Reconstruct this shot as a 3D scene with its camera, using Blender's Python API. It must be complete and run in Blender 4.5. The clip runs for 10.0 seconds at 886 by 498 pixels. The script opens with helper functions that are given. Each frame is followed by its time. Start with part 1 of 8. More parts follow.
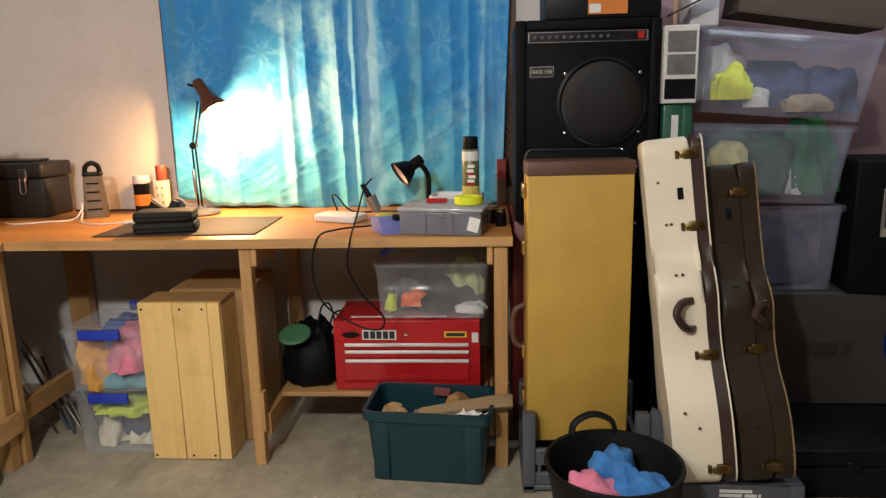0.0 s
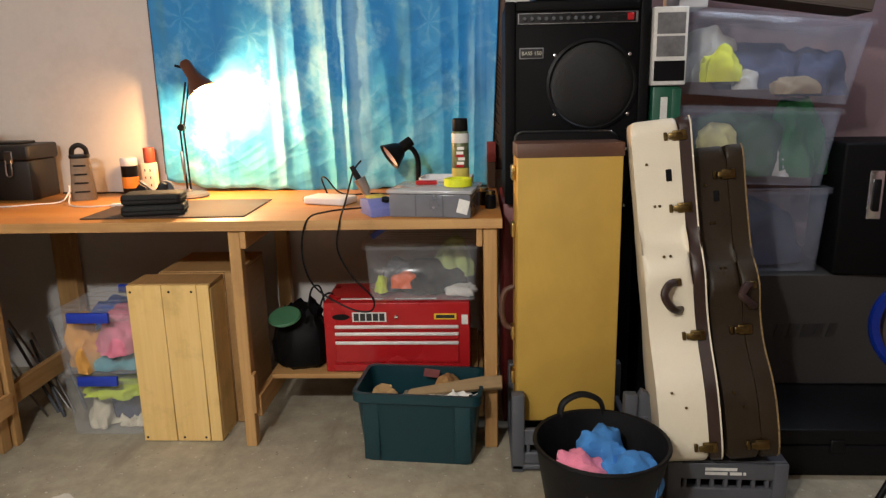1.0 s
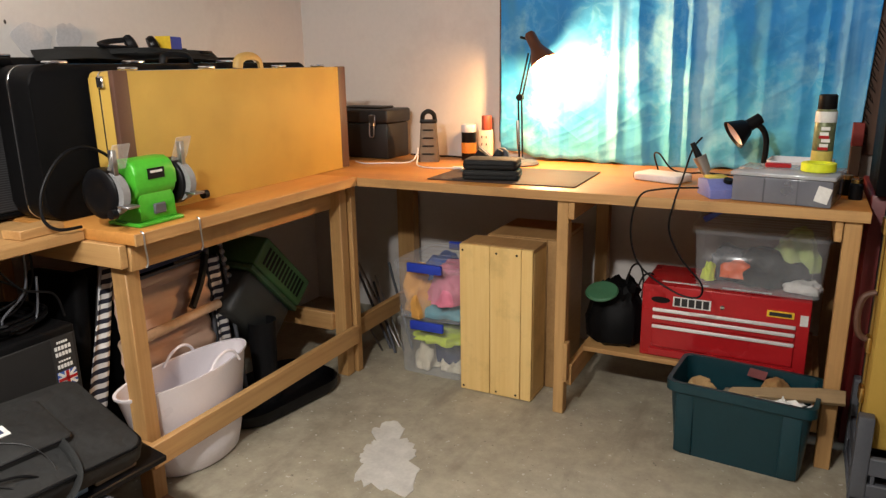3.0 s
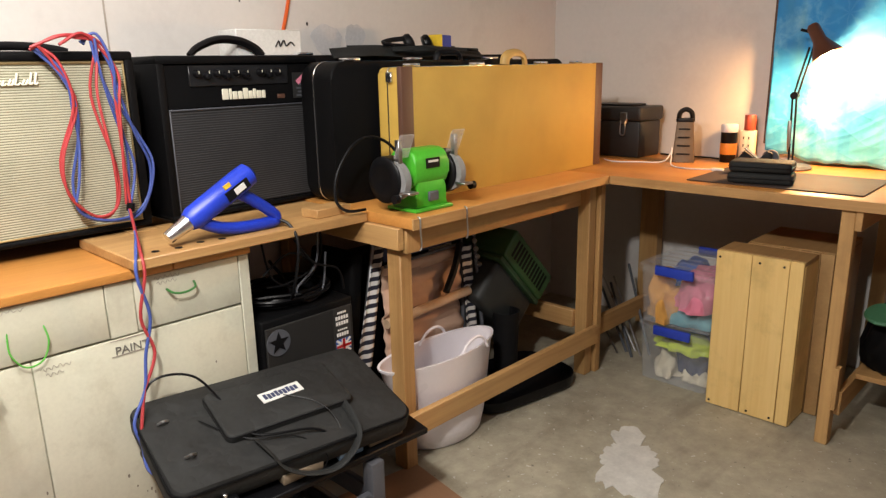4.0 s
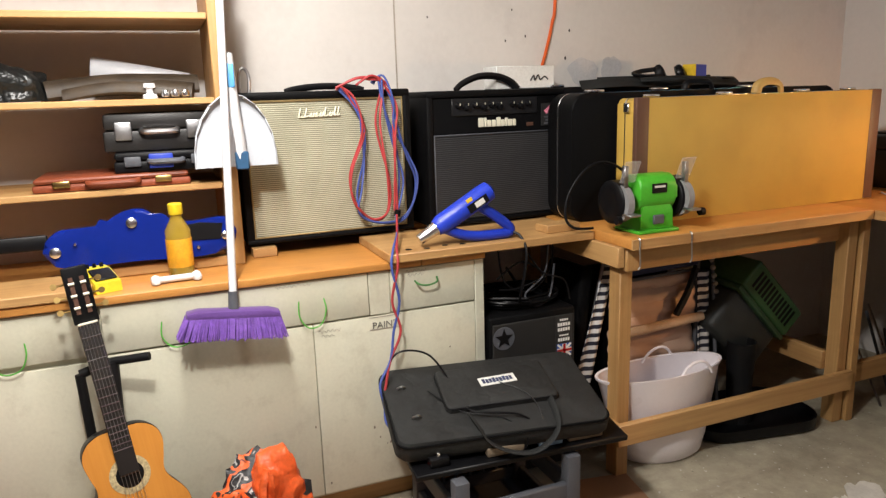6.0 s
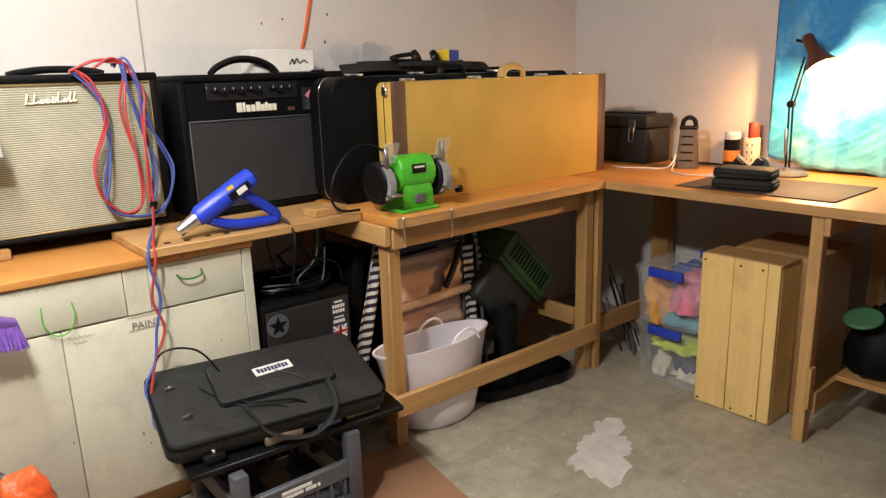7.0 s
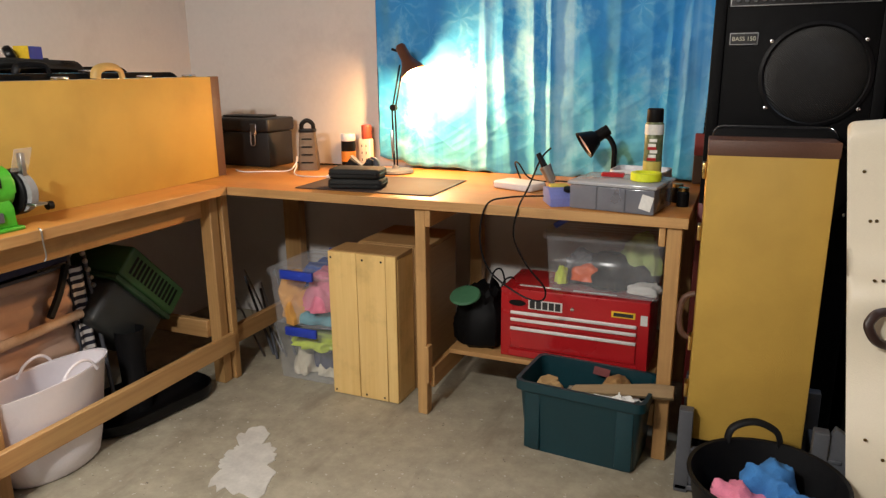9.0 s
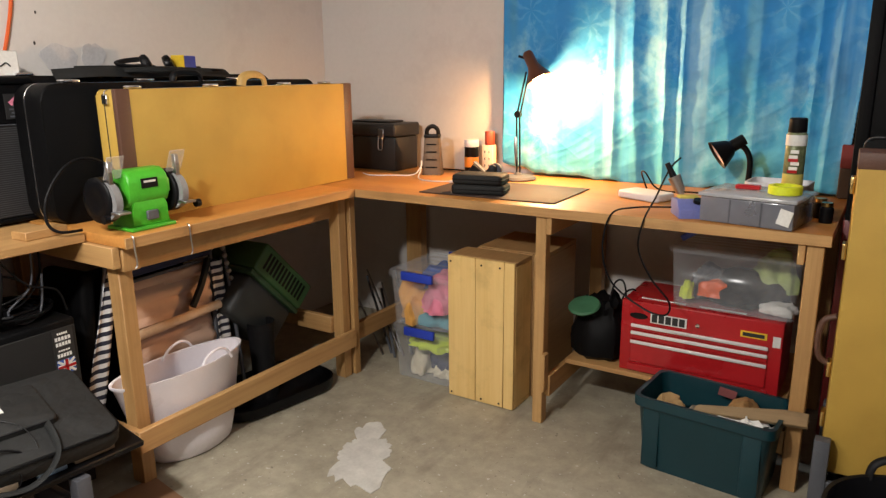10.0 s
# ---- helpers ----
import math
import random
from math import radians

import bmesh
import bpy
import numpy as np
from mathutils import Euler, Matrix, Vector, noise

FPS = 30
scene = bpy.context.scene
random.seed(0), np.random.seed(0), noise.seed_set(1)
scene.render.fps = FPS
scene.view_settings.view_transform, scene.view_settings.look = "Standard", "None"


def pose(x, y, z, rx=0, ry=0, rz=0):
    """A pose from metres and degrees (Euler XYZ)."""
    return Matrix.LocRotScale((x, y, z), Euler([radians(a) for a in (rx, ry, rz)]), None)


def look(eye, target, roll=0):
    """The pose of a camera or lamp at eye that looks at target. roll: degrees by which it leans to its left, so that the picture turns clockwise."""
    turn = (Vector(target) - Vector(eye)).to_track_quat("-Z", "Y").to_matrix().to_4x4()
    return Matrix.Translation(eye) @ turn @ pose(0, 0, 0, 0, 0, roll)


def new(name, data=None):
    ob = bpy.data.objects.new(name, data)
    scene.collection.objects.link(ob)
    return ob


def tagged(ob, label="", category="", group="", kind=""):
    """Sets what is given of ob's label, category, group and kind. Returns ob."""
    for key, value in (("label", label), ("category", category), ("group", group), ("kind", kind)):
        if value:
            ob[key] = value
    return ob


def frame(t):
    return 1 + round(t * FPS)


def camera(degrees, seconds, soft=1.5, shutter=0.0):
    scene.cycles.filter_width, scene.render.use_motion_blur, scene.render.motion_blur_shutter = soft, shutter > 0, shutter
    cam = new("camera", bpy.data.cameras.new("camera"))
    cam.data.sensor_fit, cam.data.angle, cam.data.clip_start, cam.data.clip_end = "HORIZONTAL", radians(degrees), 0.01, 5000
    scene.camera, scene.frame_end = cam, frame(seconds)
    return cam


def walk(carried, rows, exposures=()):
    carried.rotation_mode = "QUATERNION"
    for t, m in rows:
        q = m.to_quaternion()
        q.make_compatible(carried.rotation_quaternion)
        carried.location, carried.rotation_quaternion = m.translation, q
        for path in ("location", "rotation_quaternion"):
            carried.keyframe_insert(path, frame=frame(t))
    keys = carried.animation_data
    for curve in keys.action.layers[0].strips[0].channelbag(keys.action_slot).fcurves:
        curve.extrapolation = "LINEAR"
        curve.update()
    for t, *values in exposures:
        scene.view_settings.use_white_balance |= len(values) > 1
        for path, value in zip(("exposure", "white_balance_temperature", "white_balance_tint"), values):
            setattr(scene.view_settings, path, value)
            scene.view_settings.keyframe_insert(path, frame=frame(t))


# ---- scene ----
cam = camera(64.4, 10.0, soft=1.35)
PATH = [
    (0, (2.051, 1.232, 1.377), (1.926, 3.186, 0.968), -1.3),
    (0.5, (2.062, 1.224, 1.379), (1.964, 3.172, 0.944), -1.4),
    (1, (2.055, 1.226, 1.370), (1.956, 3.171, 0.917), -1.2),
    (1.5, (2.046, 1.239, 1.372), (1.867, 3.174, 0.894), -1.0),
    (2, (2.027, 1.24, 1.378), (1.645, 3.137, 0.877), -1.1),
    (2.2, (2.018, 1.240, 1.370), (1.546, 3.119, 0.866), -1.0),
    (3.3, (1.883, 1.190, 1.365), (0.86, 2.838, 0.853), -0.9),
    (3.5, (1.843, 1.151, 1.371), (0.743, 2.744, 0.859), -0.8),
    (4, (1.8, 1.115, 1.360), (0.444, 2.498, 0.858), -1.2),
    (4.5, (1.820, 1.1, 1.361), (0.232, 2.219, 0.871), -1.6),
    (5, (1.944, 1.107, 1.361), (0.142, 1.896, 0.926), -1.9),
    (5.2, (2.020, 1.138, 1.368), (0.196, 1.793, 0.963), -2.1),
    (6.3, (2.163, 1.142, 1.395), (0.393, 1.955, 0.946), -1.6),
    (6.5, (2.190, 1.163, 1.392), (0.481, 2.085, 0.939), -1.8),
    (7, (2.190, 1.192, 1.39), (0.682, 2.415, 0.903), -1.8),
    (7.5, (2.208, 1.214, 1.391), (0.944, 2.677, 0.875), -1.6),
    (8, (2.245, 1.254, 1.400), (1.28, 2.924, 0.869), -1.2),
    (8.5, (2.268, 1.283, 1.396), (1.491, 3.054, 0.878), -0.7),
    (9, (2.280, 1.296, 1.395), (1.524, 3.08, 0.894), -0.5),
    (9.5, (2.272, 1.287, 1.401), (1.392, 3.013, 0.909), -0.6),
    (10, (2.265, 1.277, 1.403), (1.221, 2.912, 0.919), -0.6),
]
EXPOSURES = [(0.0, -0.05), (2.0, -0.03), (4.0, -0.13), (5.2, -0.29), (6.5, -0.24), (7.2, -0.14), (7.8, -0.05), (8.5, -0.05), (10.0, -0.04)]
walk(cam, [(t, look(eye, target, roll)) for t, eye, target, roll in PATH], EXPOSURES)

# ---- light ----
world = bpy.data.worlds.new("world")
world.use_nodes = True
world.node_tree.nodes["Background"].inputs[0].default_value = (0.75, 0.8, 1.0, 1)
world.node_tree.nodes["Background"].inputs[1].default_value = 0.006
scene.world = world
scene.view_settings.exposure = 0.0


def lamp(name, kind, at, to, watts, colour, size=0.1, size_y=None):
    data = bpy.data.lights.new(name, kind)
    data.energy, data.color = watts, colour
    if kind == "AREA":
        data.shape, data.size, data.size_y = "RECTANGLE", size, size_y or size
    else:
        data.shadow_soft_size = size
    ob = new(name, data)
    ob.matrix_world = look(at, to)
    return ob


# ceiling tube fitting running away from the left wall, and a bulb further out in the garage
tube_ = bpy.data.lights.new("ceiling_tube", "AREA")
tube_.shape, tube_.size, tube_.size_y, tube_.energy, tube_.color = "RECTANGLE", 1.2, 0.10, 31, (1.0, 0.965, 0.92)
new("ceiling_tube", tube_).matrix_world = pose(0.62, 1.20, 2.20)
lamp("ceiling_bulb", "POINT", (0.62, 1.20, 2.18), (0.62, 1.20, 0), 22, (1.0, 0.965, 0.92), 0.06)
lamp("ceiling_bulb", "POINT", (1.30, 1.05, 2.28), (1.30, 1.05, 0), 142, (1.0, 0.965, 0.92), 0.06)
# unseen cool light added over the stack for the bluish tops of its boxes
stack_ = bpy.data.lights.new("stack_cool_light", "AREA")
stack_.shape, stack_.size, stack_.size_y, stack_.energy, stack_.color = "RECTANGLE", 0.6, 0.10, 9, (0.72, 0.84, 1.0)
new("stack_cool_light", stack_).matrix_world = pose(3.35, 3.80, 2.36)
DESK_W = 50.0

# ---- helpers for shapes ----


def material(name):
    m = bpy.data.materials.new(name)
    m.use_nodes = True
    nt = m.node_tree
    return m, nt, nt.nodes["Principled BSDF"]


def node(nt, kind, **inputs):
    n = nt.nodes.new(kind)
    for k, v in inputs.items():
        n.inputs[k.replace("_", " ")].default_value = v
    return n


def coords(nt, scale=(1, 1, 1)):
    """Object coordinates, shifted for every object by its own random number."""
    tc, oi = nt.nodes.new("ShaderNodeTexCoord"), nt.nodes.new("ShaderNodeObjectInfo")
    mul = nt.nodes.new("ShaderNodeMath")
    mul.operation = "MULTIPLY"
    mul.inputs[1].default_value = 7.0
    nt.links.new(oi.outputs["Random"], mul.inputs[0])
    add = nt.nodes.new("ShaderNodeVectorMath")
    add.operation = "ADD"
    nt.links.new(tc.outputs["Object"], add.inputs[0])
    nt.links.new(mul.outputs[0], add.inputs[1])
    mp = nt.nodes.new("ShaderNodeMapping")
    mp.inputs["Scale"].default_value = scale
    nt.links.new(add.outputs[0], mp.inputs["Vector"])
    return mp.outputs[0]


def ramp(nt, fac, stops):
    r = nt.nodes.new("ShaderNodeValToRGB")
    while len(r.color_ramp.elements) < len(stops):
        r.color_ramp.elements.new(0.5)
    for e, (p, c) in zip(r.color_ramp.elements, stops):
        e.position, e.color = p, (*c, 1)
    nt.links.new(fac, r.inputs[0])
    return r.outputs[0]


def noise_out(nt, vec, scale, detail=4, rough=0.55):
    n = nt.nodes.new("ShaderNodeTexNoise")
    n.inputs["Scale"].default_value, n.inputs["Detail"].default_value, n.inputs["Roughness"].default_value = scale, detail, rough
    nt.links.new(vec, n.inputs["Vector"])
    return n.outputs[0]


def mixed(nt, fac, a, b, mode="MIX"):
    x = nt.nodes.new("ShaderNodeMix")
    x.data_type, x.blend_type = "RGBA", mode
    for sock, v in ((x.inputs[0], fac), (x.inputs[6], a), (x.inputs[7], b)):
        if isinstance(v, (int, float)):
            sock.default_value = v
        elif isinstance(v, tuple):
            sock.default_value = (*v, 1)
        else:
            nt.links.new(v, sock)
    return x.outputs[2]


def bumped(nt, p, height, strength, distance=0.002):
    b = nt.nodes.new("ShaderNodeBump")
    b.inputs["Strength"].default_value, b.inputs["Distance"].default_value = strength, distance
    nt.links.new(height, b.inputs["Height"])
    nt.links.new(b.outputs[0], p.inputs["Normal"])


def paint(name, c, rough=0.5, metal=0.0, vary=0.25, big=3.0, fine=90.0, bump=0.15, spec=0.5, dirt=None):
    """A plain surface with cloudy variation, fine grain and uneven gloss."""
    m, nt, p = material(name)
    v = coords(nt)
    big_n, fine_n = noise_out(nt, v, big), noise_out(nt, v, fine, 3)
    lo, hi = tuple(x * (1 - vary) for x in c), tuple(min(1, x * (1 + vary * 0.6)) for x in c)
    col = ramp(nt, big_n, [(0.3, lo), (0.7, hi)])
    col = mixed(nt, 0.25, col, ramp(nt, fine_n, [(0.35, lo), (0.65, hi)]))
    if dirt:
        col = mixed(nt, ramp(nt, noise_out(nt, v, big * 3, 8, 0.7), [(0.52, (0, 0, 0)), (0.75, (0.7, 0.7, 0.7))]), col, dirt)
    nt.links.new(col, p.inputs["Base Color"])
    r = ramp(nt, big_n, [(0.3, (max(0, rough - 0.08),) * 3), (0.7, (min(1, rough + 0.1),) * 3)])
    nt.links.new(r, p.inputs["Roughness"])
    p.inputs["Metallic"].default_value, p.inputs["Specular IOR Level"].default_value = metal, spec
    if bump:
        bumped(nt, p, fine_n, bump)
    return m


def wood(name, light, dark, axis, rough=0.55, grain=1.0, knots=True):
    """Sawn timber with the grain along one axis."""
    m, nt, p = material(name)
    s = [14.0 * grain] * 3
    s["xyz".index(axis)] = 0.9
    v = coords(nt, tuple(s))
    a = noise_out(nt, v, 1.0, 6, 0.6)
    s2 = [90.0] * 3
    s2["xyz".index(axis)] = 3.0
    b = noise_out(nt, coords(nt, tuple(s2)), 1.0, 3)
    col = ramp(nt, a, [(0.3, dark), (0.48, tuple((x + y) / 2 for x, y in zip(light, dark))), (0.66, light)])
    col = mixed(nt, 0.3, col, ramp(nt, b, [(0.35, dark), (0.6, light)]))
    blot = noise_out(nt, coords(nt), 4.0, 6, 0.65)
    col = mixed(nt, ramp(nt, blot, [(0.55, (0, 0, 0)), (0.8, (0.55, 0.55, 0.55))]), col, tuple(x * 0.45 for x in dark))
    nt.links.new(col, p.inputs["Base Color"])
    p.inputs["Roughness"].default_value = rough
    bumped(nt, p, b, 0.25)
    return m


def clear(name, tint, opacity, rough=0.12):
    """Thin cloudy plastic."""
    m, nt, p = material(name)
    v = coords(nt)
    n = noise_out(nt, v, 6.0, 5)
    nt.links.new(ramp(nt, n, [(0.3, tuple(x * 0.85 for x in tint)), (0.7, tint)]), p.inputs["Base Color"])
    p.inputs["Roughness"].default_value = rough
    bumped(nt, p, n, 0.1, 0.004)
    t = nt.nodes.new("ShaderNodeBsdfTransparent")
    mx = nt.nodes.new("ShaderNodeMixShader")
    f = nt.nodes.new("ShaderNodeMapRange")
    f.inputs[3].default_value, f.inputs[4].default_value = max(0, opacity - 0.1), opacity + 0.1
    nt.links.new(n, f.inputs[0])
    nt.links.new(f.outputs[0], mx.inputs[0])
    nt.links.new(t.outputs[0], mx.inputs[1])
    nt.links.new(p.outputs[0], mx.inputs[2])
    nt.links.new(mx.outputs[0], nt.nodes["Material Output"].inputs[0])
    return m


def weave(name, c1, c2, scale, axis="z", rough=0.8, bump=0.5, contrast=(0.3, 0.7)):
    """Woven cloth or grille cloth: fine bands across one axis."""
    m, nt, p = material(name)
    tc = nt.nodes.new("ShaderNodeTexCoord")
    w = nt.nodes.new("ShaderNodeTexWave")
    w.bands_direction = axis.upper()
    w.inputs["Scale"].default_value, w.inputs["Distortion"].default_value = scale, 0.6
    w.inputs["Detail"].default_value, w.inputs["Detail Scale"].default_value = 2, 3
    nt.links.new(tc.outputs["Object"], w.inputs["Vector"])
    col = ramp(nt, w.outputs[1], [(contrast[0], c1), (contrast[1], c2)])
    big = noise_out(nt, tc.outputs["Object"], 5.0, 4)
    col = mixed(nt, ramp(nt, big, [(0.4, (0, 0, 0)), (0.75, (0.35, 0.35, 0.35))]), col, tuple(x * 0.6 for x in c1))
    nt.links.new(col, p.inputs["Base Color"])
    p.inputs["Roughness"].default_value = rough
    bumped(nt, p, w.outputs[1], bump, 0.001)
    return m


def box(bm, x0, x1, y0, y1, z0, z1, bevel=0.003, seg=1, m=None):
    vs = [bm.verts.new(p) for p in ((x0, y0, z0), (x1, y0, z0), (x1, y1, z0), (x0, y1, z0), (x0, y0, z1), (x1, y0, z1), (x1, y1, z1), (x0, y1, z1))]
    fs = [bm.faces.new([vs[i] for i in f]) for f in ((3, 2, 1, 0), (4, 5, 6, 7), (0, 1, 5, 4), (1, 2, 6, 5), (2, 3, 7, 6), (3, 0, 4, 7))]
    made = list(vs)
    if bevel:
        r = bmesh.ops.bevel(bm, geom=list({e for f in fs for e in f.edges}), offset=bevel, segments=seg, affect="EDGES", profile=0.5)
        made = list({v for f in r["faces"] for v in f.verts} | {v for v in vs if v.is_valid})
    if m is not None:
        for v in made:
            v.co = m @ v.co
    return bm


def shell(bm, pts, ring):
    """Rings of equal length joined to a skin; ring: whether each ring closes."""
    rows = [[bm.verts.new(p) for p in row] for row in pts]
    n = len(rows[0])
    for a, b in zip(rows, rows[1:]):
        for i in range(n if ring else n - 1):
            j = (i + 1) % n
            f = bm.faces.new((a[i], a[j], b[j], b[i]))
            f.smooth = True
    return rows


def lathe(bm, profile, seg=24, at=(0, 0, 0), axis=(0, 0, 1), sx=1.0, sy=1.0, cap=True):
    q = Vector((0, 0, 1)).rotation_difference(Vector(axis).normalized())
    o = Vector(at)
    rows = shell(bm, [[o + q @ Vector((r * sx * math.cos(2 * math.pi * i / seg), r * sy * math.sin(2 * math.pi * i / seg), h)) for i in range(seg)] for r, h in profile], True)
    if cap:
        bm.faces.new(list(reversed(rows[0])))
        bm.faces.new(rows[-1])
    return bm


def rod(bm, a, b, r, r2=None, seg=12):
    a, b = Vector(a), Vector(b)
    return lathe(bm, [(r, 0), (r if r2 is None else r2, (b - a).length)], seg, a, b - a)


def spline(pts, steps=6):
    pts = [Vector(p) for p in pts]
    out = []
    for i in range(len(pts) - 1):
        p0, p1, p2, p3 = pts[max(i - 1, 0)], pts[i], pts[i + 1], pts[min(i + 2, len(pts) - 1)]
        for k in range(steps):
            t = k / steps
            out.append(0.5 * (2 * p1 + (p2 - p0) * t + (2 * p0 - 5 * p1 + 4 * p2 - p3) * t * t + (3 * p1 - p0 - 3 * p2 + p3) * t ** 3))
    return out + [pts[-1]]


def tube(bm, pts, r, seg=8, steps=6, flat=1.0):
    pts = spline(pts, steps) if steps else [Vector(p) for p in pts]
    rows, up = [], None
    for i, p in enumerate(pts):
        d = (pts[min(i + 1, len(pts) - 1)] - pts[max(i - 1, 0)]).normalized()
        if up is None:
            up = d.orthogonal().normalized()
        up = (up - d * up.dot(d)).normalized()
        side = d.cross(up)
        rows.append([p + (up * math.cos(2 * math.pi * k / seg) + side * math.sin(2 * math.pi * k / seg) * flat) * r for k in range(seg)])
    rs = shell(bm, rows, True)
    bm.faces.new(list(reversed(rs[0])))
    bm.faces.new(rs[-1])
    return bm


def slab(bm, outline, h, m, bevel=0.004, seg=2):
    """A flat outline (x, y) raised by h along z, with eased edges, placed by m."""
    lo = [bm.verts.new((x, y, 0)) for x, y in outline]
    hi = [bm.verts.new((x, y, h)) for x, y in outline]
    fs = [bm.faces.new(list(reversed(lo))), bm.faces.new(hi)]
    n = len(lo)
    for i in range(n):
        f = bm.faces.new((lo[i], lo[(i + 1) % n], hi[(i + 1) % n], hi[i]))
        f.smooth = n > 10
        fs.append(f)
    vs = set(lo + hi)
    if bevel:
        r = bmesh.ops.bevel(bm, geom=[e for f in fs[:2] for e in f.edges], offset=bevel, segments=seg, affect="EDGES", profile=0.5)
        vs = {v for v in vs if v.is_valid} | {v for f in r["faces"] for v in f.verts}
    for v in vs:
        v.co = m @ v.co
    return bm


def rounded(w, h, r, n=5):
    """Outline of a rounded rectangle about its middle."""
    out = []
    for cx, cy, a in ((w / 2 - r, h / 2 - r, 0), (-w / 2 + r, h / 2 - r, 90), (-w / 2 + r, -h / 2 + r, 180), (w / 2 - r, -h / 2 + r, 270)):
        out += [(cx + r * math.cos(radians(a + 90 * i / n)), cy + r * math.sin(radians(a + 90 * i / n))) for i in range(n + 1)]
    return out


def part(name, bm, mat_, parent=None, label=""):
    me = bpy.data.meshes.new(name)
    bmesh.ops.recalc_face_normals(bm, faces=bm.faces)
    bm.to_mesh(me)
    bm.free()
    me.materials.append(mat_)
    me.set_sharp_from_angle(angle=radians(42))
    ob = new(name, me)
    ob.parent = parent
    return tagged(ob, label)


def B(*a, **k):
    return box(bmesh.new(), *a, **k)


def thing(name, at, label, category, rz=0, group="", rx=0, ry=0):
    ob = new(name)
    ob.empty_display_size = 0.05
    ob.matrix_world = pose(*at, rx, ry, rz)
    return tagged(ob, label, category, group)


def structure(name, bm, mat_, label):
    return tagged(part(name, bm, mat_), label, "", "", "structure")


def cloth(bm, w, d, h, at, seed, n=20, rz=0):
    """A crumpled heap of cloth about w by d, h high, with rounded folds."""
    q = Matrix.Translation(at) @ Matrix.Rotation(rz, 4, "Z")
    rows = []
    for i in range(n + 1):
        t = i / n
        row = []
        for j in range(40):
            a = 2 * math.pi * j / 40
            side = Vector((math.cos(a), math.sin(a), 0))
            s = (side * math.cos(t * math.pi / 2) + Vector((0, 0, math.sin(t * math.pi / 2)))) * 1.25 + Vector((seed * 1.7, seed * 0.9, seed * 0.4))
            fold = 2.2 * abs(noise.noise(Vector((s.x * 1.1, s.y * 1.1, s.z * 0.7 + 0.3)))) - 0.5
            small = 2.2 * abs(noise.noise(Vector((s.x * 2.6, s.y * 2.0, s.z * 1.6)))) - 0.5
            k = 1 + 0.30 * noise.noise(s) - (0.30 * fold + 0.09 * small) * (0.3 + 0.7 * math.cos(t * math.pi / 2))
            r = math.cos(t * math.pi / 2) ** 0.75 * k
            z = h * math.sin(t * math.pi / 2) * k
            row.append(q @ Vector((w / 2 * r * side.x, d / 2 * r * side.y, max(z, 0.002))))
        rows.append(row)
    shell(bm, rows, True)
    return bm


# ---- materials ----
PLASTER = paint("plaster", (0.67, 0.635, 0.60), 0.85, vary=0.07, big=1.2, fine=40, bump=0.1, dirt=(0.56, 0.52, 0.49))
# ceiling stays out of view; its low tone holds back bounced light
CEIL = paint("ceiling_low_bounce", (0.34, 0.32, 0.29), 0.9, vary=0.08)
# unseen south wall, given a dark brown to lower the fill light
DARK_WALL = paint("dark_unseen_wall", (0.10, 0.085, 0.075), 0.6, vary=0.15)
PINE_Z = wood("pine_upright", (0.52, 0.31, 0.12), (0.34, 0.175, 0.06), "z")
PINE_X = wood("pine_across", (0.54, 0.32, 0.125), (0.36, 0.185, 0.065), "x")
PINE_Y = wood("pine_along", (0.54, 0.32, 0.125), (0.36, 0.185, 0.065), "y")
TOP_X = wood("bench_board", (0.58, 0.265, 0.065), (0.46, 0.19, 0.042), "x", 0.42, 0.6)
TOP_Y = wood("bench_board_side", (0.58, 0.265, 0.065), (0.46, 0.19, 0.042), "y", 0.42, 0.6)
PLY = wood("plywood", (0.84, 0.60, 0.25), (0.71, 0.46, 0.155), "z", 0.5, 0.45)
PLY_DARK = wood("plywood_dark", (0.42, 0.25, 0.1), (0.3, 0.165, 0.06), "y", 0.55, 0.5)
CREAM = paint("cream_enamel", (0.61, 0.595, 0.475), 0.4, vary=0.12, big=2.5, dirt=(0.43, 0.40, 0.30))
VINYL = paint("black_vinyl", (0.0045, 0.0045, 0.005), 0.5, vary=0.3, fine=420, bump=0.5, spec=0.09)
BLACK = paint("black_plastic", (0.005, 0.005, 0.006), 0.4, vary=0.3, fine=200, spec=0.2)
FABRIC = paint("black_nylon", (0.019, 0.020, 0.020), 0.7, vary=0.4, big=7, fine=600, bump=0.6, spec=0.25)
RUBBER = paint("black_rubber", (0.007, 0.007, 0.008), 0.55, vary=0.3, spec=0.2)
GREYP = paint("grey_plastic", (0.085, 0.09, 0.105), 0.5, vary=0.2, fine=150)
TWEED = weave("yellow_tweed", (0.45, 0.28, 0.048), (0.60, 0.385, 0.075), 260, "x", 0.6, 0.3)
LEATHER = paint("brown_leather", (0.10, 0.045, 0.028), 0.5, vary=0.3, fine=260, bump=0.4)
CHROME = paint("chrome", (0.75, 0.75, 0.76), 0.2, 1.0, vary=0.1, bump=0)
BRASS = paint("brass", (0.62, 0.43, 0.16), 0.28, 1.0, vary=0.2, bump=0)
SATIN = paint("satin_aluminium", (0.86, 0.85, 0.84), 0.42, 0.35, vary=0.06)
STEEL = paint("steel", (0.45, 0.45, 0.46), 0.35, 1.0, vary=0.2)
WHITEP = paint("white_plastic", (0.72, 0.73, 0.76), 0.4, vary=0.08)
IVORY = paint("ivory_vinyl", (0.78, 0.71, 0.56), 0.4, vary=0.08, fine=300, bump=0.3)
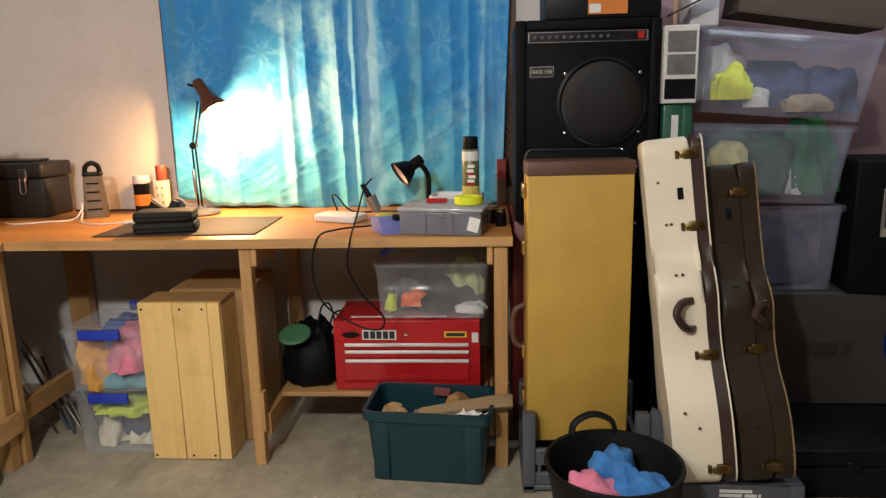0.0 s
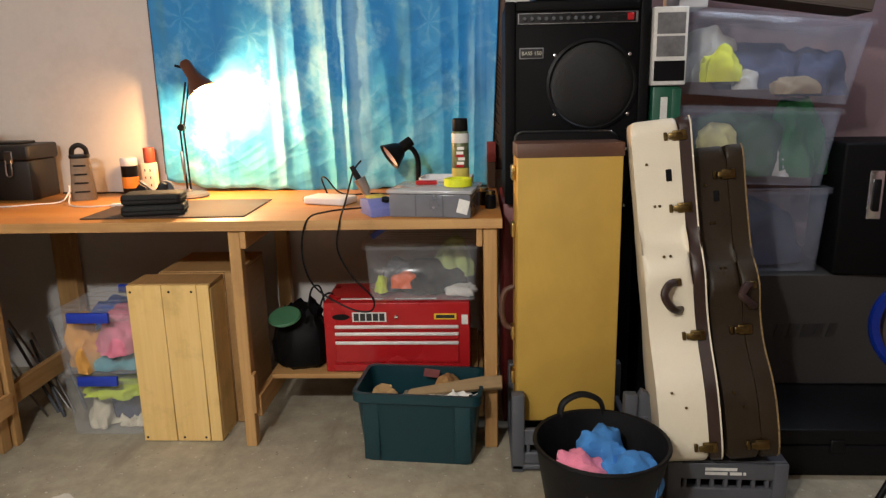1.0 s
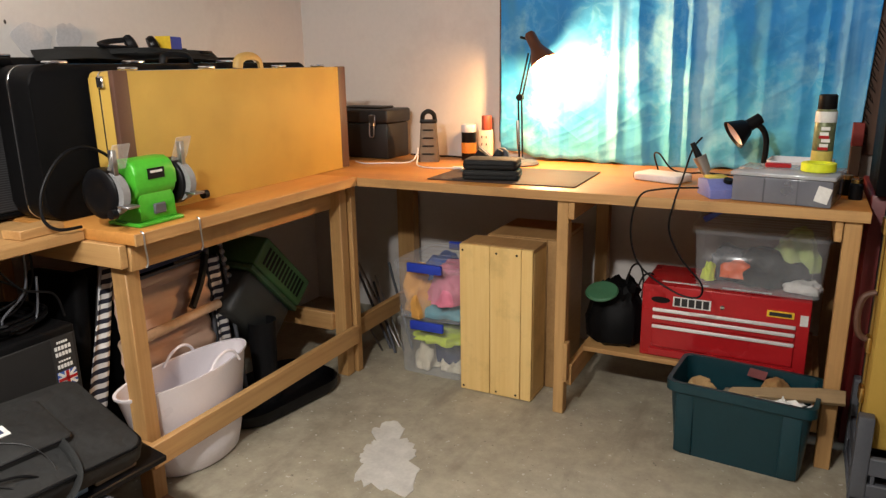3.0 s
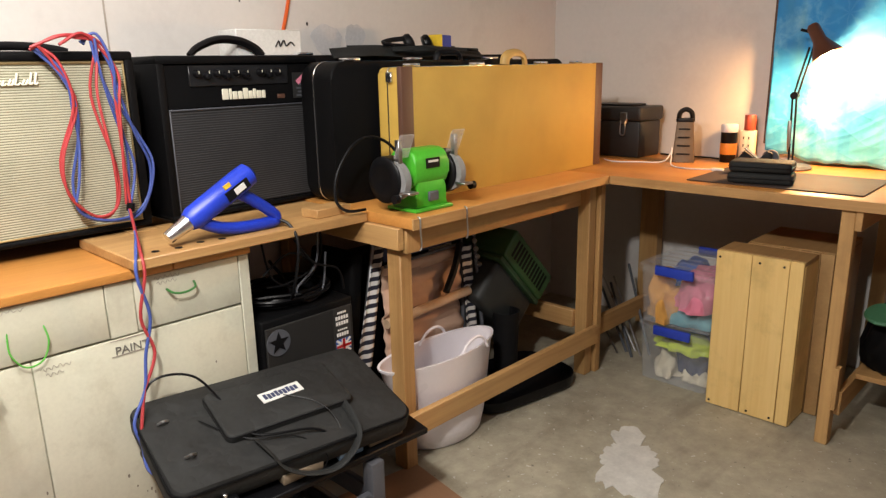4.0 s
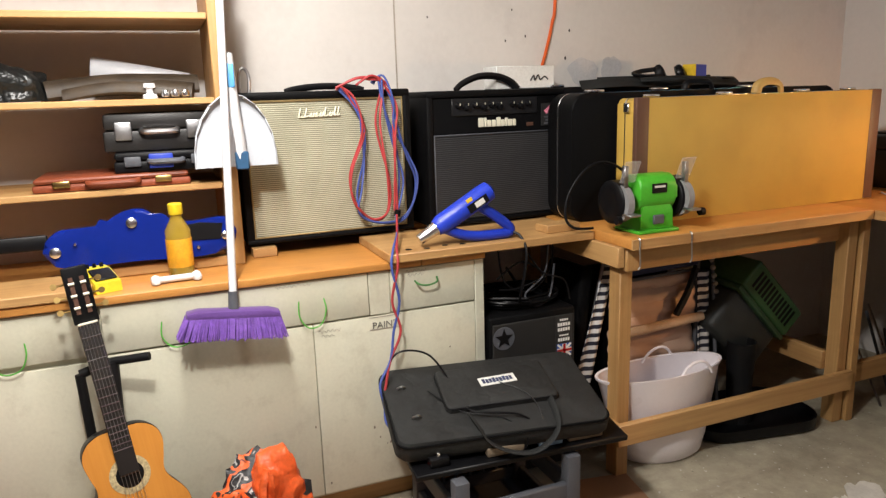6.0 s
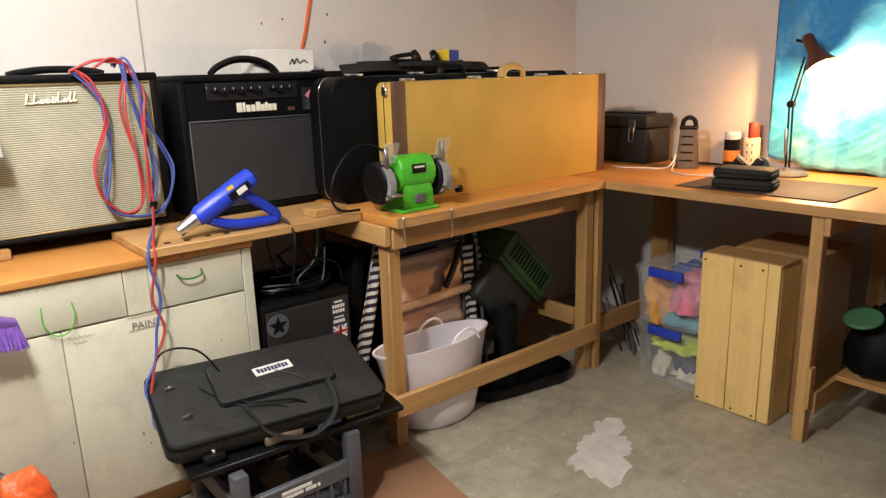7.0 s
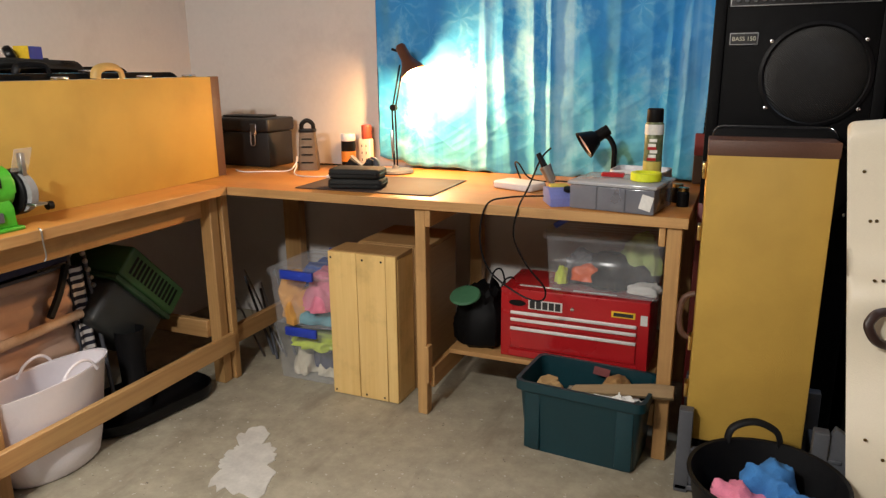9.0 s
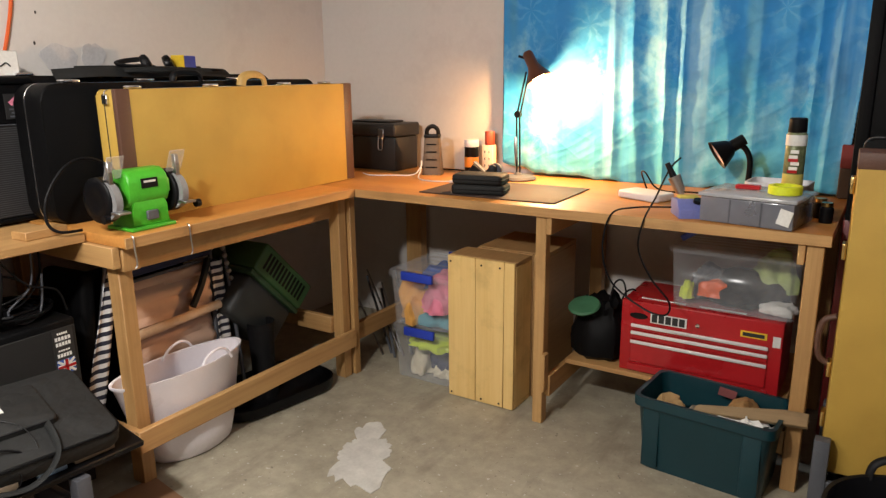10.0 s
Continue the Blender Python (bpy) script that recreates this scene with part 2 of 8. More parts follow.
RED = paint("red_enamel", (0.42, 0.012, 0.016), 0.28, vary=0.15)

STK_W, STK_K, STK_Y = paint("white_sticker", (0.75, 0.75, 0.72), 0.5), paint("black_ink", (0.02, 0.02, 0.02), 0.5), paint("yellow_sticker", (0.75, 0.5, 0.03), 0.4)


def dye(name, c):
    return paint(name, c, 0.9, vary=0.3, big=9, fine=300, bump=0.5)


C_ORANGE, C_PINK, C_BLUE, C_AQUA, C_LIME, C_CREAM, C_NAVY = (dye(n, c) for n, c in (("orange_cloth", (0.72, 0.36, 0.08)), ("pink_cloth", (0.72, 0.22, 0.32)), ("blue_cloth", (0.05, 0.12, 0.42)), ("aqua_cloth", (0.12, 0.38, 0.46)), ("lime_cloth", (0.6, 0.75, 0.05)), ("cream_cloth", (0.7, 0.64, 0.5)), ("navy_cloth", (0.04, 0.05, 0.11))))

# ---- floor, walls, ceiling ----
XL, XR, YB, YF, HC = -0.62, 4.6, 4.52, -2.2, 2.42


def concrete():
    m, nt, p = material("concrete")
    v = coords(nt)
    a, b, c = noise_out(nt, v, 1.3, 8, 0.6), noise_out(nt, v, 14, 8, 0.7), noise_out(nt, v, 160, 3)
    col = ramp(nt, a, [(0.3, (0.235, 0.205, 0.15)), (0.5, (0.375, 0.335, 0.245)), (0.72, (0.49, 0.445, 0.335))])
    col = mixed(nt, 0.45, col, ramp(nt, b, [(0.3, (0.16, 0.138, 0.10)), (0.7, (0.53, 0.485, 0.375))]))
    spots = ramp(nt, noise_out(nt, v, 48, 2), [(0.685, (0, 0, 0)), (0.715, (0.8, 0.8, 0.8))])
    col = mixed(nt, spots, col, (0.6, 0.58, 0.52))
    nt.links.new(col, p.inputs["Base Color"])
    specks = ramp(nt, noise_out(nt, v, 55, 2), [(0.24, (0.7, 0.7, 0.7)), (0.29, (0, 0, 0))])
    col = mixed(nt, specks, col, (0.10, 0.085, 0.065))
    smear = ramp(nt, noise_out(nt, coords(nt, (3.0, 0.8, 1.0)), 1.6, 6, 0.65), [(0.56, (0, 0, 0)), (0.7, (0.5, 0.5, 0.5))])
    col = mixed(nt, smear, col, (0.17, 0.14, 0.105))
    nt.links.new(col, p.inputs["Base Color"])
    nt.links.new(ramp(nt, b, [(0.3, (0.45,) * 3), (0.7, (0.75,) * 3)]), p.inputs["Roughness"])
    bumped(nt, p, c, 0.3)
    return m


CONCRETE = concrete()
structure("floor", B(XL - 0.1, XR + 0.1, YF - 0.1, YB + 0.1, -0.1, 0, 0), CONCRETE, "bare stained grey concrete garage floor")
structure("ceiling", B(XL - 0.1, XR + 0.1, YF - 0.1, YB + 0.1, HC, HC + 0.05, 0), CEIL, "plain unseen ceiling, coloured dark to cut bounced light")
structure("wall_west", B(XL - 0.1, XL, YF - 0.1, YB, 0, HC, 0), PLASTER, "off-white plasterboard garage wall with dull blotches and painted-on shadows")
# off-white wall turns purplish in weak light; this colour holds that dimness
MAUVE_DIM = paint("mauve_dimmed_wall", (0.33, 0.23, 0.245), 0.85, vary=0.1, big=2, dirt=(0.24, 0.18, 0.18))
# out of view; dark only so that less light bounces off it
structure("wall_east", B(XR, XR + 0.1, YF - 0.1, YB, 0, HC, 0), MAUVE_DIM, "unseen garage wall, coloured dark to cut bounced light")
structure("wall_south", B(XL, XR, YF - 0.1, YF, 0, HC, 0), DARK_WALL, "unseen wall behind the camera, dark to cut bounced light")
WX0, WX1, WZ0, WZ1 = 0.66, 2.10, 1.02, 1.98
bm = bmesh.new()
box(bm, XL - 0.1, WX0, YB, YB + 0.1, 0, HC, 0)
box(bm, WX1, 2.30, YB, YB + 0.1, 0, HC, 0)
box(bm, WX0, WX1, YB, YB + 0.1, 0, WZ0, 0)
box(bm, WX0, WX1, YB, YB + 0.1, WZ1, HC, 0)
structure("wall_north", bm, PLASTER, "off-white plasterboard wall with a curtained window")
# same north wall further right, its weak light given by the mauve
structure("wall_north_alcove", B(2.30, XR + 0.1, YB, YB + 0.1, 0, HC, 0), MAUVE_DIM, "wall behind stacked boxes, its dim light coloured in as mauve")
win = tagged(new("window_1"), "dark-stained timber window frame behind a curtain", "", "", "structure")
DARKWOOD = wood("dark_timber", (0.13, 0.06, 0.03), (0.07, 0.03, 0.015), "z")
for x0, x1, z0, z1 in ((0.575, 0.66, 0.985, 2.06), (2.10, 2.185, 0.985, 2.06), (0.66, 2.10, 1.98, 2.06), (0.66, 2.10, 0.985, 1.02)):
    part("window_frame", B(x0, x1, YB - 0.022, YB + 0.02, z0, z1, 0.003), DARKWOOD, win)
GLASS = clear("night_glass", (0.02, 0.02, 0.03), 0.5, 0.03)
part("pane", B(0.66, 2.10, YB + 0.05, YB + 0.056, 1.02, 1.98, 0), GLASS, win)
structure("backdrop", B(0.4, 2.4, YB + 0.3, YB + 0.32, 0.8, 2.2, 0), BLACK, "dark night outside the window")
# pale repaired patch in the floor
PATCH = paint("pale_filler", (0.60, 0.58, 0.53), 0.7, vary=0.2, big=14, bump=0.4)
bm = bmesh.new()
ring = []
lobes = ((0.775, 3.04, 0.115, 0.10), (0.62, 3.29, 0.065, 0.06), (0.70, 3.16, 0.10, 0.11))
for i in range(90):
    a = 2 * math.pi * i / 90
    dx, dy = math.cos(a), math.sin(a)
    r = max([k / 200 for k in range(70) if any(((0.70 + dx * k / 200 - cx_) / ax_) ** 2 + ((3.16 + dy * k / 200 - cy_) / ay_) ** 2 < 1 for cx_, cy_, ax_, ay_ in lobes)])
    r *= 1 + 0.22 * noise.noise(Vector((dx * 5, dy * 5, 4))) + 0.14 * noise.noise(Vector((dx * 14, dy * 14, 2)))
    ring.append((0.70 + dx * r, 3.16 + dy * r))
slab(bm, ring, 0.003, Matrix.Translation((0, 0, 0)), 0)
structure("trim", bm, PATCH, "pale filler patch trowelled on the concrete")

# ---- curtain ----


def math_(nt, op, a, b=0.0, clamp=False):
    n = nt.nodes.new("ShaderNodeMath")
    n.operation, n.use_clamp = op, clamp
    for sock, v in zip(n.inputs, (a, b)):
        if isinstance(v, (int, float)):
            sock.default_value = v
        else:
            nt.links.new(v, sock)
    return n.outputs[0]


def turned(nt, scale, angle):
    """Object coordinates turned about y and stretched, for slanting creases."""
    tc = nt.nodes.new("ShaderNodeTexCoord")
    a, b = nt.nodes.new("ShaderNodeMapping"), nt.nodes.new("ShaderNodeMapping")
    a.inputs["Rotation"].default_value = (0, radians(angle), 0)
    b.inputs["Scale"].default_value = scale
    nt.links.new(tc.outputs["Object"], a.inputs["Vector"])
    nt.links.new(a.outputs[0], b.inputs["Vector"])
    return b.outputs[0]


def curtain_cloth():
    m, nt, p = material("batik_curtain")
    tc = nt.nodes.new("ShaderNodeTexCoord")
    sep = nt.nodes.new("ShaderNodeSeparateXYZ")
    nt.links.new(tc.outputs["Object"], sep.inputs[0])
    # blue above, aqua towards the hem, in uneven dye
    wash = math_(nt, "MULTIPLY_ADD", noise_out(nt, coords(nt, (2.2, 2.2, 1.5)), 1.4, 4, 0.6), 0.9)
    nt.links.new(sep.outputs[2], wash.node.inputs[2])
    col = ramp(nt, wash, [(0.35, (0.10, 0.46, 0.62)), (0.62, (0.075, 0.44, 0.70)), (0.90, (0.03, 0.34, 0.70)), (1.0, (0.02, 0.27, 0.66))])
    # cloudy pale and deep blots
    blot = noise_out(nt, coords(nt, (4.5, 4.5, 4.0)), 1.0, 6, 0.68)
    col = mixed(nt, ramp(nt, blot, [(0.50, (0, 0, 0)), (0.66, (0.6, 0.6, 0.6))]), col, (0.30, 0.66, 0.84))
    col = mixed(nt, ramp(nt, blot, [(0.30, (0.55, 0.55, 0.55)), (0.46, (0, 0, 0))]), col, (0.012, 0.19, 0.52))
    # runs of dye down the cloth: deep blue, pale, and dull olive
    run = noise_out(nt, coords(nt, (11, 11, 0.55)), 1.0, 3, 0.5)
    col = mixed(nt, ramp(nt, run, [(0.30, (0.7, 0.7, 0.7)), (0.43, (0, 0, 0))]), col, (0.02, 0.24, 0.62))
    col = mixed(nt, ramp(nt, run, [(0.57, (0, 0, 0)), (0.70, (0.42, 0.42, 0.42))]), col, (0.36, 0.66, 0.86))
    olive = noise_out(nt, coords(nt, (5.5, 5.5, 0.35)), 1.3, 2, 0.4)
    col = mixed(nt, ramp(nt, olive, [(0.60, (0, 0, 0)), (0.68, (0.38, 0.38, 0.38))]), col, (0.10, 0.28, 0.30))
    # palm fronds: strokes radiating from scattered points
    vo = nt.nodes.new("ShaderNodeTexVoronoi")
    vo.inputs["Scale"].default_value = 4.2
    flat = nt.nodes.new("ShaderNodeCombineXYZ")
    nt.links.new(sep.outputs[0], flat.inputs[0])
    nt.links.new(sep.outputs[2], flat.inputs[1])
    nt.links.new(flat.outputs[0], vo.inputs["Vector"])
    away = nt.nodes.new("ShaderNodeVectorMath")
    away.operation = "SUBTRACT"
    nt.links.new(flat.outputs[0], away.inputs[0])
    nt.links.new(vo.outputs["Position"], away.inputs[1])
    d = nt.nodes.new("ShaderNodeSeparateXYZ")
    nt.links.new(away.outputs[0], d.inputs[0])
    ang = math_(nt, "ARCTAN2", d.outputs[1], d.outputs[0])
    rays = math_(nt, "SINE", math_(nt, "ADD", math_(nt, "MULTIPLY", ang, 7.0), math_(nt, "MULTIPLY", noise_out(nt, coords(nt), 9.0, 4), 16.0)))
    rays = math_(nt, "MULTIPLY", math_(nt, "SUBTRACT", rays, 0.25, True), ramp(nt, vo.outputs["Distance"], [(0.04, (0, 0, 0)), (0.16, (0.27, 0.27, 0.27)), (0.32, (0.22, 0.22, 0.22)), (0.60, (0, 0, 0))]))
    col = mixed(nt, rays, col, (0.26, 0.62, 0.84))
    nt.links.new(col, p.inputs["Base Color"])
    p.inputs["Roughness"].default_value = 0.7
    # sharp slanting creases and fine crumpling
    lines = 0.0
    for angle, sc, wgt in ((28, (3.0, 3, 13), 1.0), (-38, (2.6, 3, 11), 0.8), (8, (2.0, 3, 10), 0.5)):
        n = noise_out(nt, turned(nt, sc, angle), 1.0, 2, 0.4)
        ridge = math_(nt, "SUBTRACT", 1.0, math_(nt, "MULTIPLY", math_(nt, "ABSOLUTE", math_(nt, "SUBTRACT", n, 0.5)), 9.0), True)
        lines = math_(nt, "ADD", lines, math_(nt, "MULTIPLY", ridge, wgt))
    lines = math_(nt, "ADD", math_(nt, "MULTIPLY", lines, 0.5), math_(nt, "MULTIPLY", noise_out(nt, coords(nt, (22, 22, 16)), 1.0, 3), 0.6))
    bumped(nt, p, lines, 0.34, 0.009)
    return m


cur = thing("curtain", (0, 4.46, 0.90), "blue and aqua tie-dyed cloth curtain hung over a window", "curtain")
bm = bmesh.new()
rows = []
for j in range(61):
    z = 1.16 * (j / 60)
    row = []
    for i in range(241):
        u = i / 240
        x = 0.60 + 1.57 * u - 0.05 * (1 - j / 60) * u
        deep = (0.25 + 0.75 * min(1.0, max(0.0, (u - 0.22) / 0.25))) * (0.55 + 0.55 * noise.noise(Vector((u * 3.1, 4, 1))))
        phase = u * 84 + 7.0 * noise.noise(Vector((u * 3.3, z * 0.3, 2))) + 2.6 * noise.noise(Vector((u * 11, z * 0.5, 6)))
        y = 0.013 * deep * (abs(math.sin(phase * 0.5)) * 2 - 1) + 0.009 * noise.noise(Vector((u * 7, z * 0.8, 0)))
        y += 0.007 * noise.noise(Vector((u * 14, z * 9, 5))) * (1.4 - z)
        y -= 0.012 * abs(noise.noise(Vector((u * 7 + z * 5, z * 4 - u * 5, 8)))) + 0.006 * abs(noise.noise(Vector((u * 15 - z * 8, z * 9, 3))))
        lo = 0.012 * math.sin(u * 9) + 0.012 * noise.noise(Vector((u * 20, 3, 3))) + 0.05 * max(0, 0.12 - u) / 0.12
        row.append((x, y, 0.012 + z + lo * (1 - j / 60)))
    rows.append(row)
shell(bm, rows, False)
cl = part("cloth", bm, curtain_cloth(), cur)
cl.modifiers.new("thick", "SOLIDIFY").thickness = 0.0015
bm = bmesh.new()
rod(bm, (0.55, 0.0, 1.185), (2.22, 0.0, 1.185), 0.012)
part("rail", bm, STEEL, cur)
bm = bmesh.new()
for k in range(26):
    z = 0.1 + k * 0.02
    rod(bm, (2.118 + 0.05 * z, -0.012, z), (2.135 + 0.05 * z + 0.006 * math.sin(k * 3), -0.02, z - 0.028), 0.003, 0.0015, 5)
part("fringe", bm, VINYL, cur)

# ---- rear workbench ----


def bz(x):
    return 0.906


rb = thing("workbench", (0, 0, 0), "home-made pine workbench with an orange varnished top", "workbench")
part("tabletop", B(-0.60, 2.143, 3.70, 4.50, 0.870, 0.906, 0.004, 2), TOP_X, rb)
part("edge_strip", B(0.258, 2.143, 3.692, 3.699, 0.869, 0.905, 0.001), PINE_X, rb, "pale timber edging strip")
for x, y, w, d in ((1.138, 3.71, 0.044, 0.045), (2.075, 3.71, 0.05, 0.045), (0.02, 4.41, 0.10, 0.06), (1.10, 4.42, 0.06, 0.05), (2.07, 4.42, 0.06, 0.05)):
    part("leg", B(x, x + w, y, y + d, 0, 0.868, 0.003), PINE_Z, rb)
for x in (1.1835, 2.05):
    part("brace", B(x, x + 0.022, 3.705, 4.46, 0.80, 0.867, 0.002), PINE_Y, rb)
    part("side_rail", B(x, x + 0.022, 3.73, 4.46, 0.12, 0.209, 0.002), PINE_Y, rb)
part("side_rail", B(0.155, 0.185, 3.74, 4.46, 0.15, 0.235, 0.002), PINE_Y, rb)
part("cleat", B(1.183, 1.198, 3.690, 3.729, 0.15, 0.31, 0.002), PINE_Z, rb)
part("back_rail", B(0.12, 2.07, 4.44, 4.47, 0.78, 0.85, 0.002), PINE_X, rb)
part("lower_shelf", B(1.206, 2.049, 3.885, 4.44, 0.211, 0.231, 0.002), PINE_X, rb, "thin pine lower shelf")

# ---- left workbench ----
LZ = 0.908
lb = thing("workbench", (0, 0, 0), "home-made pine side workbench with worn orange top", "workbench")
part("tabletop", B(-0.60, 0.25, 2.56, 3.695, LZ - 0.036, LZ, 0.004, 2), TOP_Y, lb)
part("edge_strip", B(0.2505, 0.257, 2.56, 3.69, LZ - 0.037, LZ - 0.002, 0.001), PINE_Y, lb, "pale timber edging strip")
part("apron", B(0.13, 0.155, 2.64, 3.64, 0.772, 0.871, 0.002), PINE_Y, lb)
part("end_apron", B(-0.58, 0.20, 2.545, 2.571, 0.80, 0.871, 0.002), PINE_X, lb)
part("leg", B(0.112, 0.176, 2.573, 2.625, 0, 0.871, 0.003), PINE_Z, lb)
part("leg_block", B(0.179, 0.208, 2.575, 2.635, 0.785, 0.871, 0.003), PINE_Z, lb)
part("leg", B(0.14, 0.20, 3.64, 3.69, 0, 0.871, 0.003), PINE_Z, lb)
part("leg", B(0.125, 0.215, 3.702, 3.739, 0, 0.868, 0.003), PINE_Z, lb)
part("leg", B(-0.58, -0.52, 2.61, 2.66, 0, 0.871, 0.003), PINE_Z, lb)
part("rail", B(0.202, 0.228, 2.543, 3.70, 0.148, 0.230, 0.003), PINE_Y, lb)
part("end_rail", B(-0.55, 0.20, 2.544, 2.571, 0.152, 0.226, 0.003), PINE_X, lb)
part("cross_rail", B(-0.5, 0.14, 3.62, 3.65, 0.22, 0.30, 0.003), PINE_X, lb)
for y in (2.585, 2.80):
    bm = bmesh.new()
    tube(bm, [(0.252, y, 0.911), (0.262, y, 0.905), (0.263, y, 0.87), (0.262, y + 0.004, 0.82), (0.262, y - 0.004, 0.805)], 0.0028, 6)
    part("hook", bm, STEEL, lb, "bent steel wire hook")

# ---- cupboards along the left wall ----
CF, CT = 0.0, 0.845


def cupboard(y0, y1, label, drawers, doors):
    c = thing("cupboard", (0, 0, 0), label, "cupboard", 0, "painted cupboards")
    part("carcass", B(XL + 0.004, CF - 0.019, y0, y1, 0.085, CT, 0.002), CREAM, c)
    part("plinth", B(XL + 0.01, CF - 0.07, y0, y1, 0, 0.084, 0.002), PINE_Y, c)
    for a, b, z0, z1 in drawers:
        part("drawer_front", B(CF - 0.0185, CF, a, b, z0, z1, 0.004, 2), CREAM, c)
    for a, b, z0, z1 in doors:
        part("door", B(CF - 0.0185, CF - 0.001, a, b, z0, z1, 0.004, 2), CREAM, c)
    return c


GREENCORD = paint("green_cord", (0.10, 0.42, 0.05), 0.6)


def loop(c, y0, y1, z, drop):
    bm = bmesh.new()
    tube(bm, [(CF - 0.002, y0, z), (CF + 0.012, y0 - 0.004, z - drop * 0.5), (CF + 0.014, y0 + 0.015, z - drop * 0.9), (CF + 0.014, (y0 + y1) / 2, z - drop), (CF + 0.014, y1 - 0.012, z - drop * 0.85), (CF + 0.012, y1 + 0.003, z - drop * 0.4), (CF - 0.002, y1, z)], 0.0022, 6)
    part("cord_handle", bm, GREENCORD, c, "green cord loop handle")


cup = cupboard(0.936, 2.137, "aged cream-painted cupboard with drawers and green cord handles",
               [(0.942, 1.7245, 0.700, 0.842), (1.7995, 2.1015, 0.700, 0.842)],
               [(0.942, 1.538, 0.10, 0.694), (1.5395, 2.1015, 0.10, 0.694)])
part("end_stile", B(CF - 0.0185, CF + 0.001, 2.103, 2.136, 0.088, 0.843, 0.002), CREAM, cup)
part("rail_stile", B(CF - 0.0185, CF - 0.0005, 1.7265, 1.7975, 0.698, 0.843, 0.002), CREAM, cup)
loop(cup, 1.10, 1.185, 0.775, 0.08)
loop(cup, 1.50, 1.578, 0.780, 0.09)
bm = bmesh.new()
tube(bm, [(CF, 1.885, 0.796), (CF + 0.022, 1.895, 0.787), (CF + 0.025, 1.925, 0.783), (CF + 0.022, 1.955, 0.79), (CF, 1.963, 0.801)], 0.0032, 8)
part("bow_handle", bm, paint("dark_green_paint", (0.05, 0.2, 0.05), 0.4), cup, "green painted bow handle")
cup2 = cupboard(-0.9, 0.932, "aged cream-painted cupboard with a long drawer", [(-0.3, 0.928, 0.70, 0.842), (-0.89, -0.31, 0.70, 0.842)], [(-0.89, 0.0, 0.10, 0.682), (0.005, 0.928, 0.10, 0.682)])
loop(cup2, 0.665, 0.747, 0.766, 0.08)
wt_ = tagged(new("worktop"), "orange varnished timber worktop on the cupboards", "worktop")
for y0, y1 in ((-0.9, 1.905), (1.907, 2.139)):
    part("board", B(XL + 0.004, 0.012, y0, y1, CT + 0.001, 0.872, 0.004, 3), TOP_Y, wt_)
bm = B(-0.33, 0.045, 1.79, 2.555, 0.873, 0.902, 0.003)
pl = tagged(part("plank", bm, PINE_Y), "worn pine plank with drilled holes lying on the worktop", "plank")
for x, y in ((-0.005, 1.87), (0.005, 1.93), (-0.01, 2.0), (0.0, 2.06)):
    bm = bmesh.new()
    lathe(bm, [(0.011, 0.9022), (0.011, 0.9032)], 12, (x, y, 0))
    part("drilled_hole", bm, BLACK, pl)
tagged(part("plank", B(-0.2, 0.02, -0.9, 0.93, 0.873, 0.9, 0.003), PINE_Y), "thick pine board lying along the worktop", "plank")

# ---- shelves over the cupboards ----
sh = thing("shelf_unit", (0, 0, 0), "open pine shelf unit standing on the worktop", "shelf")
part("upright", B(-0.58, -0.20, 1.325, 1.372, 0.873, 2.1, 0.003), PINE_Z, sh)
part("upright", B(-0.58, -0.20, -0.86, -0.825, 0.901, 2.1, 0.003), PINE_Z, sh)
for z in (1.146, 1.41, 1.66, 1.92):
    part("shelf", B(-0.58, -0.20, -0.823, 1.323, z - 0.02, z, 0.003), PINE_Y, sh)
part("base_board", B(-0.25, -0.21, 0.935, 1.32, 0.873, 0.905, 0.003), PINE_Y, sh)

# ---- amplifiers ----
GRILLE = weave("pale_grille", (0.16, 0.155, 0.095), (0.50, 0.48, 0.36), 46, "z", 0.85, 0.9, (0.12, 0.5))
GRILLE_D = weave("dark_grille", (0.006, 0.006, 0.007), (0.04, 0.04, 0.043), 42, "z", 0.7, 0.6)
LOGO = paint("cream_badge", (0.75, 0.72, 0.58), 0.4, vary=0.1)
PANEL = paint("black_panel", (0.01, 0.01, 0.011), 0.3, vary=0.2)
GOLD = paint("gold_piping", (0.4, 0.3, 0.14), 0.4, 0.6)


def cab_frame(a, w, d, h, t, mat_):
    """An open-fronted cabinet; front towards -y."""
    part("top_board", B(-w / 2, w / 2, 0, d, h - t, h, 0.008, 2), mat_, a)
    part("bottom_board", B(-w / 2, w / 2, 0, d, 0.008, t, 0.008, 2), mat_, a)
    for s in (-1, 1):
        part("side_board", B(min(s * w / 2, s * (w / 2 - t)), max(s * w / 2, s * (w / 2 - t)), 0.001, d - 0.001, t - 0.004, h - t + 0.004, 0.006, 2), mat_, a)
    part("back_board", B(-w / 2 + t, w / 2 - t, d - 0.02, d - 0.004, t, h - t, 0), mat_, a)


a = thing("guitar_amplifier", (-0.29, 1.695, 0.906), "black guitar cabinet with pale woven grille cloth", "amplifier", 91)
cab_frame(a, 0.605, 0.245, 0.515, 0.026, VINYL)
part("grille", B(-0.276, 0.276, 0.012, 0.02, 0.027, 0.488, 0.002), GRILLE, a, "pale woven grille cloth")
bm = bmesh.new()
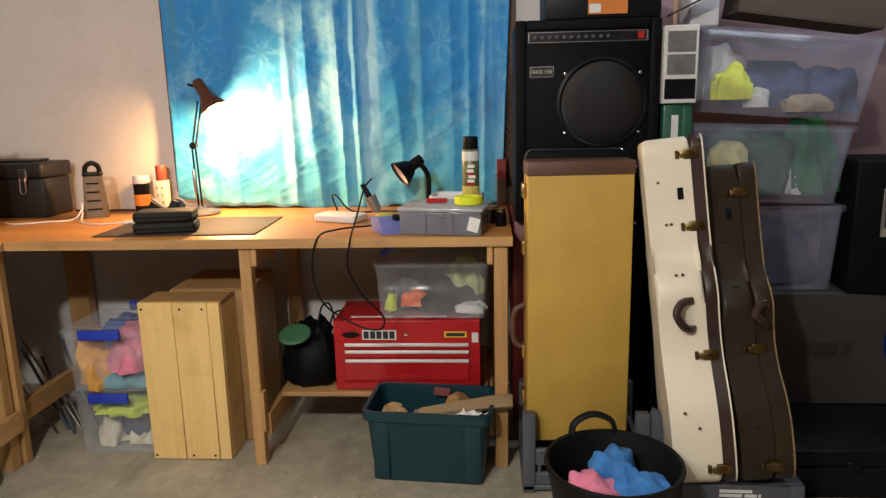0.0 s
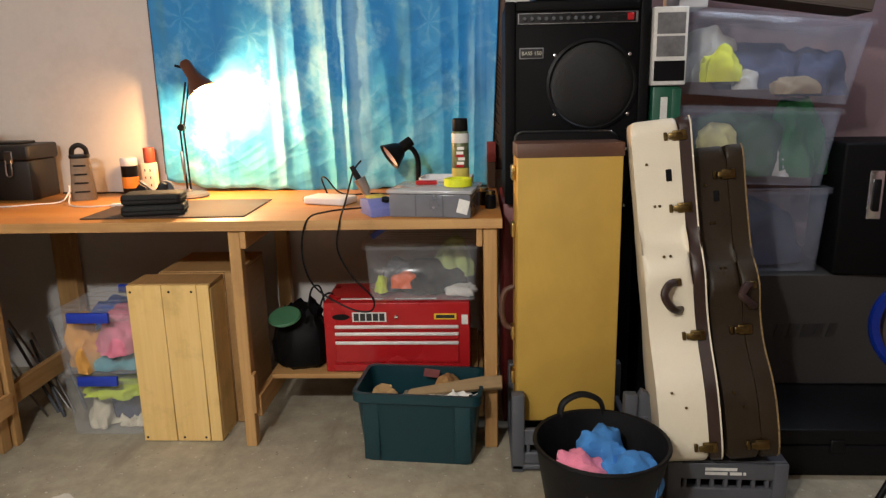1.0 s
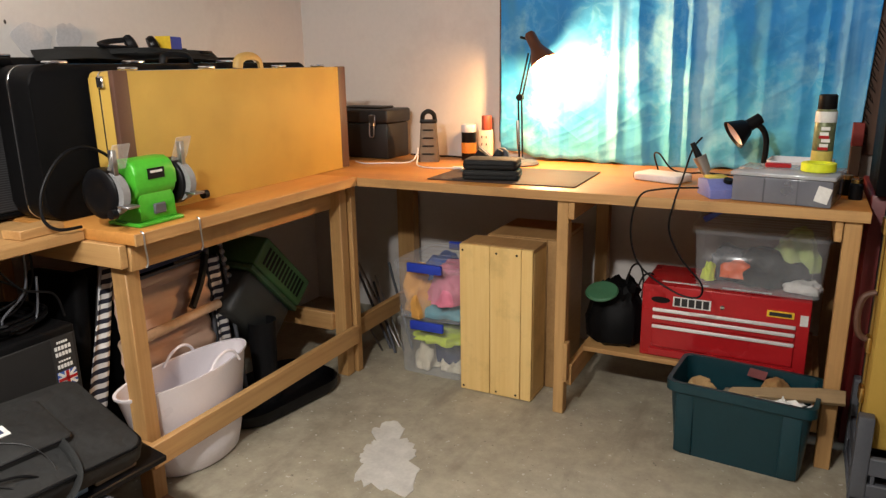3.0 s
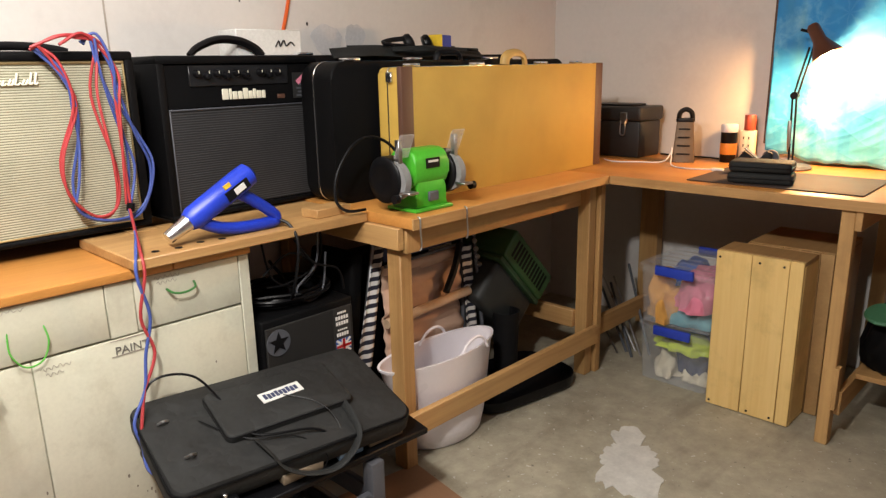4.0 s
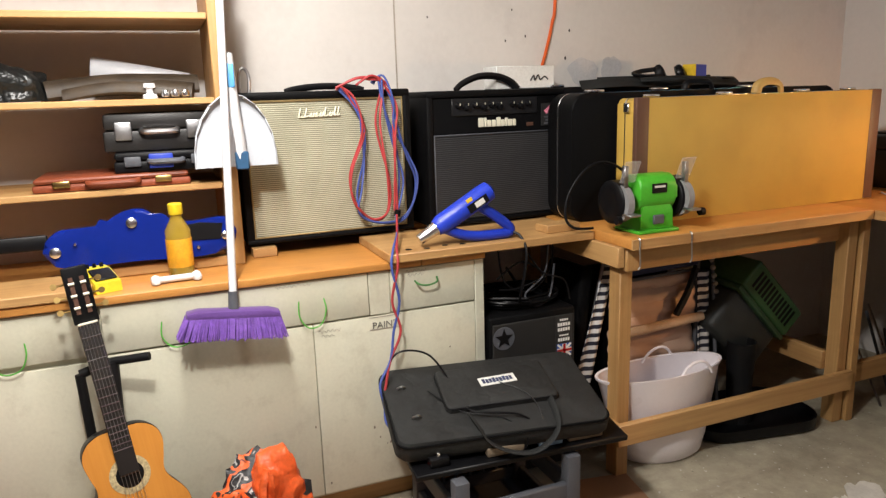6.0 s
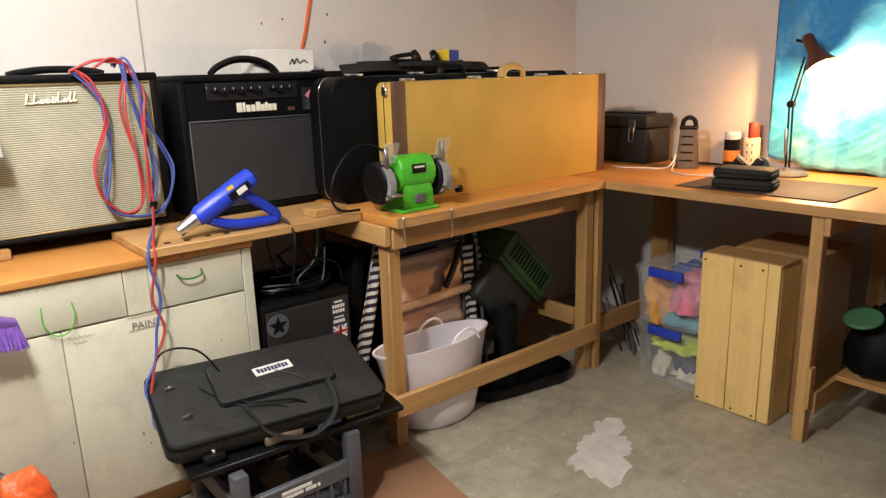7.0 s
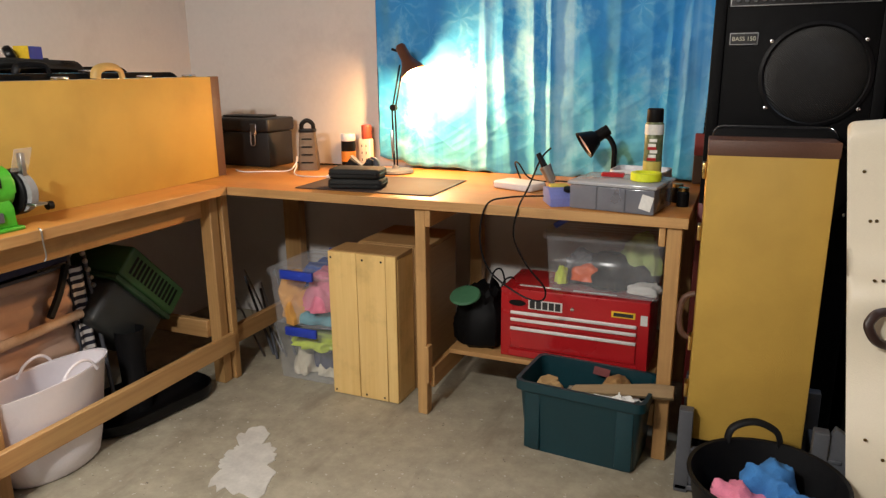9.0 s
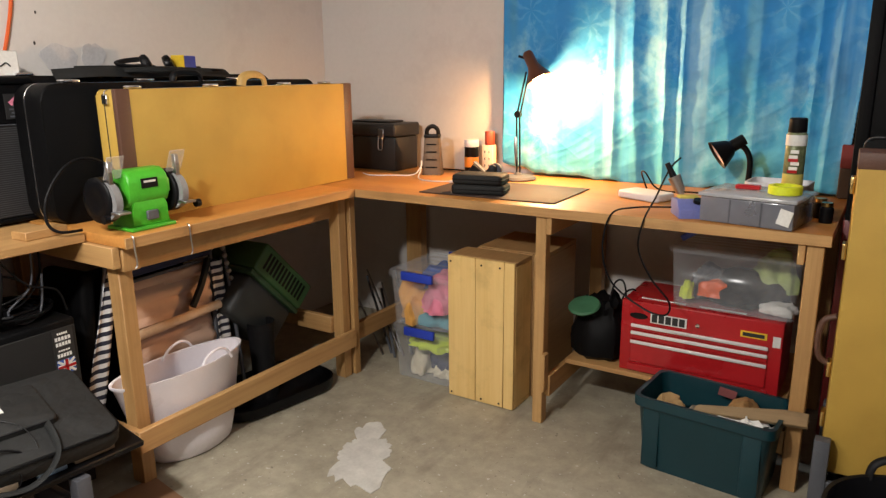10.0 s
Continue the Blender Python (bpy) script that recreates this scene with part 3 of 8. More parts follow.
for x0, x1, z0, z1 in ((-0.2765, 0.2765, 0.482, 0.489), (-0.2765, 0.2765, 0.026, 0.032), (-0.2765, -0.271, 0.032, 0.482), (0.271, 0.2765, 0.032, 0.482)):
    box(bm, x0, x1, 0.006, 0.0115, z0, z1, 0.0015)
part("piping", bm, GOLD, a)
bm = bmesh.new()
for k, (x, w_, h) in enumerate(((-0.098, 0.034, 0.030), (-0.060, 0.015, 0.013), (-0.042, 0.011, 0.013), (-0.027, 0.014, 0.015), (-0.010, 0.012, 0.030), (0.006, 0.014, 0.013), (0.024, 0.008, 0.030), (0.036, 0.008, 0.030))):
    z = 0.428 + 0.02 * (x + 0.1)
    for q in range(2 if w_ > 0.012 else 1):
        x0 = x + q * w_ * 0.62
        tube(bm, [(x0, 0.006, z), (x0 + 0.004, 0.005, z + h * 0.5), (x0 + 0.008, 0.006, z + h)], 0.003, 6, 3)
    tube(bm, [(x, 0.006, z + 0.002), (x + w_ * 0.6, 0.005, z + 0.001), (x + w_ * 1.1, 0.006, z + 0.006)], 0.0024, 6, 3)
part("script_badge", bm, LOGO, a, "cream script badge shapes")
bm = bmesh.new()
tube(bm, [(-0.12, 0.1, 0.514), (-0.09, 0.1, 0.522), (-0.02, 0.1, 0.530), (0.06, 0.1, 0.530), (0.13, 0.1, 0.522), (0.16, 0.1, 0.514)], 0.009, 8, 6, 1.6)
part("handle", bm, RUBBER, a, "black strap handle")
for x in (-0.255, 0.255):
    b = tagged(part("wood_block", B(-0.04, 0.04, -0.03, 0.03, 0, 0.032, 0.002), PINE_X), "short offcut of pale pine under a cabinet", "wood block", "wood offcuts")
    b.matrix_world = pose(-0.30, 1.70 + x, 0.873, 0, 0, 91)

a = thing("guitar_amplifier", (-0.285, 2.345, 0.904), "black combo amplifier with a dark grille and knobs", "amplifier", 91.5)
cab_frame(a, 0.584, 0.245, 0.504, 0.026, VINYL)
part("grille", B(-0.264, 0.264, 0.008, 0.016, 0.027, 0.343, 0.002), GRILLE_D, a)
bm = bmesh.new()
for x0, x1, z0, z1 in ((-0.2645, 0.2645, 0.341, 0.346), (-0.2645, -0.260, 0.032, 0.341), (0.260, 0.2645, 0.032, 0.341)):
    box(bm, x0, x1, 0.003, 0.0075, z0, z1, 0.0015)
part("piping", bm, GREYP, a)
part("fascia", B(-0.264, 0.264, 0.010, 0.02, 0.347, 0.477, 0.002), VINYL, a)
part("control_panel", B(-0.19, 0.17, 0.004, 0.0098, 0.412, 0.474, 0.002), PANEL, a)
for i in range(9):
    bm = bmesh.new()
    lathe(bm, [(0.0125, 0), (0.012, 0.008), (0.009, 0.016), (0.007, 0.017)], 14, (-0.165 + i * 0.034 + (0.02 if i > 5 else 0), 0.0036, 0.442 if i % 2 else 0.450), (0, -1, 0))
    kn = part("knob", bm, BLACK, a, "small black control knob")
    x = -0.165 + i * 0.034 + (0.02 if i > 5 else 0)
    part("pointer", B(x - 0.001, x + 0.001, -0.0145, -0.0135, 0.450, 0.458, 0), LOGO, kn)
bm = bmesh.new()
for k, (x, w_, h) in enumerate(((-0.082, 0.022, 0.034), (-0.057, 0.009, 0.034), (-0.045, 0.017, 0.025), (-0.025, 0.016, 0.025), (-0.006, 0.018, 0.034), (0.014, 0.015, 0.025), (0.031, 0.011, 0.031), (0.044, 0.018, 0.025), (0.064, 0.013, 0.025))):
    box(bm, x, x + w_, 0.0045, 0.0095, 0.368, 0.368 + h, 0.0015)
part("badge", bm, LOGO, a, "cream block badge")
part("union_sticker", B(0.19, 0.258, 0.0055, 0.0096, 0.362, 0.447, 0), STK_K, a, "black sticker with pale print and red corner")
for z, w_ in ((0.368, 0.05), (0.380, 0.044), (0.392, 0.05), (0.404, 0.04)):
    part("print_bar", B(0.252 - w_, 0.252, 0.004, 0.0054, z, z + 0.006, 0), GREYP, a)
part("flag_corner", box(bmesh.new(), -0.028, 0.028, -0.001, 0.001, -0.008, 0.008, 0, 1, pose(0.228, 0.0042, 0.430, 0, -38, 0)), C_PINK, a, "red and white flag corner")
part("round_sticker", B(0.125, 0.155, 0.0075, 0.0096, 0.364, 0.378, 0.001), LEATHER, a, "small dusky red sticker")
bm = bmesh.new()
tube(bm, [(-0.13, 0.1, 0.505), (-0.1, 0.1, 0.53), (-0.03, 0.1, 0.555), (0.05, 0.1, 0.553), (0.11, 0.1, 0.53), (0.135, 0.1, 0.505)], 0.011, 8, 6, 1.5)
part("handle", bm, RUBBER, a, "black strap handle")

# ---- instrument cases on the side bench ----


def flat_case(name, label, at, rz, L, T, H, mat_, trim, corner=0.02, band=0.0, group="instrument cases"):
    """A long case standing on its edge: long along x, T thick along y, front at -y."""
    c = thing(name, at, label, "case", rz, group)
    slab(bm := bmesh.new(), rounded(L, H, corner, 6), T * 0.58, Matrix.Translation((0, 0, H / 2)) @ Matrix.Rotation(radians(90), 4, "X"), 0.008, 3)
    part("front_shell", bm, mat_, c)
    slab(bm := bmesh.new(), rounded(L, H, corner, 6), T * 0.41, Matrix.Translation((0, T * 0.42, H / 2)) @ Matrix.Rotation(radians(90), 4, "X"), 0.008, 3)
    part("back_shell", bm, mat_, c)
    slab(bm := bmesh.new(), rounded(L + 0.003, H + 0.003, corner, 6), 0.006, Matrix.Translation((0, 0.004, H / 2)) @ Matrix.Rotation(radians(90), 4, "X"), 0.001, 1)
    part("valance", bm, trim, c, "metal seam strip")
    return c


YL, YT, YH = 1.222, 0.115, 0.452
yc = flat_case("guitar_case", "yellow tweed guitar case with brown leather ends on its edge", (0.047 - YT * 0.58, 3.334, LZ + 0.001), 90, YL, YT, YH, TWEED, CHROME)
for s in (-1, 1):
    x0, x1 = sorted((s * (YL / 2 + 0.0025), s * (YL / 2 - 0.052)))
    part("leather_end", B(x0, x1, -YT * 0.58 - 0.0025, -YT * 0.40, 0.001, YH + 0.0025, 0.004, 2), LEATHER, yc, "brown leather end")
bm = bmesh.new()
tube(bm, [(-0.02, -0.02, YH + 0.002), (-0.012, -0.02, YH + 0.03), (0.02, -0.02, YH + 0.045), (0.07, -0.02, YH + 0.045), (0.1, -0.02, YH + 0.03), (0.108, -0.02, YH + 0.002)], 0.011, 8, 6, 1.7)
part("handle", bm, paint("tan_leather", (0.5, 0.32, 0.1), 0.5), yc, "tan leather handle")
for x in (-0.5, -0.16, 0.24, 0.5):
    part("latch", B(x - 0.025, x + 0.025, -0.02, 0.02, YH + 0.001, YH + 0.012, 0.004, 2), CHROME, yc, "chrome latch")
part("end_latch", B(-YL / 2 - 0.012, -YL / 2 - 0.001, -0.03, 0.0, YH - 0.05, YH - 0.015, 0.003), CHROME, yc, "chrome latch")

for nm, x, y, L_, T_, H_, lab in (("guitar_case", -0.20, 3.21, 1.32, 0.17, 0.475, "black vinyl guitar case with rounded corners on its edge"), ("guitar_case", -0.42, 3.17, 1.28, 0.14, 0.50, "black hard guitar case standing on its edge")):
    c = flat_case(nm, lab, (x, y, LZ + 0.001), 90, L_, T_, H_, VINYL, BLACK if x < -0.3 else CHROME, 0.06)
    for k in (-0.5, -0.2, 0.25):
        part("latch", B(k - 0.03, k + 0.03, -0.025, 0.025, H_ + 0.001, H_ + 0.012, 0.004, 2), CHROME, c, "chrome latch")
    bm = bmesh.new()
    tube(bm, [(-0.07, 0, H_), (-0.05, 0, H_ + 0.03), (0.05, 0, H_ + 0.03), (0.07, 0, H_)], 0.009, 8, 6, 1.6)
    part("handle", bm, RUBBER, c)

# ---- plywood crates under the rear bench ----


def crate(at, w, d, h, label, mat_, rz=0):
    c = thing("wooden_crate", at, label, "crate", rz, "plywood crates")
    for i in range(2):
        a0, a1 = ((-w / 2, -0.08 * w) if i == 0 else (-0.08 * w + 0.002, w / 2 - 0.05))
        part("front_board", B(a0, a1, 0, 0.016, 0.004, h - 0.004, 0.002), mat_, c)
    part("front_board", B(w / 2 - 0.048, w / 2 - 0.001, 0, 0.016, 0.004, h - 0.004, 0.002), mat_, c)
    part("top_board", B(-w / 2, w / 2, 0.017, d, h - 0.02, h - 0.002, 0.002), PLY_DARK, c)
    part("bottom_board", B(-w / 2, w / 2, 0.017, d, 0.002, 0.02, 0.002), mat_, c)
    for s in (-1, 1):
        x0, x1 = sorted((s * w / 2, s * (w / 2 - 0.018)))
        part("side_board", B(x0, x1, 0.017, d, 0.021, h - 0.021, 0.002), mat_, c)
    for sx in (-w / 2 + 0.014, -0.08 * w + 0.03, w / 2 - 0.068):
        for z in (0.02, h - 0.03):
            bm = bmesh.new()
            lathe(bm, [(0.005, 0), (0.0045, 0.0012)], 8, (sx, -0.0004, z), (0, -1, 0))
            part("screw", bm, BLACK, c)
    return c


crate((0.873, 3.745, 0), 0.32, 0.16, 0.655, "pale plywood crate with screwed front boards on end", PLY, 0)
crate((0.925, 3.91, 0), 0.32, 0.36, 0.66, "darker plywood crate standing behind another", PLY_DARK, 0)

# ---- clear lidded boxes ----
CLEAR = clear("clear_plastic", (0.75, 0.78, 0.82), 0.11)
BLUEP = paint("blue_plastic", (0.02, 0.05, 0.42), 0.35)


def bin_(at, w, d, h, label, mat_=CLEAR, lid=True, rz=0, clips=None, taper=0.03, ry=0, name="storage_box", lidmat=None):
    c = thing(name, at, label, "storage box", rz, "clear boxes", 0, ry)
    bm = bmesh.new()
    rows = []
    for z, k in ((0.003, 0), (h - 0.02, 1)):
        rows.append([(x * (1 - taper * 2 * (1 - k)), y * (1 - taper * 2 * (1 - k)), z) for x, y in rounded(w - 0.02, d - 0.02, 0.03, 4)])
    rs = shell(bm, rows, True)
    bm.faces.new(list(reversed(rs[0])))
    ob = part("tub", bm, mat_, c)
    s = ob.modifiers.new("wall", "SOLIDIFY")
    s.thickness = 0.002
    bm = bmesh.new()
    o1, o2 = rounded(w, d, 0.03, 4), rounded(w - 0.03, d - 0.03, 0.025, 4)
    shell(bm, [[(x, y, h - 0.03) for x, y in o1], [(x, y, h - 0.008) for x, y in o1], [(x, y, h - 0.006) for x, y in o2], [(x, y, h - 0.022) for x, y in o2]], True)
    part("rim", bm, lidmat or mat_, c)
    if lid:
        bm = bmesh.new()
        slab(bm, rounded(w - 0.005, d - 0.005, 0.03, 4), 0.006, Matrix.Translation((0, 0, h - 0.006)), 0.002, 1)
        ld = part("lid", bm, lidmat or mat_, c)
        for k in range(6):
            y = -d / 2 + 0.05 + k * (d - 0.1) / 5
            part("ridge", B(-w / 2 + 0.03, w / 2 - 0.03, y - 0.004, y + 0.004, h + 0.0005, h + 0.004, 0.001), lidmat or mat_, ld)
    if clips:
        for yy in (-d / 2 - 0.006, d / 2 + 0.006):
            part("clip", B(-w * 0.24, w * 0.24, yy - 0.008, yy + 0.008, h - 0.035, h + 0.006, 0.004, 2), clips, c, "blue plastic clip")
    return c


def lump(label, mat_, at, w, d, h, seed, rz=0, name="folded_cloth", cat="cloth"):
    return tagged(part(name, cloth(bmesh.new(), w, d, h, at, seed, 20, rz), mat_), label, cat)


bin_((0.535, 3.97, 0), 0.34, 0.38, 0.262, "clear lidded box of toys with blue clips on the floor", clips=BLUEP)
bin_((0.535, 3.97, 0.268), 0.35, 0.40, 0.262, "clear lidded box of coloured cloths with blue clips", clips=BLUEP)
for lab, m_, x, y, z, w, d, h, s in (
        ("orange cloth pressed in a clear box", C_ORANGE, 0.455, 3.91, 0.275, 0.17, 0.26, 0.2, 1), ("pink cloth pressed in a clear box", C_PINK, 0.60, 3.91, 0.35, 0.2, 0.26, 0.16, 2),
        ("blue cloth pressed in a clear box", C_BLUE, 0.50, 4.0, 0.40, 0.2, 0.2, 0.11, 3), ("aqua cloth pressed in a clear box", C_AQUA, 0.58, 3.88, 0.275, 0.22, 0.16, 0.1, 4),
        ("cream soft toy in a clear box", C_CREAM, 0.47, 3.91, 0.006, 0.13, 0.16, 0.11, 5), ("lime green cloth in a clear box", C_LIME, 0.55, 3.88, 0.15, 0.26, 0.16, 0.06, 6),
        ("navy cloth in a clear box", C_NAVY, 0.57, 4.0, 0.03, 0.2, 0.22, 0.14, 7), ("cream cloth in a clear box", C_CREAM, 0.60, 3.92, 0.006, 0.12, 0.14, 0.06, 8)):
    lump(lab, m_, (x, y, z), w, d, h, s)

# ---- red tool chest ----
tc_ = thing("tool_chest", (1.725, 3.90, 0.232), "red steel three-drawer tool chest with silver trims", "tool chest")
part("body", B(-0.295, 0.295, 0.004, 0.30, 0, 0.295, 0.006, 2), RED, tc_)
for i, (z0, z1) in enumerate(((0.180, 0.204), (0.142, 0.174), (0.045, 0.136))):
    d_ = part("drawer", B(-0.25, 0.25, -0.004, 0.0035, z0, z1, 0.002), RED, tc_)
    part("trim", B(-0.25, 0.25, -0.012, -0.0045, z1 - 0.013, z1 + 0.001, 0.003, 2), SATIN, d_, "bright silver drawer pull")
part("base_strip", B(-0.26, 0.26, -0.003, 0.0038, 0.006, 0.035, 0.002), RED, tc_)
st = part("sticker", B(-0.178, -0.04, 0.0005, 0.0036, 0.217, 0.256, 0.0), STK_W, tc_, "white sticker with black block shapes")
bm = bmesh.new()
for i in range(5):
    box(bm, -0.172 + i * 0.026, -0.151 + i * 0.026, -0.0005, 0.0003, 0.221, 0.252, 0)
part("block_shape", bm, STK_K, st)
st = part("sticker", B(0.152, 0.242, 0.0005, 0.0036, 0.226, 0.25, 0.0), STK_Y, tc_, "yellow and black badge")
part("block_shape", B(0.16, 0.234, -0.0005, 0.0003, 0.231, 0.245, 0), STK_K, st)
part("sticker", B(0.262, 0.288, 0.0005, 0.0036, 0.205, 0.245, 0), STK_W, tc_, "small white price label")
bm = bmesh.new()
lathe(bm, [(0.036, 0), (0.034, 0.003)], 24, (-0.225, 0.0038, 0.236), (0, -1, 0), 1, 0.35)
part("oval_badge", bm, BLACK, tc_)
bm = bmesh.new()
lathe(bm, [(0.009, 0), (0.008, 0.006), (0.004, 0.007)], 14, (0.0, 0.0038, 0.237), (0, -1, 0))
part("lock", bm, CHROME, tc_)
for s in (-0.12, 0.1):
    part("top_bar", B(s - 0.11, s + 0.06, 0.05, 0.06, 0.2955, 0.298, 0), STK_W, tc_, "white printed stripe")

bin_((1.83, 4.06, 0.5295), 0.47, 0.32, 0.245, "clear lidless box of odds and ends on a tool chest", lid=True)

# ---- green tub ----
TEAL = paint("teal_plastic", (0.003, 0.034, 0.045), 0.38, vary=0.15)


def open_tub(c, w0, d0, w1, d1, h, mat_, lip=0.02, r=0.05, th=0.004):
    bm = bmesh.new()
    o = lambda w, d, z: [(x, y, z) for x, y in rounded(w, d, r, 5)]
    rs = shell(bm, [o(w0, d0, 0), o(w1, d1, h - 0.045), o(w1 + 0.004, d1 + 0.004, h - 0.04), o(w1 + 2 * lip, d1 + 2 * lip, h - 0.035), o(w1 + 2 * lip, d1 + 2 * lip, h), o(w1, d1, h), o(w1 - 0.012, d1 - 0.012, h - 0.04), o(w0 - 0.012, d0 - 0.012, 0.008)], True)
    bm.faces.new(list(reversed(rs[0])))
    bm.faces.new(rs[-1])
    return part("tub", bm, mat_, c)


gt = thing("plastic_tub", (1.835, 3.715, 0), "dark teal plastic tub of scraps on the floor", "tub", -5)
open_tub(gt, 0.41, 0.235, 0.45, 0.26, 0.28, TEAL, 0.014, 0.035)
for s in (-1, 1):
    part("rib", B(s * 0.17 - 0.03, s * 0.17 + 0.03, -0.131, -0.110, 0.01, 0.236, 0.005, 2), TEAL, gt)
WPINE = wood("grey_pine", (0.32, 0.22, 0.11), (0.19, 0.12, 0.055), "x")
slab(bm := bmesh.new(), [(-0.20, -0.012), (0.17, -0.026), (0.175, 0.022), (0.10, 0.027), (-0.17, 0.014)], 0.020, Matrix.Identity(4), 0.002, 1)
b = tagged(part("wood_batten", bm, WPINE), "weathered tapered timber offcut resting across a tub", "batten")
b.matrix_world = pose(1.97, 3.675, 0.262, 40, -6, 4)


def crumpled(w, d, h, at, seed, rz=0.0):
    """A creased sheet of paper: a coarse sheet with sharp folds."""
    bm = bmesh.new()
    R_ = random.Random(seed)
    q = Matrix.Translation(at) @ Matrix.Rotation(rz, 4, "Z")
    rows = [[q @ Vector(((i / 7 - 0.5) * w * (1 + R_.uniform(-0.12, 0.12)), (k / 5 - 0.5) * d * (1 + R_.uniform(-0.15, 0.15)), h * (0.25 + 0.75 * R_.random()) * (1 - 0.6 * abs(i / 3.5 - 1)))) for i in range(8)] for k in range(6)]
    shell(bm, rows, False)
    bmesh.ops.triangulate(bm, faces=bm.faces)
    for f in bm.faces:
        f.smooth = False
    return bm


GREYBR = dye("grey_card", (0.16, 0.138, 0.10))
KRAFT = dye("kraft_paper", (0.42, 0.27, 0.12))
for i, (x, y, z, w, d, h, m_, lab) in enumerate(((1.83, 3.72, 0.02, 0.27, 0.13, 0.155, VINYL, "black plastic scraps filling a tub"), (1.69, 3.70, 0.155, 0.10, 0.08, 0.055, KRAFT, "brown crumpled paper in the tub"), (1.79, 3.67, 0.19, 0.07, 0.05, 0.03, GREYBR, "grey card scrap in the tub"), (1.93, 3.76, 0.18, 0.14, 0.08, 0.05, PLY_DARK, "brown card scrap in the tub"))):
    lump(lab, m_, (x, y, z + (0.03 if i else 0.01)), w, d, h * (1.25 if i else 1.1), 20 + i, 0.4 * i, "scrap", "scrap")

for k, (x, y, z, w, d, h, rz) in enumerate(((1.91, 3.635, 0.225, 0.15, 0.08, 0.04, 0.1), (1.985, 3.645, 0.22, 0.12, 0.09, 0.06, 1.1), (1.955, 3.618, 0.228, 0.10, 0.05, 0.04, -0.4), (1.86, 3.68, 0.21, 0.09, 0.08, 0.04, 2.0))):
    tagged(part("paper_scrap", crumpled(w, d, h, (x, y, z), 60 + k, rz), STK_W), "white creased paper torn and dropped in a tub", "paper")
tagged(part("card_scrap", box(bmesh.new(), -0.03, 0.03, -0.001, 0.001, -0.02, 0.02, 0, 1, pose(1.87, 3.79, 0.275, 20, 10, 5)), dye("dusky_red_card", (0.32, 0.10, 0.10))), "dusky red card scrap in a tub", "card")

# ---- standing cases and amplifiers at the right ----
tagged(part("speaker_box", B(2.42, 2.66, 3.94, 4.40, 0, 0.918, 0.006, 2), VINYL), "black speaker box standing under a bass amplifier", "speaker")
tagged(part("red_cabinet", B(2.155, 2.41, 3.93, 4.40, 0, 0.918, 0.006, 2), paint("dark_red_paint", (0.16, 0.012, 0.012), 0.4)), "dark red cabinet standing under a bass amplifier", "cabinet")
a = thing("bass_amplifier", (2.42, 3.88, 0.921), "tall black bass amplifier with round speaker grille", "amplifier")
part("cabinet", B(-0.258, 0.258, 0.012, 0.36, 0, 0.735, 0.012, 3), VINYL, a)
bm = bmesh.new()
for x0, x1 in ((-0.26, -0.222), (0.222, 0.26)):
    box(bm, x0, x1, 0, 0.03, 0.002, 0.735, 0.006, 2)
box(bm, -0.221, 0.221, 0, 0.03, 0.70, 0.735, 0.006, 2)
part("front_frame", bm, VINYL, a)
part("control_panel", B(-0.215, 0.215, 0.004, 0.011, 0.655, 0.695, 0.002), STEEL, a, "silver-edged control panel")
part("panel_face", B(-0.21, 0.205, 0.001, 0.0035, 0.659, 0.691, 0.0), PANEL, a)
for i in range(11):
    bm = bmesh.new()
    lathe(bm, [(0.007, 0), (0.006, 0.012)], 12, (-0.19 + i * 0.026, 0.0008, 0.674), (0, -1, 0))
    part("knob", bm, GREYP, a)
part("switch", B(0.175, 0.198, -0.004, 0.0008, 0.663, 0.688, 0.002), RED, a, "red rocker switch")
MESH = weave("speaker_mesh", (0.002, 0.002, 0.002), (0.012, 0.012, 0.012), 90, "diagonal", 0.5, 0.8)
for zc in (0.44, 0.10):
    sp = bmesh.new()
    lathe(sp, [(0.165, 0), (0.165, 0.010), (0.155, 0.014), (0.150, 0.010)], 40, (0.055, 0.0118, zc), (0, -1, 0), cap=False)
    ring = part("speaker_ring", sp, BLACK, a)
    sp = bmesh.new()
    lathe(sp, [(0.152, 0), (0.14, 0.006), (0.1, 0.010), (0.05, 0.012), (0.01, 0.0125)], 40, (0.055, 0.0115, zc), (0, -1, 0))
    part("grille", sp, MESH, ring, "black punched speaker mesh")
    for ang in (40, 140, 220, 320):
        sp = bmesh.new()
        lathe(sp, [(0.007, 0), (0.006, 0.008), (0.003, 0.009)], 10, (0.055 + 0.175 * math.cos(radians(ang)), 0.0115, zc + 0.165 * math.sin(radians(ang))), (0, -1, 0))
        part("screw", sp, CHROME, ring)
bd = part("badge", B(-0.208, -0.12, 0.006, 0.0115, 0.535, 0.575, 0.002), STEEL, a, "silver name plate")
part("badge_face", B(-0.204, -0.124, 0.003, 0.0055, 0.539, 0.571, 0), PANEL, bd)


def text(body, size, m, mat_, parent, label, depth=0.0006):
    cu = bpy.data.curves.new("lettering", "FONT")
    cu.body, cu.size, cu.extrude, cu.align_x = body, size, depth, "CENTER"
    cu.materials.append(mat_)
    ob = new("lettering", cu)
    ob.parent, ob.matrix_basis = parent, m
    return tagged(ob, label)


text("BASS 150", 0.0185, pose(-0.164, 0.0022, 0.549, 90, 0, 0), LOGO, bd, "silver lettering")

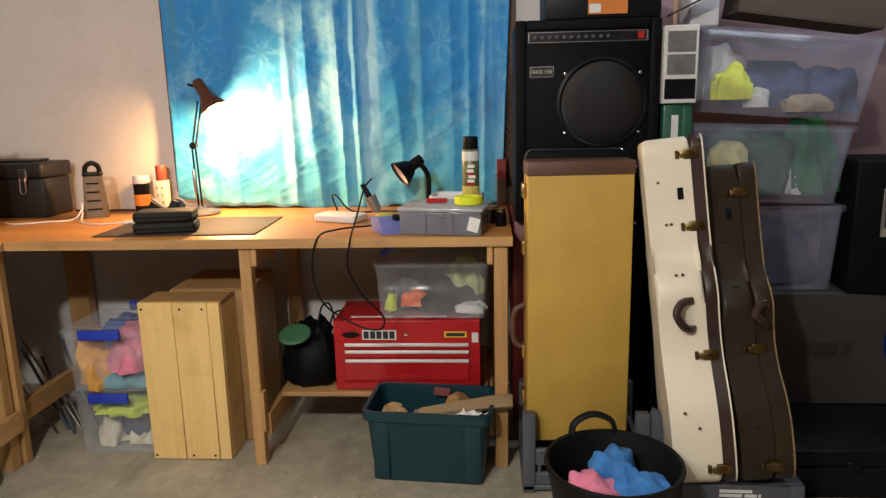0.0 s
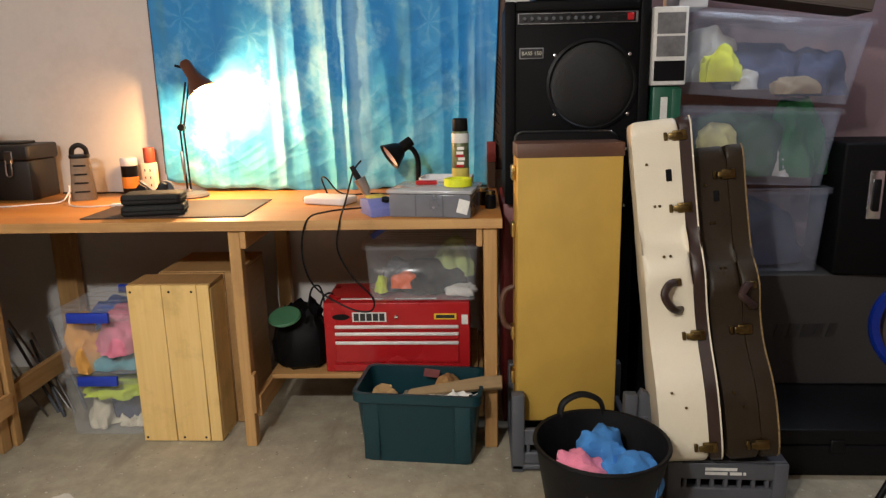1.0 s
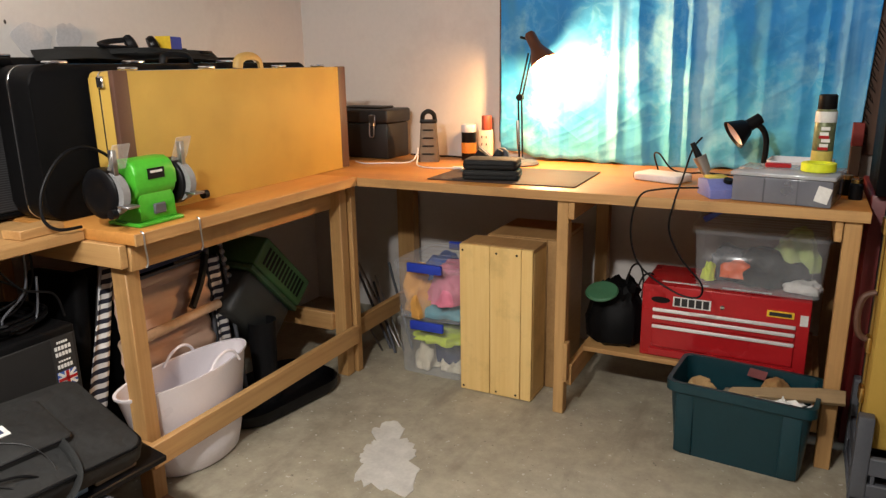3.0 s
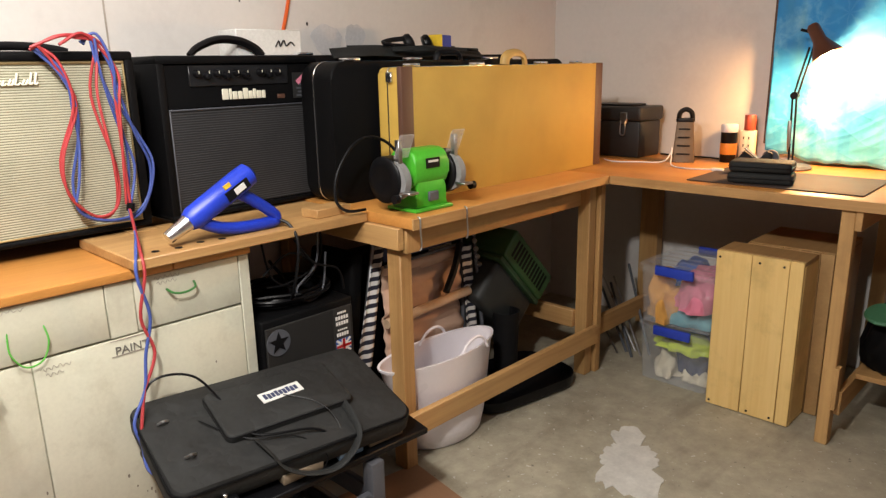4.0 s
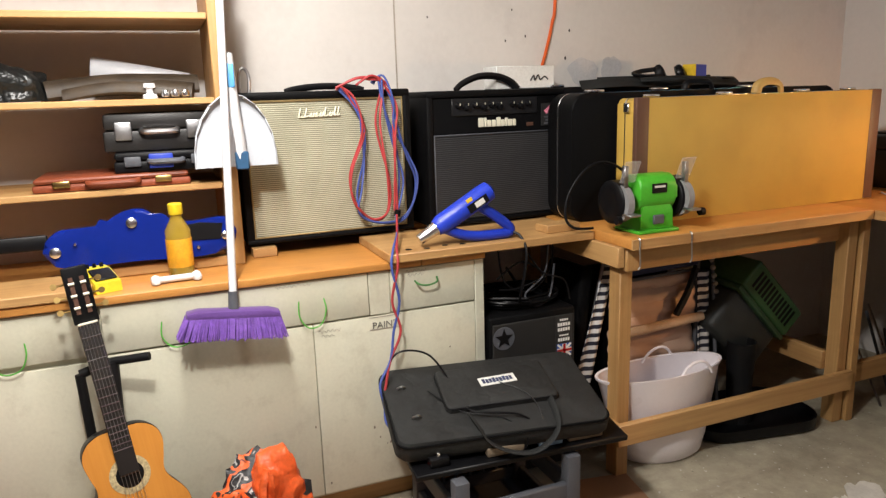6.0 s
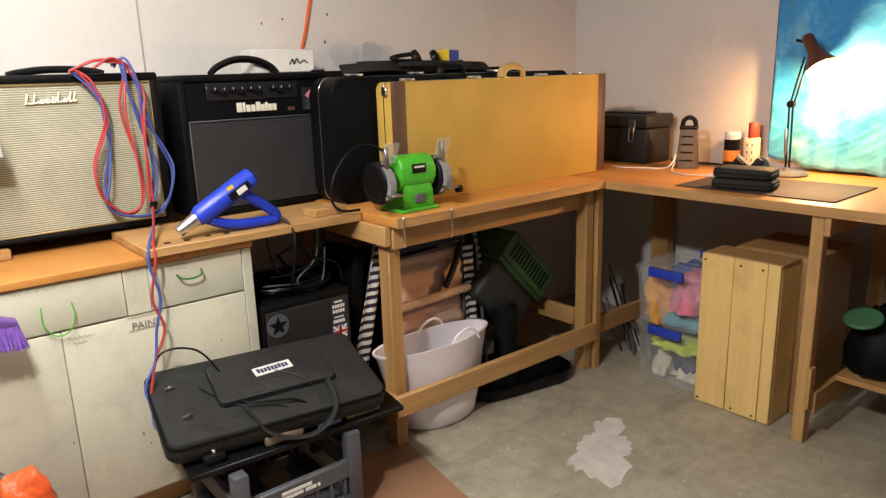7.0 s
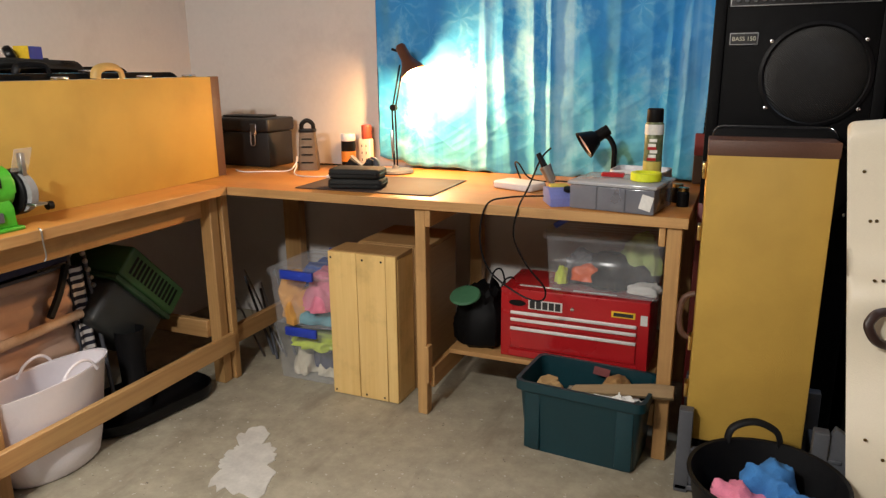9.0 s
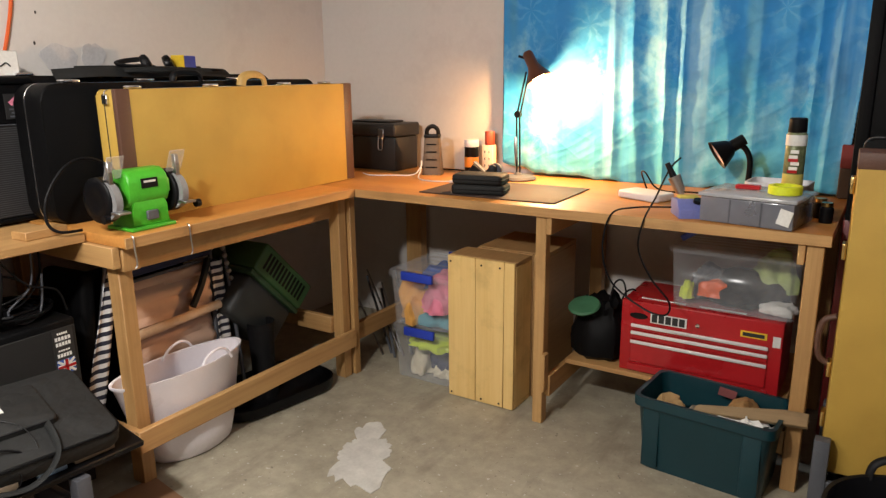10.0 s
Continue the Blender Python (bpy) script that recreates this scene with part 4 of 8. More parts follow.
ys = thing("guitar_case", (2.368, 3.60, 0.172), "yellow tweed guitar case with leather band standing upright", "case", 3, "instrument cases")
part("shell", B(-0.178, 0.178, 0, 0.075, 0, 1.0, 0.006, 2), TWEED, ys)
part("back_shell", B(-0.178, 0.178, 0.08, 0.135, 0, 1.0, 0.006, 2), TWEED, ys)
part("valance", B(-0.180, 0.180, 0.074, 0.081, 0.002, 0.998, 0.001), BRASS, ys)
part("leather_band", B(-0.1805, 0.1805, -0.0025, 0.137, 0.955, 1.003, 0.004, 2), LEATHER, ys, "dark brown leather end")
for z in (0.15, 0.32, 0.70, 0.90):
    part("latch", B(-0.192, -0.179, 0.05, 0.1, z - 0.025, z + 0.025, 0.004, 2), BRASS, ys, "brass latch")
for z in (0.25, 0.85):
    part("hinge", B(0.179, 0.186, 0.06, 0.095, z - 0.03, z + 0.03, 0.002), BRASS, ys)
bm = bmesh.new()
tube(bm, [(-0.182, 0.075, 0.33), (-0.215, 0.075, 0.35), (-0.225, 0.075, 0.41), (-0.215, 0.075, 0.47), (-0.182, 0.075, 0.49)], 0.01, 8)
part("handle", bm, LEATHER, ys)
flat_case("guitar_case", "black guitar case standing upright behind a tweed one", (2.37, 3.795, 0.172), 0, 0.36, 0.11, 1.03, VINYL, CHROME, 0.03)


def milk_crate(at, label, rz=0, w=0.42, d=0.34, h=0.29, low=0.2):
    c = thing("plastic_crate", at, label, "crate", rz, "grey crates")
    part("base", B(-w / 2, w / 2, -d / 2, d / 2, 0.01, 0.03, 0.004), GREYP, c)
    for sx in (-1, 1):
        for sy in (-1, 1):
            x0, x1 = sorted((sx * w / 2, sx * (w / 2 - 0.045)))
            y0, y1 = sorted((sy * d / 2, sy * (d / 2 - 0.045)))
            part("post", B(x0, x1, y0, y1, 0, h, 0.005, 2), GREYP, c)
    for sy in (-1, 1):
        y0, y1 = sorted((sy * (d / 2 - 0.006), sy * (d / 2 - 0.03)))
        part("top_rail", B(-w / 2 + 0.04, w / 2 - 0.04, y0, y1, low - 0.06, low, 0.004), GREYP, c)
        part("low_rail", B(-w / 2 + 0.04, w / 2 - 0.04, y0, y1, 0.03, 0.075, 0.004), GREYP, c)
        for i in range(7):
            x = -w / 2 + 0.06 + i * (w - 0.12) / 6
            part("rib", B(x - 0.006, x + 0.006, y0 + 0.004, y1 - 0.004, 0.07, low - 0.05, 0.002), GREYP, c)
    for sx in (-1, 1):
        x0, x1 = sorted((sx * (w / 2 - 0.006), sx * (w / 2 - 0.03)))
        part("side_rail", B(x0, x1, -d / 2 + 0.04, d / 2 - 0.04, low - 0.06, low, 0.004), GREYP, c)
        part("low_rail", B(x0, x1, -d / 2 + 0.04, d / 2 - 0.04, 0.03, 0.075, 0.004), GREYP, c)
    bars = bmesh.new()
    for i, (a0, a1, z) in enumerate(((-0.07, 0.03, low - 0.02), (-0.07, 0.0, low - 0.035), (0.008, 0.045, low - 0.035), (0.05, 0.058, low - 0.035))):
        box(bars, a0, a1, -d / 2 + 0.0035, -d / 2 + 0.0055, z - 0.006, z + 0.004, 0)
    part("printed_mark", bars, STK_W, c, "white printed marks")
    return c


milk_crate((2.39, 3.70, 0), "grey plastic crate holding an upright guitar case", 0, 0.44, 0.34, 0.30, 0.165)
mc_ = thing("crate_panel", (2.62, 3.56, 0), "grey plastic crate end leaning beside a guitar case", "crate panel", 0)
slab(bm := bmesh.new(), [(-0.02, 0), (0.115, 0), (0.118, 0.12), (0.03, 0.30), (0.005, 0.315), (-0.015, 0.27)], 0.03, Matrix.Translation((0, 0.015, 0)) @ Matrix.Rotation(radians(90), 4, "X"), 0.005, 2)
part("panel", bm, GREYP, mc_)
for z in (0.06, 0.13, 0.20):
    part("rib", B(-0.008, 0.07 - z * 0.2, -0.022, -0.0155, z, z + 0.012, 0.002), GREYP, mc_)
gc = milk_crate((2.86, 3.50, 0), "upturned grey plastic crate under two guitar cases", -2, 0.38, 0.38, 0.168, 0.165)
part("deck", B(-0.185, 0.185, -0.185, 0.185, 0.169, 0.174, 0.002), GREYP, gc)


def guitar_outline(L=1.06, head=0.10, up=0.145, waist=0.115, low=0.205, skew=0.0):
    """Outline in (across, up): half widths by height, from the foot upwards."""
    prof = [(0.0, low * 0.84), (0.015, low * 0.93), (0.06, low * 0.985), (0.14, low), (0.21, low * 0.96), (0.27, low * 0.85), (0.33, low * 0.69), (0.39, waist * 1.05), (0.44, waist * 1.03), (0.49, up * 0.92), (0.54, up), (0.59, up * 0.88), (0.64, head * 1.05), (0.72, head * 0.95), (0.85, head * 0.95), (0.96, head), (0.99, head * 0.9), (1.0, head * 0.6)]
    fine = spline([(w, z * L, 0) for z, w in prof], 8)
    pts = [fine[0]]
    for p in fine[1:]:
        if (p - pts[-1]).length > 0.022:
            pts.append(p)
    return [(p.x, p.y) for p in pts] + [(-p.x, p.y) for p in reversed(pts)]


def guitar_case(at, rz, rx, ry, label, mat_, lid, metal, o, L, body, cover, latches, grip):
    """A shaped case standing on its foot; flat sides towards +-x, handle edge towards -y."""
    c = thing("guitar_case", at, label, "case", rz, "instrument cases", rx, ry)
    turn_ = Matrix(((0, 0, 1, 0), (1, 0, 0, 0), (0, 1, 0, 0), (0, 0, 0, 1)))
    slab(bm := bmesh.new(), o, body, Matrix.Translation((-body, 0, 0)) @ turn_, 0.018, 4)
    part("body_shell", bm, mat_, c)
    slab(bm := bmesh.new(), [(x * 1.006, y * 1.002) for x, y in o], cover, Matrix.Translation((0.002, 0, 0)) @ turn_, 0.008, 2)
    part("lid_shell", bm, lid, c)
    slab(bm := bmesh.new(), [(x * 1.010, y * 1.003) for x, y in o], 0.005, Matrix.Translation((cover - 0.002, 0, 0)) @ turn_, 0.002, 1)
    part("piping", bm, mat_ if mat_ is IVORY else STITCH, c)
    ed = lambda z: min(x for x, y in o if abs(y - z) < 0.035)
    for z in latches:
        y = ed(z * L)
        la = part("latch", B(-0.020, 0.024, y - 0.010, y + 0.004, z * L - 0.016, z * L + 0.016, 0.004, 2), metal, c, "antique brass latch")
        part("latch_hasp", B(-0.034, 0.010, y - 0.017, y - 0.0095, z * L - 0.010, z * L + 0.010, 0.004, 2), metal, la)
        part("latch_plate", B(-0.046, -0.035, y - 0.008, y + 0.003, z * L - 0.013, z * L + 0.013, 0.002), metal, la)
    z0, z1, gx_ = grip
    y0, y1 = ed(z0 * L), ed(z1 * L)
    ym = min(y0, y1)
    bm = bmesh.new()
    tube(bm, [(gx_ + 0.02, y1 + 0.004, z1 * L), (gx_ - 0.004, y1 - 0.022, z1 * L - 0.002), (gx_ - 0.022, ym - 0.034, z1 * L - 0.025), (gx_ - 0.02, ym - 0.036, (z0 + z1) / 2 * L), (gx_ - 0.006, ym - 0.030, z0 * L + 0.02), (gx_ + 0.016, y0 - 0.018, z0 * L + 0.002), (gx_ + 0.03, y0 + 0.004, z0 * L)], 0.010, 8, 6, 1.3)
    hn = part("handle", bm, DKBROWN, c, "dark leather handle")
    for z, y in ((z0, y0), (z1, y1)):
        part("handle_plate", B(gx_ + 0.005, gx_ + 0.035, y - 0.006, y + 0.004, z * L - 0.012, z * L + 0.012, 0.003), metal, hn)
    for z, x in ((0.215, -0.10), (0.17, -0.06), (0.60, -0.06), (0.60, -0.08), (0.745, -0.09), (0.745, -0.075), (0.87, -0.105)):
        bm = bmesh.new()
        lathe(bm, [(0.0048, 0), (0.0035, 0.004)], 10, (x * body / 0.146, ed(z * L) - 0.001, z * L), (0, -1, 0))
        part("stud", bm, metal, c)
    part("name_plate", B(-0.048, -0.030, ed(0.83 * L) - 0.004, ed(0.83 * L) + 0.002, 0.815 * L, 0.85 * L, 0.002), BLACK, c, "small black plate")
    return c


ANTIQUE = paint("antique_brass", (0.16, 0.105, 0.038), 0.38, 1.0, vary=0.4, big=30)
STITCH = paint("tan_stitching", (0.26, 0.17, 0.07), 0.7, vary=0.6, big=120)
OLIVEBR = paint("olive_brown_vinyl", (0.026, 0.016, 0.007), 0.45, vary=0.35, fine=260, bump=0.4, spec=0.35)
DKBROWN = paint("dark_brown_vinyl", (0.036, 0.016, 0.012), 0.42, vary=0.3, fine=260, bump=0.4)
guitar_case((2.803, 3.456, 0.176), -6.5, -6.2, -6.5, "ivory shaped guitar case with brown lid standing on a crate", IVORY, DKBROWN, ANTIQUE, guitar_outline(1.09, 0.083, 0.138, 0.117, 0.205), 1.09, 0.145, 0.038, (0.05, 0.365, 0.735, 0.945), (0.44, 0.525, -0.07))
guitar_case((2.938, 3.44, 0.176), -1, -12.0, -4.8, "dark brown shaped guitar case with gold stitching on a crate", OLIVEBR, OLIVEBR, ANTIQUE, guitar_outline(1.0, 0.088, 0.140, 0.117, 0.200), 1.0, 0.10, 0.055, (0.05, 0.40, 0.90), (0.475, 0.54, 0.01))

# ---- bucket ----
bk = thing("rubber_bucket", (2.425, 3.20, 0), "black rubber bucket of coloured cloths on the floor", "bucket", 10)
bm = bmesh.new()
lathe(bm, [(0.145, 0.0), (0.15, 0.004), (0.2, 0.30), (0.208, 0.305), (0.206, 0.312), (0.196, 0.31), (0.143, 0.012)], 40, cap=True)
part("tub", bm, RUBBER, bk)
for s in (1,):
    bm = bmesh.new()
    tube(bm, [(-0.075, s * 0.187, 0.300), (-0.06, s * 0.195, 0.345), (0.0, s * 0.2, 0.368), (0.06, s * 0.195, 0.345), (0.075, s * 0.187, 0.300)], 0.0055, 8, 6, 2.2)
    part("handle", bm, RUBBER, bk)
TURQ = dye("sky_cloth", (0.05, 0.22, 0.55))
lump("blue microfibre cloth heaped in a bucket", TURQ, (2.45, 3.25, 0.17), 0.2, 0.17, 0.15, 31, 0.4)
lump("blue microfibre cloth heaped in a bucket", TURQ, (2.51, 3.16, 0.17), 0.17, 0.16, 0.12, 32)
lump("pink cloth heaped in a bucket", C_PINK, (2.36, 3.17, 0.17), 0.16, 0.13, 0.12, 33)

# ---- right-hand stack ----
GREENP = paint("green_plastic", (0.01, 0.09, 0.05), 0.4)
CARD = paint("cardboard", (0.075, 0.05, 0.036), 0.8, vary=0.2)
# board made near black: the carton's shade at the right sits in its colour
GREYBOX = paint("darkened_grey_board", (0.040, 0.037, 0.035), 0.75, vary=0.2)
MURKY = clear("cloudy_plastic", (0.56, 0.60, 0.74), 0.11, 0.08)
tagged(part("speaker_box", B(2.695, 2.79, 3.93, 4.30, 0, 1.085, 0.006, 2), VINYL), "narrow black speaker box standing behind guitar cases", "speaker")
gb = thing("tool_case", (2.745, 3.88, 1.087), "dark green plastic tool case with a pale label", "tool case")
part("shell", B(-0.05, 0.05, 0, 0.3, 0, 0.265, 0.008, 2), GREENP, gb)
part("seam", B(0.02, 0.053, -0.003, 0.302, 0.01, 0.255, 0.004, 2), GREENP, gb)
part("label", B(-0.02, 0.005, -0.0015, 0.0015, 0.10, 0.225, 0), STK_W, gb, "white paper label")
PICGREY = paint("printed_grey", (0.16, 0.16, 0.165), 0.6, vary=0.4, big=20)
wb = thing("carton", (2.745, 3.86, 1.354), "white product carton with grey pictures", "carton")
part("shell", B(-0.06, 0.06, 0, 0.26, 0, 0.27, 0.003), STK_W, wb)
part("dark_panel", B(-0.054, 0.054, -0.002, 0.001, 0.015, 0.085, 0), BLACK, wb)
for z0, z1 in ((0.10, 0.17), (0.178, 0.25)):
    part("grey_panel", B(-0.048, 0.05, -0.002, 0.001, z0, z1, 0), PICGREY, wb)
bk_ = thing("equipment_box", (2.47, 3.90, 1.658), "black box with an orange label on an amplifier", "box")
part("shell", B(-0.2, 0.21, 0, 0.3, 0, 0.16, 0.006, 2), BLACK, bk_)
lb_ = part("label", B(-0.05, 0.09, -0.002, 0.002, 0.015, 0.075, 0), paint("orange_label", (0.7, 0.22, 0.04), 0.5), bk_, "orange and white label")
part("barcode", B(-0.045, -0.005, -0.004, -0.0025, 0.02, 0.05, 0), STK_W, lb_)
pbx = thing("plinth_box", (3.10, 3.52, 0), "low black case on the floor in shade", "case")
part("lower_shell", B(0, 1.0, 0, 0.9, 0, 0.118, 0.008, 2), BLACK, pbx)
part("lid", B(0, 1.0, 0, 0.9, 0.120, 0.178, 0.008, 2), BLACK, pbx)
for x in (0.2, 0.8):
    part("latch", B(x - 0.025, x + 0.025, -0.008, -0.001, 0.09, 0.14, 0.003), BLACK, pbx)
gx = thing("carton", (3.42, 3.90, 0.18), "large grey carton with black block lettering shapes", "carton")
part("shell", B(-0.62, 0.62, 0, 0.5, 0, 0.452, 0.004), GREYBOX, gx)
bm = bmesh.new()
for i, w_ in enumerate((0.036, 0.042, 0.052, 0.036, 0.036)):
    x = -0.21 + i * 0.050
    slab(bm, [(x, 0.200), (x + w_ - 0.006, 0.200), (x + w_ + 0.008, 0.254), (x + 0.014, 0.254)], 0.004, Matrix.Translation((0, 0.0005, 0)) @ Matrix.Rotation(radians(90), 4, "X"), 0)
part("block_mark", bm, STK_K, gx, "black block lettering shapes")
bin_((3.10, 4.12, 0.636), 0.60, 0.42, 0.335, "cloudy clear box half hidden behind guitar cases", MURKY, False)
bin_((3.09, 4.12, 0.976), 0.63, 0.42, 0.30, "cloudy clear box of toys stacked on another", MURKY, False, 0, None, 0.05, 2.2)
bin_((3.13, 4.12, 1.292), 0.68, 0.42, 0.315, "cloudy clear box of odds and ends on a stack", MURKY, False, 0, None, 0.05, 5.0)
DIRTYW, OLIVE, TAN = dye("grey_white_cloth", (0.5, 0.48, 0.46)), dye("olive_cloth", (0.04, 0.09, 0.04)), dye("tan_cloth", (0.3, 0.22, 0.13))
C_YG = dye("neon_cloth", (0.7, 0.72, 0.03))
for lab, m_, x, y, z, w, d, h, s in (
        ("neon yellow cloth in a cloudy box", C_YG, 2.98, 4.02, 1.36, 0.16, 0.12, 0.13, 41), ("white cloth in a cloudy box", DIRTYW, 2.95, 4.13, 1.36, 0.22, 0.16, 0.19, 42), ("dark blue bag in a cloudy box", C_NAVY, 3.36, 4.10, 1.30, 0.24, 0.22, 0.18, 43),
        ("grey cloth in a cloudy box", C_NAVY, 3.16, 4.15, 1.33, 0.36, 0.26, 0.16, 44), ("tan rag in a cloudy box", TAN, 3.25, 4.00, 1.31, 0.16, 0.08, 0.07, 45), ("pale scrap in a cloudy box", DIRTYW, 3.08, 4.02, 1.33, 0.1, 0.08, 0.07, 46),
        ("pale yellow soft toy in a cloudy box", dye("pale_yellow_plush", (0.52, 0.47, 0.20)), 2.98, 4.01, 1.06, 0.18, 0.12, 0.13, 47), ("dark olive cloth in a cloudy box", OLIVE, 3.12, 4.15, 1.0, 0.40, 0.3, 0.24, 48), ("green cloth in a cloudy box", dye("green_cloth", (0.02, 0.12, 0.04)), 3.31, 4.10, 1.0, 0.22, 0.26, 0.27, 49),
        ("white rag in a cloudy box", DIRTYW, 3.24, 4.02, 1.0, 0.1, 0.1, 0.1, 50), ("dark cloth in a cloudy box", C_NAVY, 3.1, 4.13, 0.65, 0.46, 0.34, 0.25, 51)):
    lump(lab, m_, (x, y, z), w, d, h, s)
cx = thing("carton", (3.24, 4.0, 1.64), "brown open carton lying on top of a stack", "carton", -4, "", 0, 9)
for nm, a_ in (("bottom_panel", (-0.26, 0.26, 0, 0.24, 0, 0.005)), ("front_panel", (-0.26, 0.26, 0, 0.005, 0.006, 0.3)), ("back_panel", (-0.26, 0.26, 0.235, 0.24, 0.006, 0.3)), ("side_panel", (-0.26, -0.255, 0.006, 0.234, 0.006, 0.3)), ("side_panel", (0.255, 0.26, 0.006, 0.234, 0.006, 0.3))):
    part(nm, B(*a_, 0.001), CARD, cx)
part("flap", box(bmesh.new(), -0.13, 0.13, -0.11, 0, 0, 0.005, 0.001, 1, pose(-0.40, 0.0, 0.02, 0, -34, 0)), CARD, cx)
tagged(part("storage_box", B(2.82, 2.93, 4.05, 4.3, 1.635, 1.86, 0.01, 2), WHITEP), "white plastic box on top of a stack", "storage box")
ba = thing("amplifier_head", (3.62, 3.86, 0.634), "black amplifier head with a silver side handle", "amplifier", -6)
part("cabinet", B(-0.22, 0.25, 0, 0.32, 0, 0.50, 0.012, 3), VINYL, ba)
part("handle_plate", B(-0.125, -0.075, -0.006, 0.0, 0.22, 0.40, 0.004, 2), CHROME, ba, "silver handle plate")
part("grip", B(-0.112, -0.088, -0.022, -0.007, 0.25, 0.37, 0.005, 2), BLACK, ba)
BLUEM = paint("blue_metallic", (0.006, 0.035, 0.36), 0.22, 0.4)
dr = thing("blue_drum", (3.34, 3.20, 0.0), "shiny blue metal drum on a black stand", "drum")
bm = bmesh.new()
lathe(bm, [(0.135, -0.06), (0.148, -0.05), (0.152, 0.06), (0.14, 0.075), (0.122, 0.06), (0.118, -0.04)], 40, (0.01, 0, 0.655), (-0.5, -0.75, 0.35), cap=False)
part("shell", bm, BLUEM, dr)
bm = bmesh.new()
lathe(bm, [(0.12, 0), (0.119, 0.004)], 32, (0.01, 0.0, 0.645), (-0.5, -0.75, 0.35))
part("head", bm, CARD, dr)
bm = bmesh.new()
rod(bm, (0.04, 0.04, 0.0), (0.03, 0.03, 0.56), 0.014)
rod(bm, (-0.12, 0.0, 0.0), (0.03, 0.03, 0.3), 0.01)
rod(bm, (0.16, 0.14, 0.0), (0.03, 0.03, 0.3), 0.01)
part("stand", bm, BLACK, dr)

# ---- things on the rear bench ----
tb = thing("tool_box", (-0.11, 4.24, bz(-0.1) + 0.001), "black plastic tool box with metal latches", "tool box", -2)
DKPLAST = paint("charcoal_plastic", (0.015, 0.0135, 0.013), 0.45, vary=0.2, fine=120)
part("body", B(-0.19, 0.19, 0.01, 0.21, 0, 0.175, 0.008, 2), DKPLAST, tb)
part("lid", B(-0.2, 0.2, 0, 0.22, 0.177, 0.245, 0.012, 3), DKPLAST, tb)
part("lid_ridge", B(-0.13, 0.13, 0.05, 0.17, 0.246, 0.256, 0.004), DKPLAST, tb)
for x in (-0.11, 0.11):
    la = part("latch", B(x - 0.02, x + 0.02, -0.008, -0.001, 0.165, 0.22, 0.003), STEEL, tb, "steel latch")
    bm = bmesh.new()
    tube(bm, [(x - 0.012, -0.01, 0.18), (x - 0.013, -0.012, 0.12), (x, -0.013, 0.11), (x + 0.013, -0.012, 0.12), (x + 0.012, -0.01, 0.18)], 0.003, 6)
    part("bail", bm, STEEL, la)

gr = thing("box_grater", (0.305, 4.26, bz(0.3) + 0.001), "steel box grater with a black handle", "grater", 24)
bm = bmesh.new()
rs = shell(bm, [[(x * k, y * k, z) for x, y in rounded(0.1, 0.08, 0.006, 2)] for z, k in ((0, 1), (0.185, 0.74))], True)
bm.faces.new(rs[1])
part("blade_body", bm, paint("grater_steel", (0.16, 0.12, 0.085), 0.45, 0.7, vary=0.2, fine=60, bump=0.9), gr)
for k in range(4):
    bm = bmesh.new()
    z = 0.035 + k * 0.038
    t_ = 1 - 0.26 * z / 0.185
    box(bm, -0.034 * t_, 0.03 * t_, -0.041 * t_ - 0.003, -0.041 * t_ + 0.002, z, z + 0.007, 0.002)
    part("slicing_slot", bm, BLACK, gr)
bm = bmesh.new()
slab(bm, rounded(0.082, 0.066, 0.012, 3), 0.016, Matrix.Translation((0, 0, 0.184)), 0.004, 2)
tube(bm, [(-0.03, 0, 0.195), (-0.025, 0, 0.225), (0, 0, 0.24), (0.025, 0, 0.225), (0.03, 0, 0.195)], 0.011, 8)
part("handle", bm, BLACK, gr)

jar = thing("jar", (0.468, 4.37, bz(0.4) + 0.001), "plastic jar with white lid and orange label", "jar")
bm = bmesh.new()
lathe(bm, [(0.034, 0), (0.036, 0.004), (0.036, 0.135), (0.03, 0.14)], 28)
part("body", bm, BLACK, jar)
bm = bmesh.new()
lathe(bm, [(0.0365, 0.035), (0.0368, 0.036), (0.0368, 0.085), (0.0365, 0.086)], 28, cap=False)
part("label", bm, paint("orange_jar_label", (0.75, 0.26, 0.03), 0.5), jar)
bm = bmesh.new()
lathe(bm, [(0.035, 0.136), (0.037, 0.14), (0.037, 0.168), (0.034, 0.172)], 28)
part("lid", bm, WHITEP, jar)
ob_ = thing("power_board", (0.522, 4.455, bz(0.48) + 0.001), "cream upright power board with sockets", "power board")
part("case", B(-0.032, 0.032, -0.022, 0.022, 0, 0.14, 0.005, 2), LOGO, ob_)
for z in (0.03, 0.065, 0.10):
    for x in (-0.012, 0.012):
        part("socket_slot", B(x - 0.002, x + 0.002, -0.0235, -0.0215, z, z + 0.012, 0), BLACK, ob_)
rcn = thing("tin_can", (0.526, 4.455, bz(0.48) + 0.142), "small red tin standing on a power board", "can")
bm = bmesh.new()
lathe(bm, [(0.024, 0), (0.025, 0.002), (0.025, 0.066), (0.024, 0.068)], 24)
part("body", bm, paint("red_tin", (0.4, 0.07, 0.04), 0.4), rcn)

